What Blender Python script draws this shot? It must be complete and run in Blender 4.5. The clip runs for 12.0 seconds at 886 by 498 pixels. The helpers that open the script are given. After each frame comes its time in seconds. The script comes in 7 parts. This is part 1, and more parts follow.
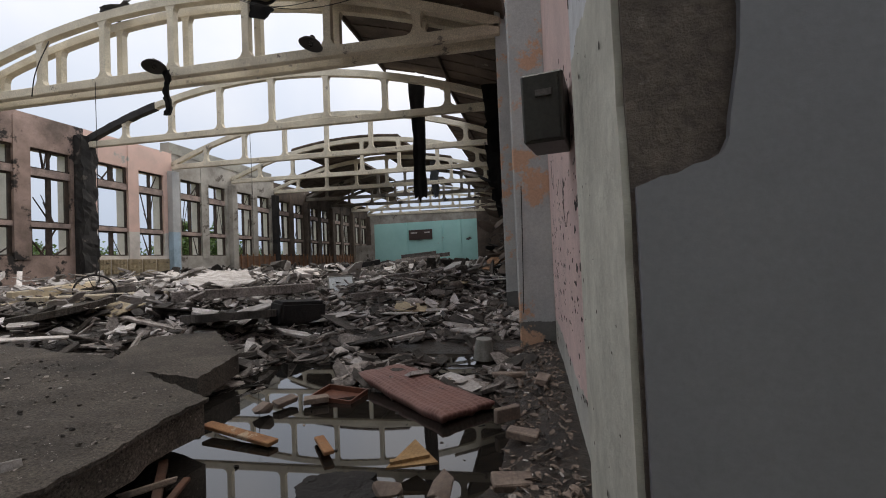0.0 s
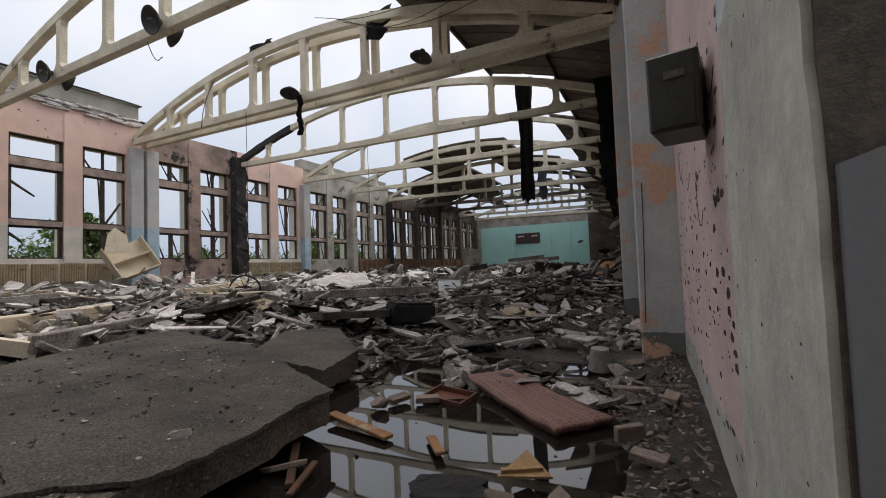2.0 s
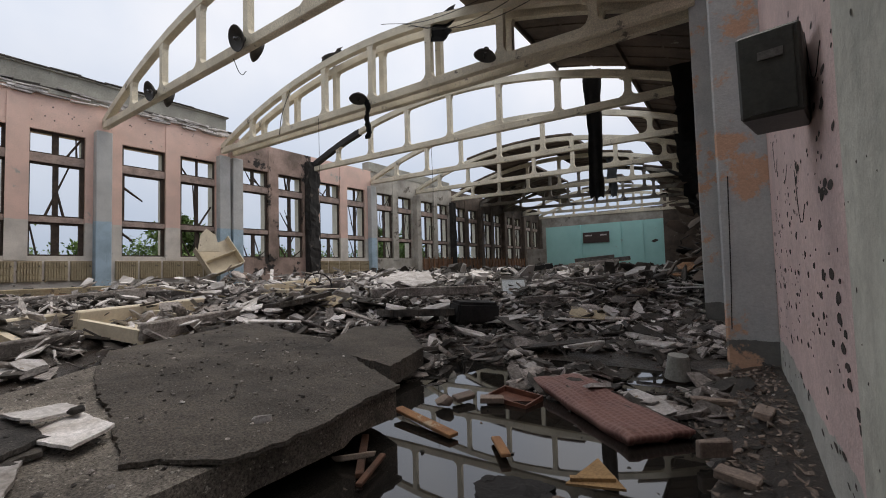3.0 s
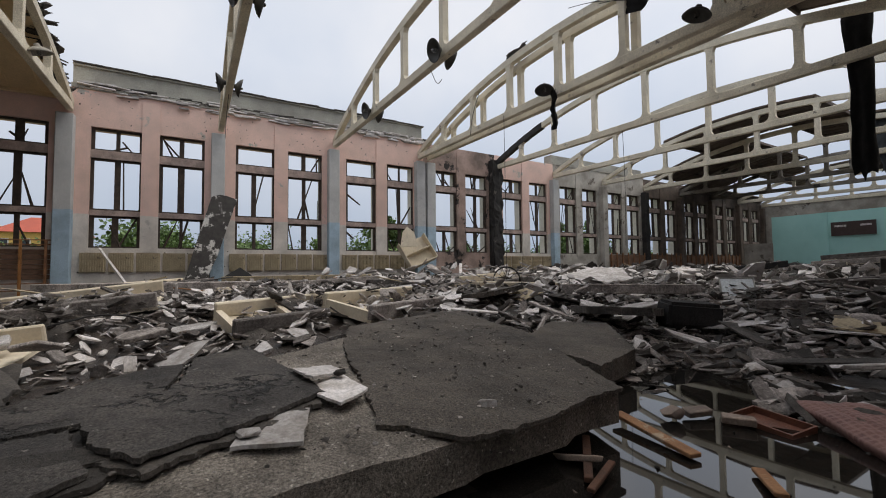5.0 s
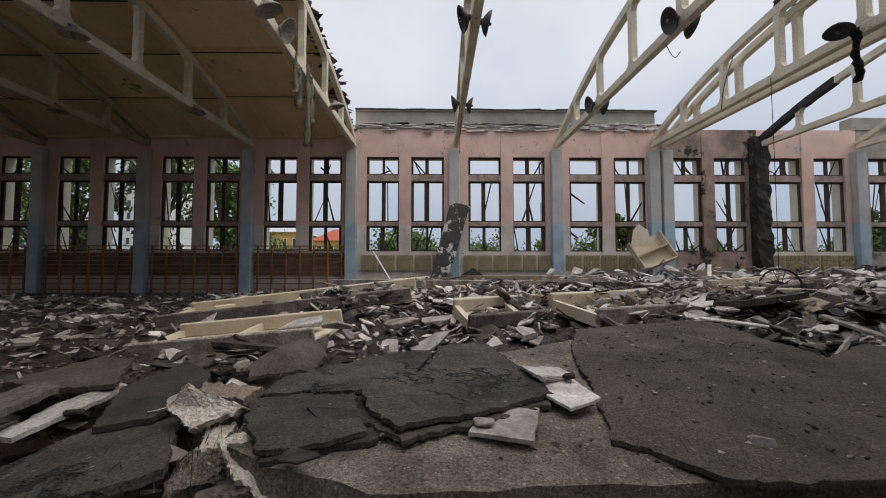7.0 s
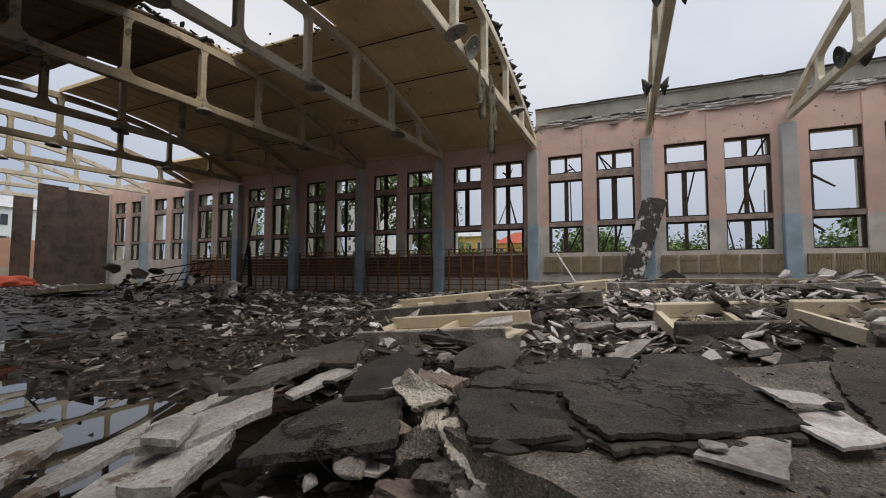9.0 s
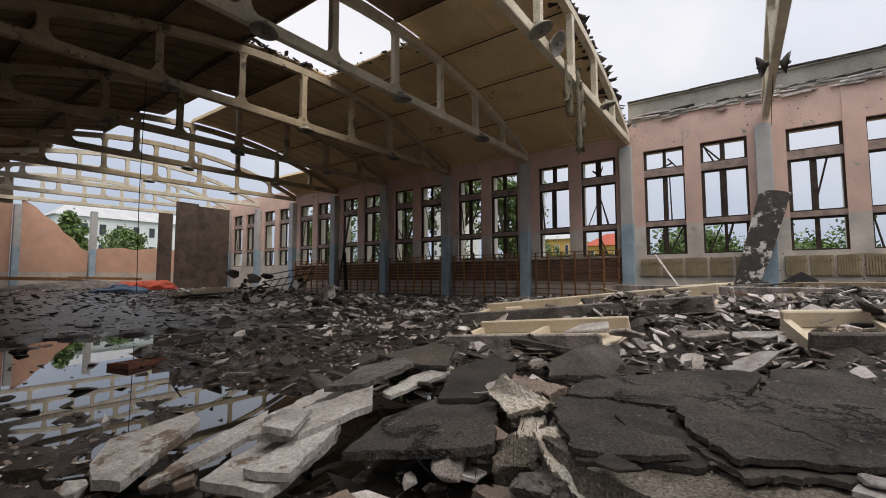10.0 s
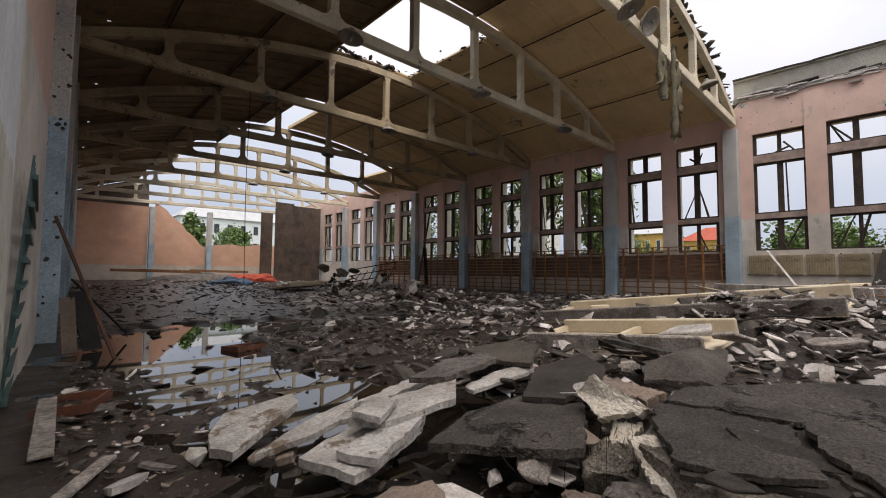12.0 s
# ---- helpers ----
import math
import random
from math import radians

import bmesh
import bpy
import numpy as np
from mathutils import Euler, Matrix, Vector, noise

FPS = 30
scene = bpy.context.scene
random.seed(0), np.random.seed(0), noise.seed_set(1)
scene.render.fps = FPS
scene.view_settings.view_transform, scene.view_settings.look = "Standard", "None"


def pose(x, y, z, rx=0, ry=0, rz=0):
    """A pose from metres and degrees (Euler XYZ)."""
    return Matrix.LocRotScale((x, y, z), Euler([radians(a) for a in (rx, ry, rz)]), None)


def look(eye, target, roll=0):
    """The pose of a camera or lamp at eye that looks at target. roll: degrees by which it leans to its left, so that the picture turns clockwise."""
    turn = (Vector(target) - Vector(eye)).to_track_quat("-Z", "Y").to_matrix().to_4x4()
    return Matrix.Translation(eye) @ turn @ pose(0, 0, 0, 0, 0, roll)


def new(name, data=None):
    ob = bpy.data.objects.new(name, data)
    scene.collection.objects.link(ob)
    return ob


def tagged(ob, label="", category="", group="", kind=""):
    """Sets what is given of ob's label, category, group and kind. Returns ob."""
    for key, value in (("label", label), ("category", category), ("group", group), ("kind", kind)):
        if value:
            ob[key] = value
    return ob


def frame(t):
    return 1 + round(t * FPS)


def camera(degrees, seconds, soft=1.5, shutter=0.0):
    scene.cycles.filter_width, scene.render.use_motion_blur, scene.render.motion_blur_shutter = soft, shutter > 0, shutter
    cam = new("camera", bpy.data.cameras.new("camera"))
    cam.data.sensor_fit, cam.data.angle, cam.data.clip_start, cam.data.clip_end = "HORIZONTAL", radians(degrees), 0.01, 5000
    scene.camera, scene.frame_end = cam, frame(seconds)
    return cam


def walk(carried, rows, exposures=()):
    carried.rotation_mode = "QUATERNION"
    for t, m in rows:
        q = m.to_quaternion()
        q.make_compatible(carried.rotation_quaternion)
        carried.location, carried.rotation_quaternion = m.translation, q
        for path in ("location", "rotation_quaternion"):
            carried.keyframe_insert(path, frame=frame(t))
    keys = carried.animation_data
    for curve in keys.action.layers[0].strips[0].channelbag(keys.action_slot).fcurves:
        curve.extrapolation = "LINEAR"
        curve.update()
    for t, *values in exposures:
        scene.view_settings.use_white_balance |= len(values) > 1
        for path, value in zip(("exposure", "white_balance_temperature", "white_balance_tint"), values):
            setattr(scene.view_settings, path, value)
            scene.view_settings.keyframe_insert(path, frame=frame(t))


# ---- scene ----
cam = camera(93.3, 12.0, soft=1.0)
PATH = [
    (0, (25.091, 4.993, 1.496), (24.67, 6.948, 1.545), -2.4),
    (0.5, (25.083, 5.022, 1.5), (24.579, 6.957, 1.545), -3.0),
    (1, (25.068, 5.031, 1.496), (24.453, 6.933, 1.56), -2.7),
    (1.5, (25.06, 5.035, 1.494), (24.307, 6.886, 1.566), -2.4),
    (2, (25.045, 5.041, 1.489), (24.149, 6.827, 1.577), -2.1),
    (2.5, (25.033, 5.038, 1.489), (24.013, 6.756, 1.588), -1.8),
    (2.7, (25.034, 5.043, 1.489), (23.958, 6.726, 1.585), -1.8),
    (4.3, (24.78, 5.007, 1.441), (23.313, 6.361, 1.545), -0.8),
    (4.5, (24.731, 4.969, 1.433), (23.201, 6.252, 1.533), -1.1),
    (5, (24.674, 4.922, 1.427), (22.956, 5.942, 1.521), -0.6),
    (5.5, (24.654, 4.935, 1.426), (22.803, 5.687, 1.532), -0.2),
    (6, (24.632, 4.947, 1.423), (22.7, 5.457, 1.516), 0.3),
    (6.5, (24.604, 4.935, 1.418), (22.626, 5.213, 1.511), 0.5),
    (7, (24.594, 4.92, 1.42), (22.597, 4.945, 1.524), -0.0),
    (7.2, (24.567, 4.931, 1.406), (22.57, 4.871, 1.508), 0.3),
    (8.8, (24.632, 4.827, 1.411), (22.773, 4.098, 1.522), -0.0),
    (9, (24.628, 4.806, 1.406), (22.8, 4.003, 1.519), 0.1),
    (9.5, (24.635, 4.777, 1.4), (22.897, 3.795, 1.518), 0.4),
    (10, (24.631, 4.741, 1.398), (23.002, 3.588, 1.531), -0.1),
    (10.5, (24.635, 4.721, 1.392), (23.093, 3.453, 1.512), 0.0),
    (11, (24.633, 4.7, 1.387), (23.17, 3.342, 1.502), 0.3),
    (11.5, (24.625, 4.685, 1.385), (23.211, 3.275, 1.5), 0.2),
    (12, (24.617, 4.68, 1.382), (23.231, 3.243, 1.495), 0.5),
]
EXPOSURES = [(0.0, 0.42, 6900, 11), (2.5, 0.32, 6850, 11), (4.5, 0.18, 6750, 10), (5.5, 0.12, 6750, 10), (7.2, 0.09, 6750, 10), (9.0, 0.09, 6900, 11), (10.5, 0.41, 7050, 13), (12.0, 0.48, 7150, 14)]
walk(cam, [(row[0], look(row[1], row[2], row[3])) for row in PATH], EXPOSURES)

# ---------------------------------------------------------------- light
world = bpy.data.worlds.new("overcast")
scene.world = world
world.use_nodes = True
wn, wl = world.node_tree.nodes, world.node_tree.links
bg = wn["Background"]
sky = wn.new("ShaderNodeTexSky")
sky.sky_type = "NISHITA"
sky.sun_disc = False
sky.sun_elevation, sky.sun_rotation = radians(66), radians(20)
sky.dust_density, sky.air_density = 4.0, 1.0
cloud_co = wn.new("ShaderNodeTexCoord")
cloud = wn.new("ShaderNodeTexNoise")
cloud.inputs["Scale"].default_value = 2.2
cloud.inputs["Detail"].default_value = 5
ramp = wn.new("ShaderNodeValToRGB")
ramp.color_ramp.elements[0].color = (6.1, 6.9, 8.3, 1)
ramp.color_ramp.elements[1].color = (8.2, 8.5, 9.2, 1)
ramp.color_ramp.elements[0].position, ramp.color_ramp.elements[1].position = 0.3, 0.65
mixer = wn.new("ShaderNodeMixRGB")
mixer.inputs[0].default_value = 0.86
wl.new(cloud_co.outputs["Generated"], cloud.inputs["Vector"])
wl.new(cloud.outputs["Fac"], ramp.inputs[0])
wl.new(sky.outputs[0], mixer.inputs[1])
wl.new(ramp.outputs[0], mixer.inputs[2])
sep = wn.new("ShaderNodeSeparateXYZ")
wl.new(cloud_co.outputs["Generated"], sep.inputs[0])
haze = wn.new("ShaderNodeValToRGB")
haze.color_ramp.elements[0].position, haze.color_ramp.elements[1].position = 0.0, 0.42
haze.color_ramp.elements[0].color, haze.color_ramp.elements[1].color = (0.46, 0.54, 0.65, 1), (1, 1, 1, 1)
wl.new(sep.outputs[2], haze.inputs[0])
low_sky = wn.new("ShaderNodeMixRGB")
low_sky.blend_type = "MULTIPLY"
low_sky.inputs[0].default_value = 1.0
wl.new(mixer.outputs[0], low_sky.inputs[1])
wl.new(haze.outputs[0], low_sky.inputs[2])
wl.new(low_sky.outputs[0], bg.inputs[0])
bg.inputs[1].default_value = 0.1

sun_data = bpy.data.lights.new("sun", "SUN")
sun_data.energy, sun_data.angle, sun_data.color = 1.9, radians(60), (1.0, 0.96, 0.9)
sun = new("sun", sun_data)
sun.matrix_world = look((0, 0, 30), (-1.8, -5.0, 18))


# ---------------------------------------------------------------- materials
def mat(name, base, dark=None, rough=0.85, scale=3.0, fine=40.0, bump=0.3, metal=0.0, spot=None, spot_scale=1.5, spot_at=0.6,
        low=None, low_z=0.0, vary=0.0, grain=0.3, cracks=0.0):
    """A two-scale weathered material: base and dark mottled, fine grain as relief, spots of a third colour,
    another paint below low_z, and a change of value from piece to piece."""
    m = bpy.data.materials.new(name)
    m.use_nodes = True
    n, l = m.node_tree.nodes, m.node_tree.links
    p = n["Principled BSDF"]
    p.inputs["Roughness"].default_value, p.inputs["Metallic"].default_value = rough, metal
    dark = dark or tuple(c * 0.6 for c in base)
    geo = n.new("ShaderNodeNewGeometry")
    co = n.new("ShaderNodeTexCoord")
    big = n.new("ShaderNodeTexNoise")
    big.inputs["Scale"].default_value, big.inputs["Detail"].default_value = scale, 6
    big.inputs["Roughness"].default_value = 0.65
    l.new(co.outputs["Object"], big.inputs["Vector"])
    r1 = n.new("ShaderNodeValToRGB")
    r1.color_ramp.elements[0].position, r1.color_ramp.elements[1].position = 0.35, 0.62
    l.new(big.outputs["Fac"], r1.inputs[0])
    r1.color_ramp.elements[0].color, r1.color_ramp.elements[1].color = (*dark, 1), (*base, 1)
    colour = r1.outputs[0]
    if low:
        sep = n.new("ShaderNodeSeparateXYZ")
        l.new(geo.outputs["Position"], sep.inputs[0])
        wob = n.new("ShaderNodeMath")
        wob.operation = "MULTIPLY_ADD"
        wob.inputs[1].default_value, wob.inputs[2].default_value = 0.25, -0.12
        l.new(big.outputs["Fac"], wob.inputs[0])
        add = n.new("ShaderNodeMath")
        add.operation = "ADD"
        l.new(sep.outputs[2], add.inputs[0])
        l.new(wob.outputs[0], add.inputs[1])
        cmp = n.new("ShaderNodeMath")
        cmp.operation = "LESS_THAN"
        cmp.inputs[1].default_value = low_z
        l.new(add.outputs[0], cmp.inputs[0])
        r2 = n.new("ShaderNodeValToRGB")
        r2.color_ramp.elements[0].color = (*(c * 0.72 for c in low), 1)
        r2.color_ramp.elements[1].color = (*low, 1)
        r2.color_ramp.elements[0].position, r2.color_ramp.elements[1].position = 0.35, 0.6
        l.new(big.outputs["Fac"], r2.inputs[0])
        mx = n.new("ShaderNodeMixRGB")
        l.new(cmp.outputs[0], mx.inputs[0])
        l.new(colour, mx.inputs[1])
        l.new(r2.outputs[0], mx.inputs[2])
        colour = mx.outputs[0]
    if spot:
        sp = n.new("ShaderNodeTexNoise")
        sp.inputs["Scale"].default_value, sp.inputs["Detail"].default_value = spot_scale, 8
        sp.inputs["Roughness"].default_value = 0.7
        off = n.new("ShaderNodeVectorMath")
        off.inputs[1].default_value = (7.3, 3.1, 5.7)
        l.new(co.outputs["Object"], off.inputs[0])
        l.new(off.outputs[0], sp.inputs["Vector"])
        r3 = n.new("ShaderNodeValToRGB")
        r3.color_ramp.elements[0].position, r3.color_ramp.elements[1].position = spot_at, spot_at + 0.035
        l.new(sp.outputs["Fac"], r3.inputs[0])
        mx = n.new("ShaderNodeMixRGB")
        l.new(r3.outputs[0], mx.inputs[0])
        l.new(colour, mx.inputs[1])
        mx.inputs[2].default_value = (*spot, 1)
        colour = mx.outputs[0]
    if vary:
        info = n.new("ShaderNodeObjectInfo")
        tot = n.new("ShaderNodeMath")
        tot.operation = "ADD"
        l.new(info.outputs["Random"], tot.inputs[0])
        l.new(geo.outputs["Random Per Island"], tot.inputs[1])
        fr = n.new("ShaderNodeMath")
        fr.operation = "FRACT"
        l.new(tot.outputs[0], fr.inputs[0])
        mr = n.new("ShaderNodeMapRange")
        mr.inputs[3].default_value, mr.inputs[4].default_value = 1 - vary, 1 + vary
        l.new(fr.outputs[0], mr.inputs[0])
        hs = n.new("ShaderNodeHueSaturation")
        l.new(mr.outputs[0], hs.inputs["Value"])
        l.new(colour, hs.inputs["Color"])
        colour = hs.outputs[0]
    fi = n.new("ShaderNodeTexNoise")
    fi.inputs["Scale"].default_value, fi.inputs["Detail"].default_value = fine, 8
    fi.inputs["Roughness"].default_value = 0.7
    l.new(co.outputs["Object"], fi.inputs["Vector"])
    gr = n.new("ShaderNodeMapRange")
    gr.inputs[1].default_value, gr.inputs[2].default_value = 0.32, 0.68
    gr.inputs[3].default_value, gr.inputs[4].default_value = 1 - grain, 1 + grain
    l.new(fi.outputs["Fac"], gr.inputs[0])
    gm = n.new("ShaderNodeHueSaturation")
    l.new(gr.outputs[0], gm.inputs["Value"])
    l.new(colour, gm.inputs["Color"])
    colour = gm.outputs[0]
    height = fi.outputs["Fac"]
    if cracks:
        wv = n.new("ShaderNodeVectorMath")
        wv.operation = "MULTIPLY_ADD"
        wv.inputs[1].default_value = (1.6, 1.6, 1.6)
        l.new(big.outputs["Color"], wv.inputs[0])
        l.new(co.outputs["Object"], wv.inputs[2])
        vo = n.new("ShaderNodeTexVoronoi")
        vo.feature = "DISTANCE_TO_EDGE"
        vo.inputs["Scale"].default_value = cracks
        l.new(wv.outputs[0], vo.inputs["Vector"])
        ck = n.new("ShaderNodeMapRange")
        ck.inputs[1].default_value, ck.inputs[2].default_value = 0.004, 0.022
        l.new(vo.outputs["Distance"], ck.inputs[0])
        sel = n.new("ShaderNodeTexNoise")
        sel.inputs["Scale"].default_value = 1.1
        l.new(co.outputs["Object"], sel.inputs["Vector"])
        cut = n.new("ShaderNodeMapRange")
        cut.inputs[1].default_value, cut.inputs[2].default_value = 0.5, 0.56
        l.new(sel.outputs["Fac"], cut.inputs[0])
        whole = n.new("ShaderNodeMath")
        whole.operation = "MAXIMUM"
        l.new(ck.outputs[0], whole.inputs[0])
        l.new(cut.outputs[0], whole.inputs[1])
        ck = whole
        dk = n.new("ShaderNodeMixRGB")
        dk.inputs[1].default_value = (0.012, 0.011, 0.01, 1)
        l.new(ck.outputs[0], dk.inputs[0])
        l.new(colour, dk.inputs[2])
        colour = dk.outputs[0]
        hs2 = n.new("ShaderNodeMath")
        hs2.operation = "MULTIPLY_ADD"
        hs2.inputs[1].default_value = 2.0
        l.new(ck.outputs[0], hs2.inputs[0])
        l.new(fi.outputs["Fac"], hs2.inputs[2])
        height = hs2.outputs[0]
    l.new(colour, p.inputs["Base Color"])
    bp = n.new("ShaderNodeBump")
    bp.inputs["Strength"].default_value, bp.inputs["Distance"].default_value = bump, 0.035
    l.new(height, bp.inputs["Height"])
    l.new(bp.outputs[0], p.inputs["Normal"])
    return m


M = {}
M["pink"] = mat("pink_plaster", (0.80, 0.56, 0.48), (0.68, 0.49, 0.42), scale=0.9, fine=25, spot=(0.45, 0.42, 0.38), spot_scale=0.8,
                spot_at=0.62, low=(0.74, 0.68, 0.62), low_z=4.1, grain=0.12)
M["pink_far"] = mat("white_plaster_smoked", (0.50, 0.47, 0.42), (0.27, 0.245, 0.21), scale=0.6, fine=25, spot=(0.15, 0.13, 0.11), spot_scale=0.6, spot_at=0.58, grain=0.15)
M["sooty"] = mat("sooty_pink_plaster", (0.46, 0.33, 0.28), (0.16, 0.12, 0.10), scale=0.5, fine=25, spot=(0.03, 0.026, 0.024), spot_scale=0.5, spot_at=0.54, grain=0.2)
M["smoke"] = mat("smoke_brown_plaster", (0.16, 0.12, 0.095), (0.07, 0.055, 0.045), scale=0.6, fine=25, spot=(0.3, 0.27, 0.23), spot_scale=0.7, spot_at=0.64)
M["pillar"] = mat("grey_blue_pillar_paint", (0.54, 0.54, 0.53), (0.43, 0.435, 0.43), scale=1.2, fine=30, spot=(0.55, 0.53, 0.5), spot_scale=2.2,
                  spot_at=0.66, low=(0.40, 0.53, 0.63), low_z=4.2)
M["burnt"] = mat("burnt_plaster", (0.035, 0.032, 0.03), (0.012, 0.011, 0.011), scale=1.5, fine=20, spot=(0.12, 0.10, 0.09), spot_scale=1.0, spot_at=0.62)
M["cement"] = mat("bare_cement", (0.38, 0.37, 0.32), (0.26, 0.25, 0.22), scale=0.8, fine=18, bump=0.5, spot=(0.2, 0.18, 0.16), spot_scale=1.1, spot_at=0.63)
M["truss"] = mat("cream_truss_paint", (0.74, 0.67, 0.53), (0.56, 0.50, 0.39), scale=1.0, fine=25, spot=(0.22, 0.19, 0.16), spot_scale=0.9, spot_at=0.64)
# cream truss paint made darker and browner to carry the shade under the roof
M["truss_dim"] = mat("dim_truss_paint", (0.52, 0.42, 0.28), (0.34, 0.27, 0.18), scale=0.8, fine=25, spot=(0.16, 0.13, 0.1), spot_scale=0.8, spot_at=0.6)
M["pale_slab"] = mat("dirty_pale_plaster_slab", (0.568, 0.549, 0.532), (0.327, 0.302, 0.284), scale=2.2, fine=34, bump=0.8, spot=(0.218, 0.168, 0.127), spot_scale=3.0, spot_at=0.58, grain=0.4)
M["truss_smoked"] = mat("smoked_truss_paint", (0.30, 0.27, 0.22), (0.14, 0.12, 0.10), scale=0.7, fine=25, spot=(0.05, 0.045, 0.04), spot_scale=0.7, spot_at=0.56)
M["ceiling"] = mat("ochre_ceiling_paint", (0.80, 0.62, 0.37), (0.66, 0.50, 0.29), scale=0.5, fine=15, spot=(0.26, 0.19, 0.12), spot_scale=0.35, spot_at=0.66, grain=0.1)
M["frame"] = mat("charred_window_frame", (0.075, 0.052, 0.04), (0.03, 0.023, 0.018), scale=3, fine=30)
M["transom"] = mat("dirty_transom_paint", (0.50, 0.38, 0.33), (0.25, 0.2, 0.18), scale=2.0, fine=30)
M["mud"] = mat("wet_mud", (0.036, 0.025, 0.018), (0.015, 0.0105, 0.008), rough=0.32, scale=2.0, fine=11, bump=1.0, spot=(0.085, 0.068, 0.052), spot_scale=5, spot_at=0.6, grain=0.5)
M["concrete"] = mat("dusty_concrete", (0.351, 0.315, 0.294), (0.137, 0.12, 0.108), scale=3.0, fine=24, bump=1.0, spot=(0.439, 0.4, 0.377), spot_scale=7, spot_at=0.64, vary=0.6, grain=0.45)
M["slab"] = mat("gravelly_slab_concrete", (0.331, 0.292, 0.248), (0.121, 0.105, 0.0879), scale=1.5, fine=55, bump=1.0, spot=(0.509, 0.462, 0.407), spot_scale=26, spot_at=0.6, grain=0.85)
M["felt"] = mat("roofing_felt", (0.0945, 0.082, 0.0717), (0.0298, 0.027, 0.0242), rough=0.8, scale=2.5, fine=50, bump=0.9, spot=(0.169, 0.15, 0.132), spot_scale=8, spot_at=0.65, vary=0.45, grain=0.5)
M["felt_cracked"] = mat("cracked_roofing_felt", (0.111, 0.0986, 0.0886), (0.0334, 0.0302, 0.0283), rough=0.8, scale=1.4, fine=55, bump=1.0, spot=(0.267, 0.241, 0.218), spot_scale=16, spot_at=0.63, grain=0.85, cracks=0.55)
M["felt_slab"] = mat("dusty_roofing_felt", (0.122, 0.104, 0.0862), (0.0431, 0.037, 0.0313), rough=0.85, scale=1.1, fine=55, bump=1.0, spot=(0.273, 0.235, 0.196), spot_scale=17, spot_at=0.63, grain=0.8)
M["white"] = mat("pale_plaster_chunk", (0.663, 0.635, 0.627), (0.37, 0.335, 0.305), scale=3.0, fine=30, bump=0.6, spot=(0.263, 0.2, 0.144), spot_scale=4, spot_at=0.63, vary=0.35, grain=0.3)
M["brick"] = mat("broken_brick", (0.28, 0.22, 0.18), (0.18, 0.14, 0.12), scale=4, fine=40, bump=0.6, vary=0.25)
M["cream"] = mat("cream_painted_panel", (0.47, 0.39, 0.26), (0.33, 0.27, 0.18), scale=1.6, fine=25, spot=(0.17, 0.145, 0.115), spot_scale=2.2, spot_at=0.58)
M["cream_pale"] = mat("pale_cream_paint", (0.72, 0.64, 0.50), (0.58, 0.50, 0.38), scale=1.6, fine=25, spot=(0.3, 0.25, 0.19), spot_scale=2.2, spot_at=0.64, grain=0.1)
M["black"] = mat("charred_black", (0.022, 0.02, 0.02), (0.01, 0.01, 0.01), scale=3, fine=20, bump=0.7)
M["wood"] = mat("orange_painted_wood", (0.30, 0.155, 0.07), (0.19, 0.09, 0.045), scale=5, fine=50, spot=(0.38, 0.29, 0.2), spot_scale=6, spot_at=0.58)
M["rust"] = mat("rusty_steel", (0.10, 0.042, 0.022), (0.05, 0.024, 0.015), rough=0.75, scale=4, fine=40)
M["steel"] = mat("dull_grey_steel", (0.16, 0.16, 0.15), (0.09, 0.09, 0.085), rough=0.5, metal=0.6, scale=5, fine=40)
M["teal"] = mat("turquoise_wall_paint", (0.48, 0.82, 0.78), (0.41, 0.75, 0.71), scale=0.5, fine=20, spot=(0.42, 0.58, 0.55), spot_scale=0.6, spot_at=0.64, grain=0.08)
M["gray_wall"] = mat("grey_oil_paint", (0.21, 0.215, 0.235), (0.17, 0.175, 0.192), rough=0.55, scale=1.5, fine=60, bump=0.06, grain=0.06)
M["ground"] = mat("dry_grass_field", (0.17, 0.18, 0.10), (0.10, 0.12, 0.06), scale=0.05, fine=3)

water = bpy.data.materials.new("still_puddle_water")
water.use_nodes = True
wp = water.node_tree.nodes["Principled BSDF"]
wp.inputs["Base Color"].default_value = (0.012, 0.011, 0.010, 1)
wp.inputs["Roughness"].default_value = 0.02
wp.inputs["IOR"].default_value = 1.75
wnz = water.node_tree.nodes.new("ShaderNodeTexNoise")
wnz.inputs["Scale"].default_value = 5
wbp = water.node_tree.nodes.new("ShaderNodeBump")
wbp.inputs["Strength"].default_value, wbp.inputs["Distance"].default_value = 0.02, 0.02
water.node_tree.links.new(wnz.outputs["Fac"], wbp.inputs["Height"])
water.node_tree.links.new(wbp.outputs[0], wp.inputs["Normal"])
M["water"] = water
M["salmon"] = mat("salmon_end_wall_paint", (0.72, 0.44, 0.32), (0.60, 0.36, 0.26), scale=0.8, fine=25, spot=(0.50, 0.44, 0.38), spot_scale=0.7, spot_at=0.64, low=(0.62, 0.54, 0.47), low_z=1.9, grain=0.12)
M["wet_rubble"] = mat("wet_dark_rubble", (0.195, 0.175, 0.167), (0.0683, 0.06, 0.0555), rough=0.6, scale=3.0, fine=24, bump=1.0, spot=(0.37, 0.34, 0.322), spot_scale=7, spot_at=0.66, vary=0.6, grain=0.45)
M["stained_plaster"] = mat("orange_stained_plaster", (0.78, 0.74, 0.67), (0.56, 0.50, 0.42), scale=3.0, fine=30, bump=0.6, spot=(0.52, 0.36, 0.22), spot_scale=4.5, spot_at=0.66, grain=0.25)


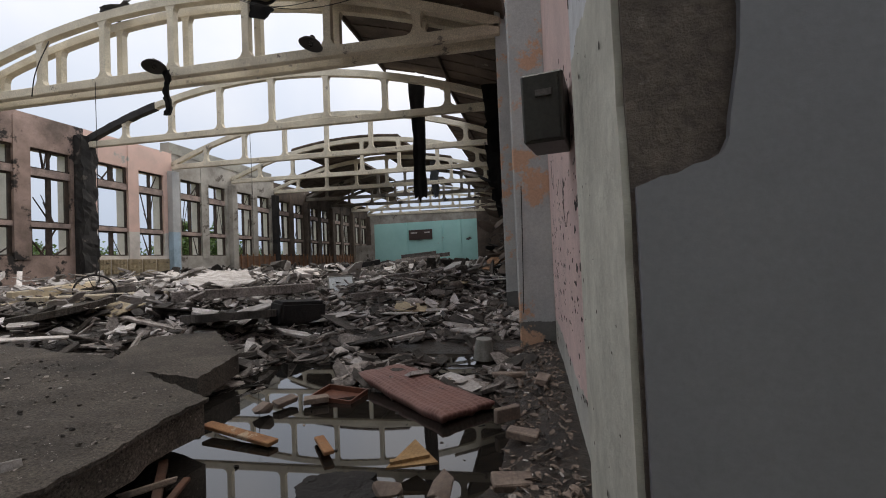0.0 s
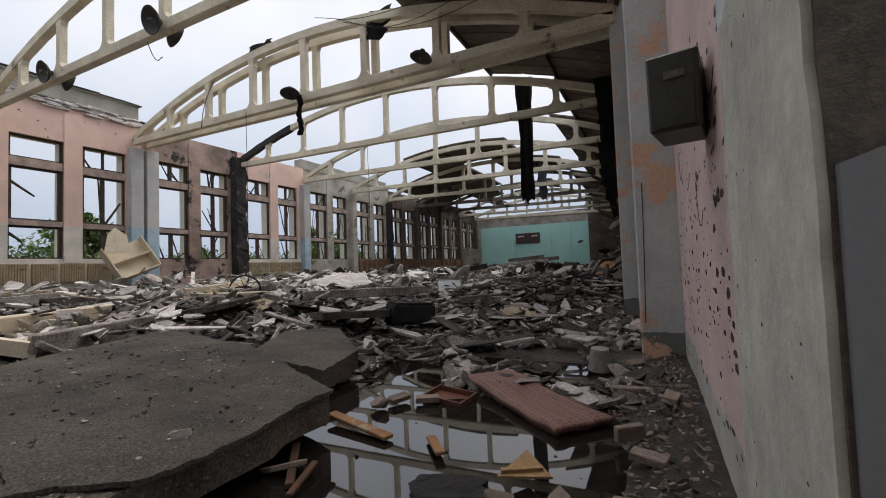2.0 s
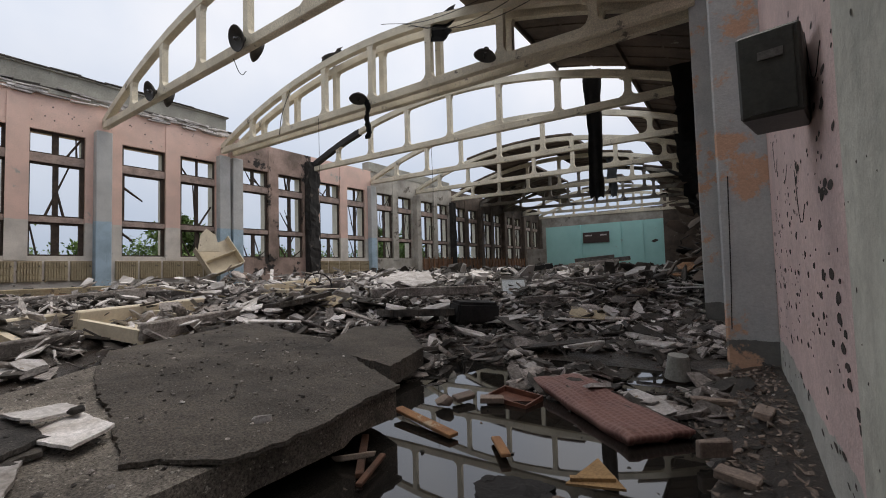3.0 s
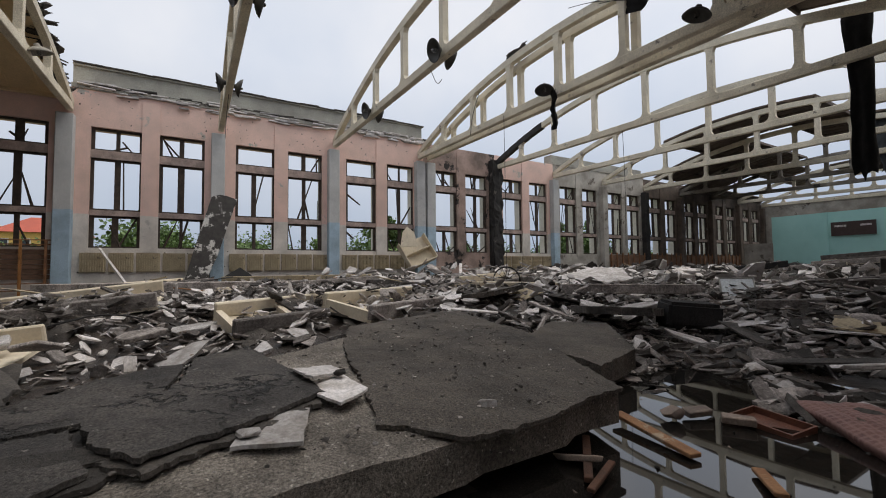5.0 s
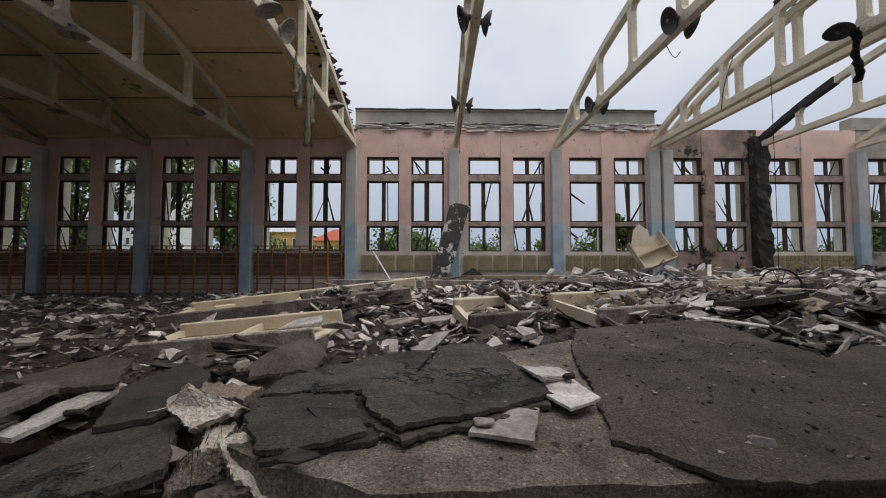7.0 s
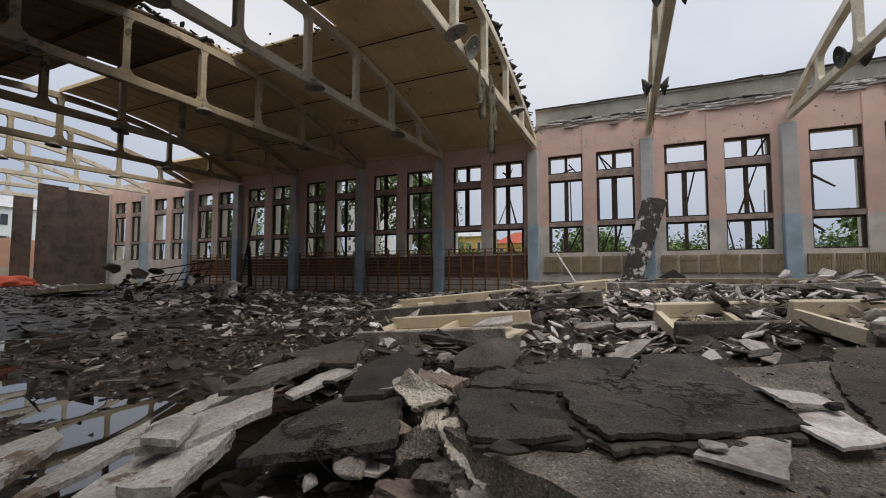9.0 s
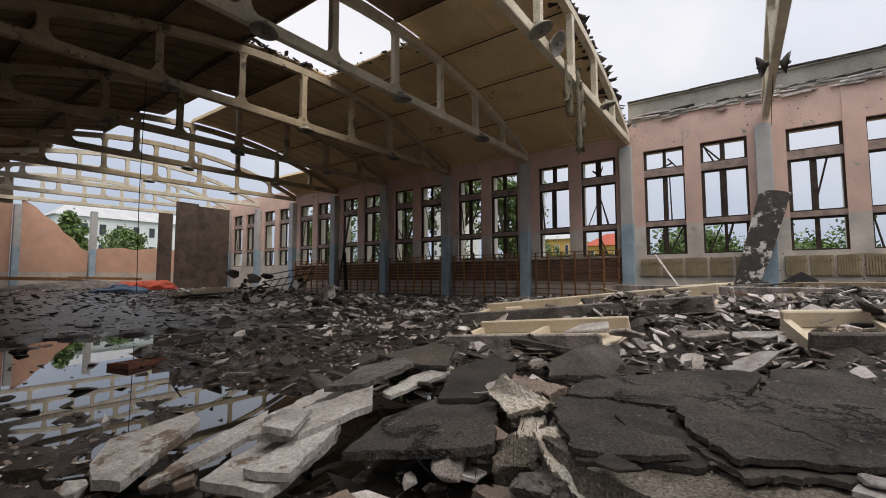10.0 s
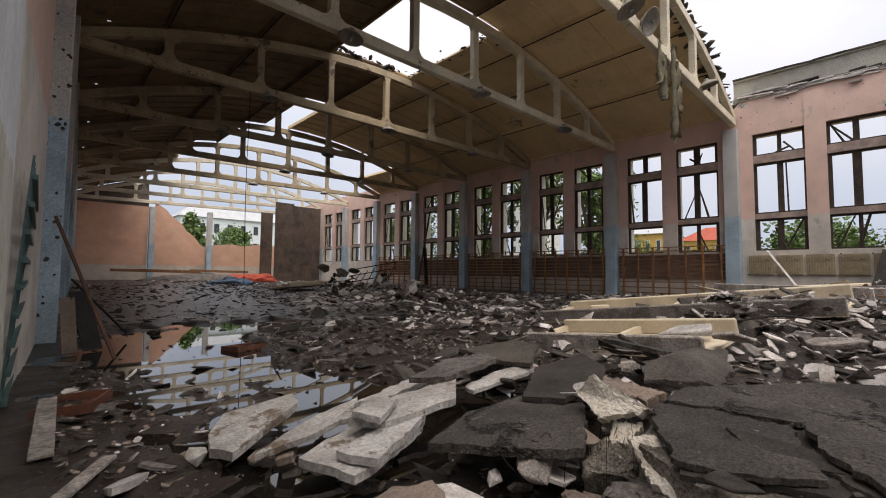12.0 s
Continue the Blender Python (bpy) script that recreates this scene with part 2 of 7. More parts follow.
# ---------------------------------------------------------------- mesh helpers
def box(bm, x0, x1, y0, y1, z0, z1, m=None):
    g = bmesh.ops.create_cube(bm, size=1.0)
    t = Matrix.Translation(((x0 + x1) / 2, (y0 + y1) / 2, (z0 + z1) / 2)) @ Matrix.Diagonal((x1 - x0, y1 - y0, z1 - z0, 1))
    bmesh.ops.transform(bm, matrix=(m @ t) if m else t, verts=g["verts"])
    return g["verts"]


def tube(bm, a, b, r, sides=6, r2=None):
    a, b = Vector(a), Vector(b)
    g = bmesh.ops.create_cone(bm, cap_ends=True, segments=sides, radius1=r, radius2=r if r2 is None else r2, depth=(b - a).length)
    q = (b - a).to_track_quat("Z", "Y").to_matrix().to_4x4()
    bmesh.ops.transform(bm, matrix=Matrix.Translation((a + b) / 2) @ q, verts=g["verts"])
    return g["verts"]


def prism(bm, poly, z0, z1):
    """A slab over a polygon; z0 and z1 may be numbers or functions of x, y."""
    f0 = z0 if callable(z0) else (lambda x, y: z0)
    f1 = z1 if callable(z1) else (lambda x, y: z1)
    lo = [bm.verts.new((x, y, f0(x, y))) for x, y in poly]
    hi = [bm.verts.new((x, y, f1(x, y))) for x, y in poly]
    n = len(poly)
    bm.faces.new(hi)
    bm.faces.new(lo[::-1])
    for i in range(n):
        bm.faces.new((lo[i], lo[(i + 1) % n], hi[(i + 1) % n], hi[i]))
    bmesh.ops.recalc_face_normals(bm, faces=bm.faces[:])
    return lo + hi


def part(name, bm, material, parent=None, label="", smooth=False):
    me = bpy.data.meshes.new(name)
    bm.to_mesh(me)
    bm.free()
    me.materials.append(M[material] if isinstance(material, str) else material)
    if smooth:
        me.polygons.foreach_set("use_smooth", [True] * len(me.polygons))
    ob = new(name, me)
    if parent:
        ob.parent = parent
    if label:
        ob["label"] = label
    return ob


def empty(name, m=None):
    e = new(name)
    if m is not None:
        e.matrix_world = m
    return e


def jag(poly, step, amp, rng):
    """Breaks the straight sides of a polygon into a ragged outline."""
    out = []
    for i, (x0, y0) in enumerate(poly):
        x1, y1 = poly[(i + 1) % len(poly)]
        d = math.hypot(x1 - x0, y1 - y0)
        k = max(1, int(d / step))
        for j in range(k):
            u = j / k
            w = 0 if j == 0 else amp
            out.append((x0 + (x1 - x0) * u + rng.uniform(-w, w), y0 + (y1 - y0) * u + rng.uniform(-w, w)))
    return out


def sm(v):
    v = min(1.0, max(0.0, v))
    return v * v * (3 - 2 * v)


# ---------------------------------------------------------------- lie of the rubble
def near(x, y, cx, cy, rx, ry):
    return math.exp(-(((x - cx) / rx) ** 2 + ((y - cy) / ry) ** 2))


def lie(x, y):
    """Height of the mud and broken matter over the hall's floor."""
    h = 0.75 * sm((20.5 - x) / 5) * sm((y + 1) / 4.5)
    h = max(h, 0.65 * sm((y - 11.6) / 7.5) * sm((24.6 - x) / 2.0))
    h = max(h, 0.25 * sm((-y - 16) / 16))
    h = max(h, 0.12 * sm((14 - x) / 8))
    h += 0.30 * near(x, y, 25.3, 9.3, 0.4, 4.0) + 0.2 * near(x, y, 24.3, 6.9, 0.8, 0.5)
    n1 = noise.noise((x * 0.45, y * 0.45, 1.7))
    n2 = noise.noise((x * 1.7, y * 1.7, 4.2))
    h += (0.05 + 0.22 * min(h, 0.6)) * n1 + 0.03 * n2 + 0.02 * noise.noise((x * 5, y * 5, 8.0)) + 0.012
    h -= 0.11 * near(x, y, 23.55, 8.15, 1.75, 1.15) + 0.06 * near(x, y, 22.4, 9.2, 0.8, 0.5)
    h -= 0.045 * near(x, y, 23.0, 11.9, 0.9, 1.7) + 0.07 * near(x, y, 21.8, 10.2, 0.6, 0.5)
    h -= 0.09 * near(x, y, 22.5, -3.6, 1.5, 3.3) + 0.11 * near(x, y, 23.62, 2.2, 0.3, 0.3) + 0.05 * near(x, y, 21, -9, 2.5, 3)
    h -= 0.45 * near(x, y, 17.0, 3.0, 1.5, 2.6) + 0.22 * near(x, y, 14.8, 17.0, 2.0, 2.2)
    h += 0.10 * sm((22.1 - x) / 0.9 + 0.6 * n1) * sm((1.5 - y) / 1.0) * sm((y + 5.5) / 1.5)
    h += 0.09 * sm((-7.0 - y) / 1.2 + 0.8 * n2) * sm((x - 12) / 2)
    h += 0.025 * sm((x - 23.5) / 0.6 + 0.5 * n2) * sm((2.5 - y) / 1.0) * sm((y + 9) / 2)
    h += 0.03 * noise.noise((x * 3, y * 3, 2.5)) * sm((2 - y) / 2)
    return h


# ---------------------------------------------------------------- setting: ground, floor, water
bm = bmesh.new()
box(bm, -1500, 1500, -1500, 1500, -1.2, -0.5)
tagged(part("ground", bm, "ground"), "overgrown grassy ground around the ruined hall", "ground", kind="structure")


def height_sheet(name, x0, x1, y0, y1, step):
    nx, ny = int((x1 - x0) / step), int((y1 - y0) / step)
    verts = [(x0 + (x1 - x0) * i / nx, y0 + (y1 - y0) * j / ny) for j in range(ny + 1) for i in range(nx + 1)]
    verts = [(x, y, lie(x, y)) for x, y in verts]
    faces = [(j * (nx + 1) + i, j * (nx + 1) + i + 1, (j + 1) * (nx + 1) + i + 1, (j + 1) * (nx + 1) + i) for j in range(ny) for i in range(nx)]
    me = bpy.data.meshes.new(name)
    me.from_pydata(verts, [], faces)
    me.polygons.foreach_set("use_smooth", [True] * len(me.polygons))
    me.materials.append(M["mud"])
    return new(name, me)


floor = empty("floor")
tagged(floor, "flooded hall floor under wet black mud", "floor", kind="structure")
for spot in ((0.1, 16, -48, 66, 0.4), (16, 25.5, -48, -8, 0.3), (16, 25.5, -8, 16, 0.1), (16, 25.5, 16, 66, 0.3)):
    height_sheet("mud", *spot).parent = floor
bm = bmesh.new()
box(bm, 0.0, 27.5, -48, 66, -0.5, -0.2)
part("floor_slab", bm, "cement", floor)
bm = bmesh.new()
for v in ((19, -14), (25.2, -14), (25.2, 11.5), (19, 11.5)):
    bm.verts.new((*v, 0.0))
bm.faces.new(bm.verts[:])
tagged(part("water", bm, "water"), "still rainwater standing in dark puddles", "puddle", kind="structure")

# ---------------------------------------------------------------- setting: west wall with its windows
NORTH, SOUTH = 66.0, -48.0
LIGHTS = ((2.55, 4.05), (4.3, 6.72), (7.1, 8.15))
BAYS = list(range(-8, 11))


def openings(k):
    return ((6 * k + 0.72, 6 * k + 2.66), (6 * k + 3.34, 6 * k + 5.28))


for name, ks, material, label in (("wall_west_south", range(-8, 3), "pink", "pink plastered wall scarred by fragments, pale below"),
                                  ("wall_west_sooty", range(3, 4), "sooty", "pink wall blackened by fire round the burnt pillar"),
                                  ("wall_west_middle", range(4, 5), "pink", "pink plastered wall with pale lower part"),
                                  ("wall_west_north", range(5, 7), "pink_far", "smoke-stained white plastered window wall"),
                                  ("wall_west_burnt", range(7, 11), "smoke", "window wall browned by fire and smoke")):
    bm = bmesh.new()
    for k in ks:
        y0, y1 = 6 * k, 6 * k + 6
        (a, b), (c, d) = openings(k)
        box(bm, -0.75, 0.15, y0, y1, -0.5, 2.55)
        box(bm, -0.75, 0.15, y0, y1, 8.15, 9.85)
        for u, v in ((y0, a), (b, c), (d, y1)):
            box(bm, -0.75, 0.15, u, v, 2.55, 8.15)
        box(bm, 0.15, 0.2, b - 0.02, c + 0.02, 2.35, 9.6)
    tagged(part(name, bm, material), label, "wall", kind="structure")

bm = bmesh.new()
for k in BAYS:
    for a, b in openings(k):
        for z0, z1 in ((4.05, 4.3), (6.72, 7.1)):
            box(bm, -0.25, 0.1, a, b, z0, z1)
tagged(part("trim_transoms", bm, "transom"), "chipped concrete cross-bars of the tall windows", "trim", kind="structure")

M["reveal"] = mat("pale_outer_reveal", (0.72, 0.69, 0.62), (0.6, 0.57, 0.5), scale=1.5, fine=25, grain=0.12)
bm = bmesh.new()
for k in BAYS:
    for a, b2 in openings(k):
        for y0, y1 in ((a - 0.003, a + 0.02), (b2 - 0.02, b2 + 0.003)):
            box(bm, -0.76, -0.13, y0, y1, 2.55, 8.15)
tagged(part("trim_reveals", bm, "reveal"), "pale plastered outer reveals of the windows", "trim", kind="structure")

rng = random.Random(4)
bm = bmesh.new()
for k in range(-8, 3):
    if k < 0:
        continue
    box(bm, -0.8, 0.22, 6 * k, 6 * k + 6, 9.85, 10.05)
    box(bm, -0.8, -0.05, 6 * k, 6 * k + 6, 10.05, 10.95)
    box(bm, -0.9, 0.05, 6 * k, 6 * k + 6, 10.95, 11.03)
for k in range(5, 7):
    box(bm, -0.8, 0.22, 6 * k, 6 * k + 6, 9.85, 10.05)
    box(bm, -0.8, -0.05, 6 * k, 6 * k + 6, 10.05, 10.7)
tagged(part("trim_parapet", bm, "cement"), "bare cement parapet over the window wall", "parapet", kind="structure")


def window(n, k, which):
    a, b = openings(k)[which]
    rng = random.Random(k * 7 + which)
    e = tagged(empty("window_%d" % n), "tall window with charred frames and no glass left", "window", kind="structure")
    bm = bmesh.new()
    w = 0.1
    for z0, z1 in LIGHTS:
        wa, wb = w * rng.uniform(0.7, 1.9), w * rng.uniform(0.7, 1.9)
        box(bm, -0.12, 0.0, a, a + wa, z0, z1)
        box(bm, -0.12, 0.0, b - wb, b, z0, z1)
        box(bm, -0.12, 0.0, a + wa, b - wb, z1 - w, z1)
        box(bm, -0.12, 0.0, a + wa, b - wb, z0, z0 + w * 0.7)
    part("window_frame", bm, "frame", e)
    mid = (a + b) / 2
    for z0, z1 in LIGHTS:
        state = rng.random()
        state = 0.2 + 0.8 * state if k in (0, 1, 2) else state
        if (k, which) == (2, 0) or ((k, which) == (1, 0) and z0 > 7) or state < 0.12:
            continue
        bm = bmesh.new()
        box(bm, -0.11, -0.02, mid - 0.11 + rng.uniform(-0.08, 0.06), mid + 0.1 + rng.uniform(-0.05, 0.05), z0 + 0.03, z1 - w)
        part("mullion", bm, "frame", e)
        for _ in range(0 if state < 0.25 else 1 if state < 0.6 else 2 if k < 3 else 3):
            bm = bmesh.new()
            y1 = rng.uniform(a + 0.2, b - 0.2)
            y2 = y1 + rng.uniform(-0.8, 0.8)
            y2 = min(b - 0.1, max(a + 0.1, y2))
            zt = z0 + (z1 - z0) * (1.0 if rng.random() < 0.6 else rng.uniform(0.35, 0.8)) - 0.1
            tube(bm, (-0.05, y1, z0 + 0.05), (-0.08, y2, zt), rng.uniform(0.03, 0.065), 4, rng.uniform(0.02, 0.05))
            part("loose_bar", bm, "frame", e, "broken glazing bar hanging askew")


n = 0
for k in BAYS:
    for which in (0, 1):
        n += 1
        window(n, k, which)
bm = bmesh.new()
tube(bm, (-0.05, 12.78, 6.05), (-0.02, 13.65, 5.4), 0.07, 4, 0.04)
tube(bm, (-0.05, 12.78, 3.7), (-0.02, 13.2, 3.35), 0.07, 4, 0.05)
tagged(part("trim_broken_bars", bm, "frame"), "broken charred glazing bars sticking out of the jamb", "trim", kind="structure")


def pillar(x0, x1, yc, half, top, material, label):
    bm = bmesh.new()
    vs = box(bm, x0, x1, yc - half, yc + half, -0.3, top)
    bmesh.ops.bevel(bm, geom=bm.edges[:], offset=0.025, segments=1, affect="EDGES")
    return tagged(part("pillar", bm, material), label, "pillar", "hall pillars", "structure")


def burnt_pillar(yc, half):
    """A pillar swollen with charred cladding, ragged all the way up."""
    bm = bmesh.new()
    box(bm, 0.152, 0.72, yc - half, yc + half, -0.3, 9.3)
    bmesh.ops.subdivide_edges(bm, edges=[e for e in bm.edges if e.calc_length() > 3], cuts=40)
    bmesh.ops.subdivide_edges(bm, edges=[e for e in bm.edges if 0.4 < e.calc_length() < 3], cuts=3, use_grid_fill=True)
    for v in bm.verts:
        q = v.co
        if q.x > 0.2:
            q.y += 0.16 * noise.noise((q.x * 2, q.y * 2, q.z * 1.1)) + 0.1 * noise.noise((q.x * 5, q.y * 5, q.z * 4))
            q.x += 0.12 * noise.noise((q.z * 1.7, q.y * 3, 5.0)) + 0.06 * noise.noise((q.z * 6, q.y * 6, 2.0))
    return tagged(part("pillar", bm, "burnt"), "fire-blackened pillar with ragged charred cladding", "pillar", "hall pillars", "structure")


for k in range(-8, 12):
    if k == 4:
        burnt_pillar(23.88, 0.42)
        continue
    burnt = k == 7
    spots = (17.62, 18.4) if k == 3 else (6 * k - 0.12,)
    for y in spots:
        kind, label = ("burnt", "fire-blackened concrete pillar") if burnt else ("smoke", "concrete pillar browned by smoke") if k > 7 else \
            ("pink_far", "smoke-stained pale concrete pillar") if k > 5 else ("pillar", "concrete pillar painted grey above and pale blue below")
        pillar(0.15, 0.6, y, 0.31, 8.5, kind, label)

# ---------------------------------------------------------------- setting: east side


def east(y):
    """Face of the east row of pillars along the hall."""
    if y < 4:
        return 24.33 + (y + 6) * 0.048
    return 24.83 if y < 15 else 24.25 - (y - 18) * 0.03


def wall_run(name, x0, y0, x1, y1, thick, z0, z1, material, label):
    bm = bmesh.new()
    d = Vector((x1 - x0, y1 - y0, 0))
    nrm = Vector((d.y, -d.x, 0)).normalized() * thick
    poly = [(x0, y0), (x1, y1), (x1 + nrm.x, y1 + nrm.y), (x0 + nrm.x, y0 + nrm.y)]
    prism(bm, poly, z0, z1)
    return tagged(part(name, bm, material), label, "wall", kind="structure")


M["pink_hit"] = mat("pink_plaster_shot", (0.72, 0.55, 0.52), (0.60, 0.46, 0.44), scale=1.2, fine=30, spot=(0.35, 0.33, 0.31), spot_scale=2.5, spot_at=0.68,
                    low=(0.52, 0.52, 0.48), low_z=0.55, grain=0.12)
M["pier"] = mat("scraped_pale_plaster", (0.66, 0.69, 0.72), (0.55, 0.58, 0.61), scale=2.2, fine=14, bump=0.25, spot=(0.30, 0.28, 0.25), spot_scale=11, spot_at=0.69,
                low=(0.58, 0.58, 0.51), low_z=2.15, grain=0.14)
M["orange_patch"] = mat("peeling_orange_grey_paint", (0.52, 0.54, 0.53), (0.42, 0.44, 0.45), scale=1.2, fine=30, spot=(0.60, 0.38, 0.26), spot_scale=0.75, spot_at=0.55, low=(0.2, 0.2, 0.19), low_z=0.45, grain=0.12)
wall_run("wall_east_hit", 25.38, 6.5, 25.38, 17.5, 0.5, -0.5, 9.8, "pink_hit", "pink wall pocked with shrapnel holes")
wall_run("wall_east_north", 24.7, 17.5, 23.2, 66, 0.5, -0.5, 9.8, "burnt", "smoke-blackened wall behind hanging wreckage")
wall_run("wall_east_south", 22.45, -48, 24.9, 0.0, 0.5, -0.5, 9.8, "pink", "pink plastered wall of the hall")
for y, f, b, mt in ((12.0, 24.83, 25.4, "orange_patch"), (18.0, 24.25, 24.9, "orange_patch")):
    pillar(f, b, y, 0.32, 9.3, mt, "pillar with peeling orange and grey paint")
for k in range(-8, 0):
    pillar(east(6 * k), east(6 * k) + 0.5, 6 * k, 0.32, 9.3, "pillar", "pale blue-grey pillar pitted by fragments")

# door opening beside which the camera starts
M["bare"] = mat("bare_brown_render", (0.20, 0.165, 0.135), (0.13, 0.105, 0.09), scale=7, fine=30, bump=0.9, spot=(0.26, 0.23, 0.2), spot_scale=14, spot_at=0.6)
bm = bmesh.new()
box(bm, 25.263, 27.6, 5.78, 6.5, -0.5, 9.8)
tagged(part("wall_pier", bm, "bare"), "wall pier with its brown render laid bare", "wall", kind="structure")
rng = random.Random(3)
bm = bmesh.new()
outline = [(5.785, -0.5), (6.51, -0.5), (6.51, 9.8), (5.80, 9.8)]
outline += [(5.782 + rng.uniform(0, 0.008) + 0.012 * (z > 1.7), z) for z in [9.0 - 0.35 * i for i in range(20)] + [1.9 - 0.07 * i for i in range(10)] + [1.1, 0.6, 0.2]]
lo = [bm.verts.new((25.263, y, z)) for y, z in outline]
hi = [bm.verts.new((25.25, y, z)) for y, z in outline]
bm.faces.new(hi), bm.faces.new(lo[::-1])
for q in range(len(outline)):
    w = (q + 1) % len(outline)
    bm.faces.new((lo[q], hi[q], hi[w], lo[w]))
bmesh.ops.recalc_face_normals(bm, faces=bm.faces[:])
tagged(part("wall_pier_skin", bm, "pier"), "scraped pale plaster skin chipped along the corner", "wall", kind="structure")
bm = bmesh.new()
outline = [(25.267, -0.5), (27.6, -0.5), (27.6, 9.8), (25.46, 9.8), (25.45, 2.6), (25.445, 2.3), (25.44, 2.12), (25.436, 1.98), (25.444, 1.9), (25.44, 1.83),
           (25.428, 1.76), (25.42, 1.715), (25.417, 1.68), (25.405, 1.655), (25.385, 1.643), (25.36, 1.638), (25.335, 1.625), (25.31, 1.622), (25.285, 1.612), (25.27, 1.607)]
lo = [bm.verts.new((x, 5.78, z)) for x, z in outline]
hi = [bm.verts.new((x, 5.765, z)) for x, z in outline]
bm.faces.new(hi), bm.faces.new(lo[::-1])
for q in range(len(outline)):
    w = (q + 1) % len(outline)
    bm.faces.new((lo[q], hi[q], hi[w], lo[w]))
bmesh.ops.recalc_face_normals(bm, faces=bm.faces[:])
tagged(part("wall_pier_paint", bm, "gray_wall"), "smooth dark grey oil-painted reveal with a torn upper edge", "wall", kind="structure")
bm = bmesh.new()
box(bm, 24.79, 27.6, 0.0, 3.0, -0.5, 9.8)
tagged(part("wall_jamb", bm, "pier"), "pale plastered jamb of the wide opening", "wall", kind="structure")
bm = bmesh.new()
box(bm, 31.0, 31.3, -1, 12, -0.5, 4.5)
tagged(part("wall_passage", bm, "pier"), "pale wall across the roofless passage", "wall", kind="structure")

# ---------------------------------------------------------------- setting: end walls
bm = bmesh.new()
box(bm, 1.2, 17.2, NORTH, NORTH + 0.4, -0.5, 7.3)
tagged(part("wall_north", bm, "teal"), "turquoise painted end wall", "wall", kind="structure")
bm = bmesh.new()
box(bm, 0.0, 17.2, NORTH, NORTH + 0.4, 7.3, 9.0)
box(bm, 0.0, 1.2, NORTH, NORTH + 0.4, 0.0, 7.3)
burnt_end = bmesh.new()
box(burnt_end, 17.2, 24.6, NORTH - 0.01, NORTH + 0.4, -0.5, 11.0)
tagged(part("wall_north_burnt", burnt_end, "smoke"), "smoke-browned stretch of the end wall", "wall", kind="structure")
tagged(part("wall_north_band", bm, "pink_far"), "soot-streaked white band over the turquoise wall", "wall", kind="structure")
bm = bmesh.new()
prism(bm, [(24.0, -0.5), (16.6, -0.5), (16.6, 8.0), (24.0, 8.0)], 0, 0.4)
prism(bm, [(16.0, -0.5), (11.15, -0.5), (11.15, 4.0), (11.7, 4.25), (12.3, 5.1), (13.1, 5.75), (13.6, 6.5), (14.5, 7.2), (15.1, 7.9), (16.0, 8.5)], 0, 0.4)
prism(bm, [(10.55, -0.5), (0.3, -0.5), (0.3, 4.6), (2.6, 4.45), (5.4, 4.6), (7.2, 4.3), (8.4, 4.5), (10.55, 4.25)], 0, 0.4)
bmesh.ops.transform(bm, matrix=Matrix.Translation((0, SOUTH, 0)) @ pose(0, 0, 0, 90), verts=bm.verts[:])
tagged(part("wall_south", bm, "salmon"), "pink end wall torn open along a slanting break", "wall", kind="structure")
for x in (16.3, 10.85):
    pillar(x - 0.25, x + 0.25, SOUTH + 0.1, 0.3, 8.0, "pillar", "pale end wall pillar")

# ---------------------------------------------------------------- trusses
X0 = 0.25


def sag(x):
    """Drop of the roof line from the west wall to the east side."""
    return 0.02 * (9.0 - x)


def nodes(y, x1):
    """Middle of the truss posts, which stand 3.06 m apart."""
    return (X0 + x1) / 2 + (0.33 if y < 20 else 0.1)


def arch(x, x1):
    m = (X0 + x1) / 2
    return 8.95 + 2.45 * (1 - ((x - m) / (x1 - m)) ** 2)


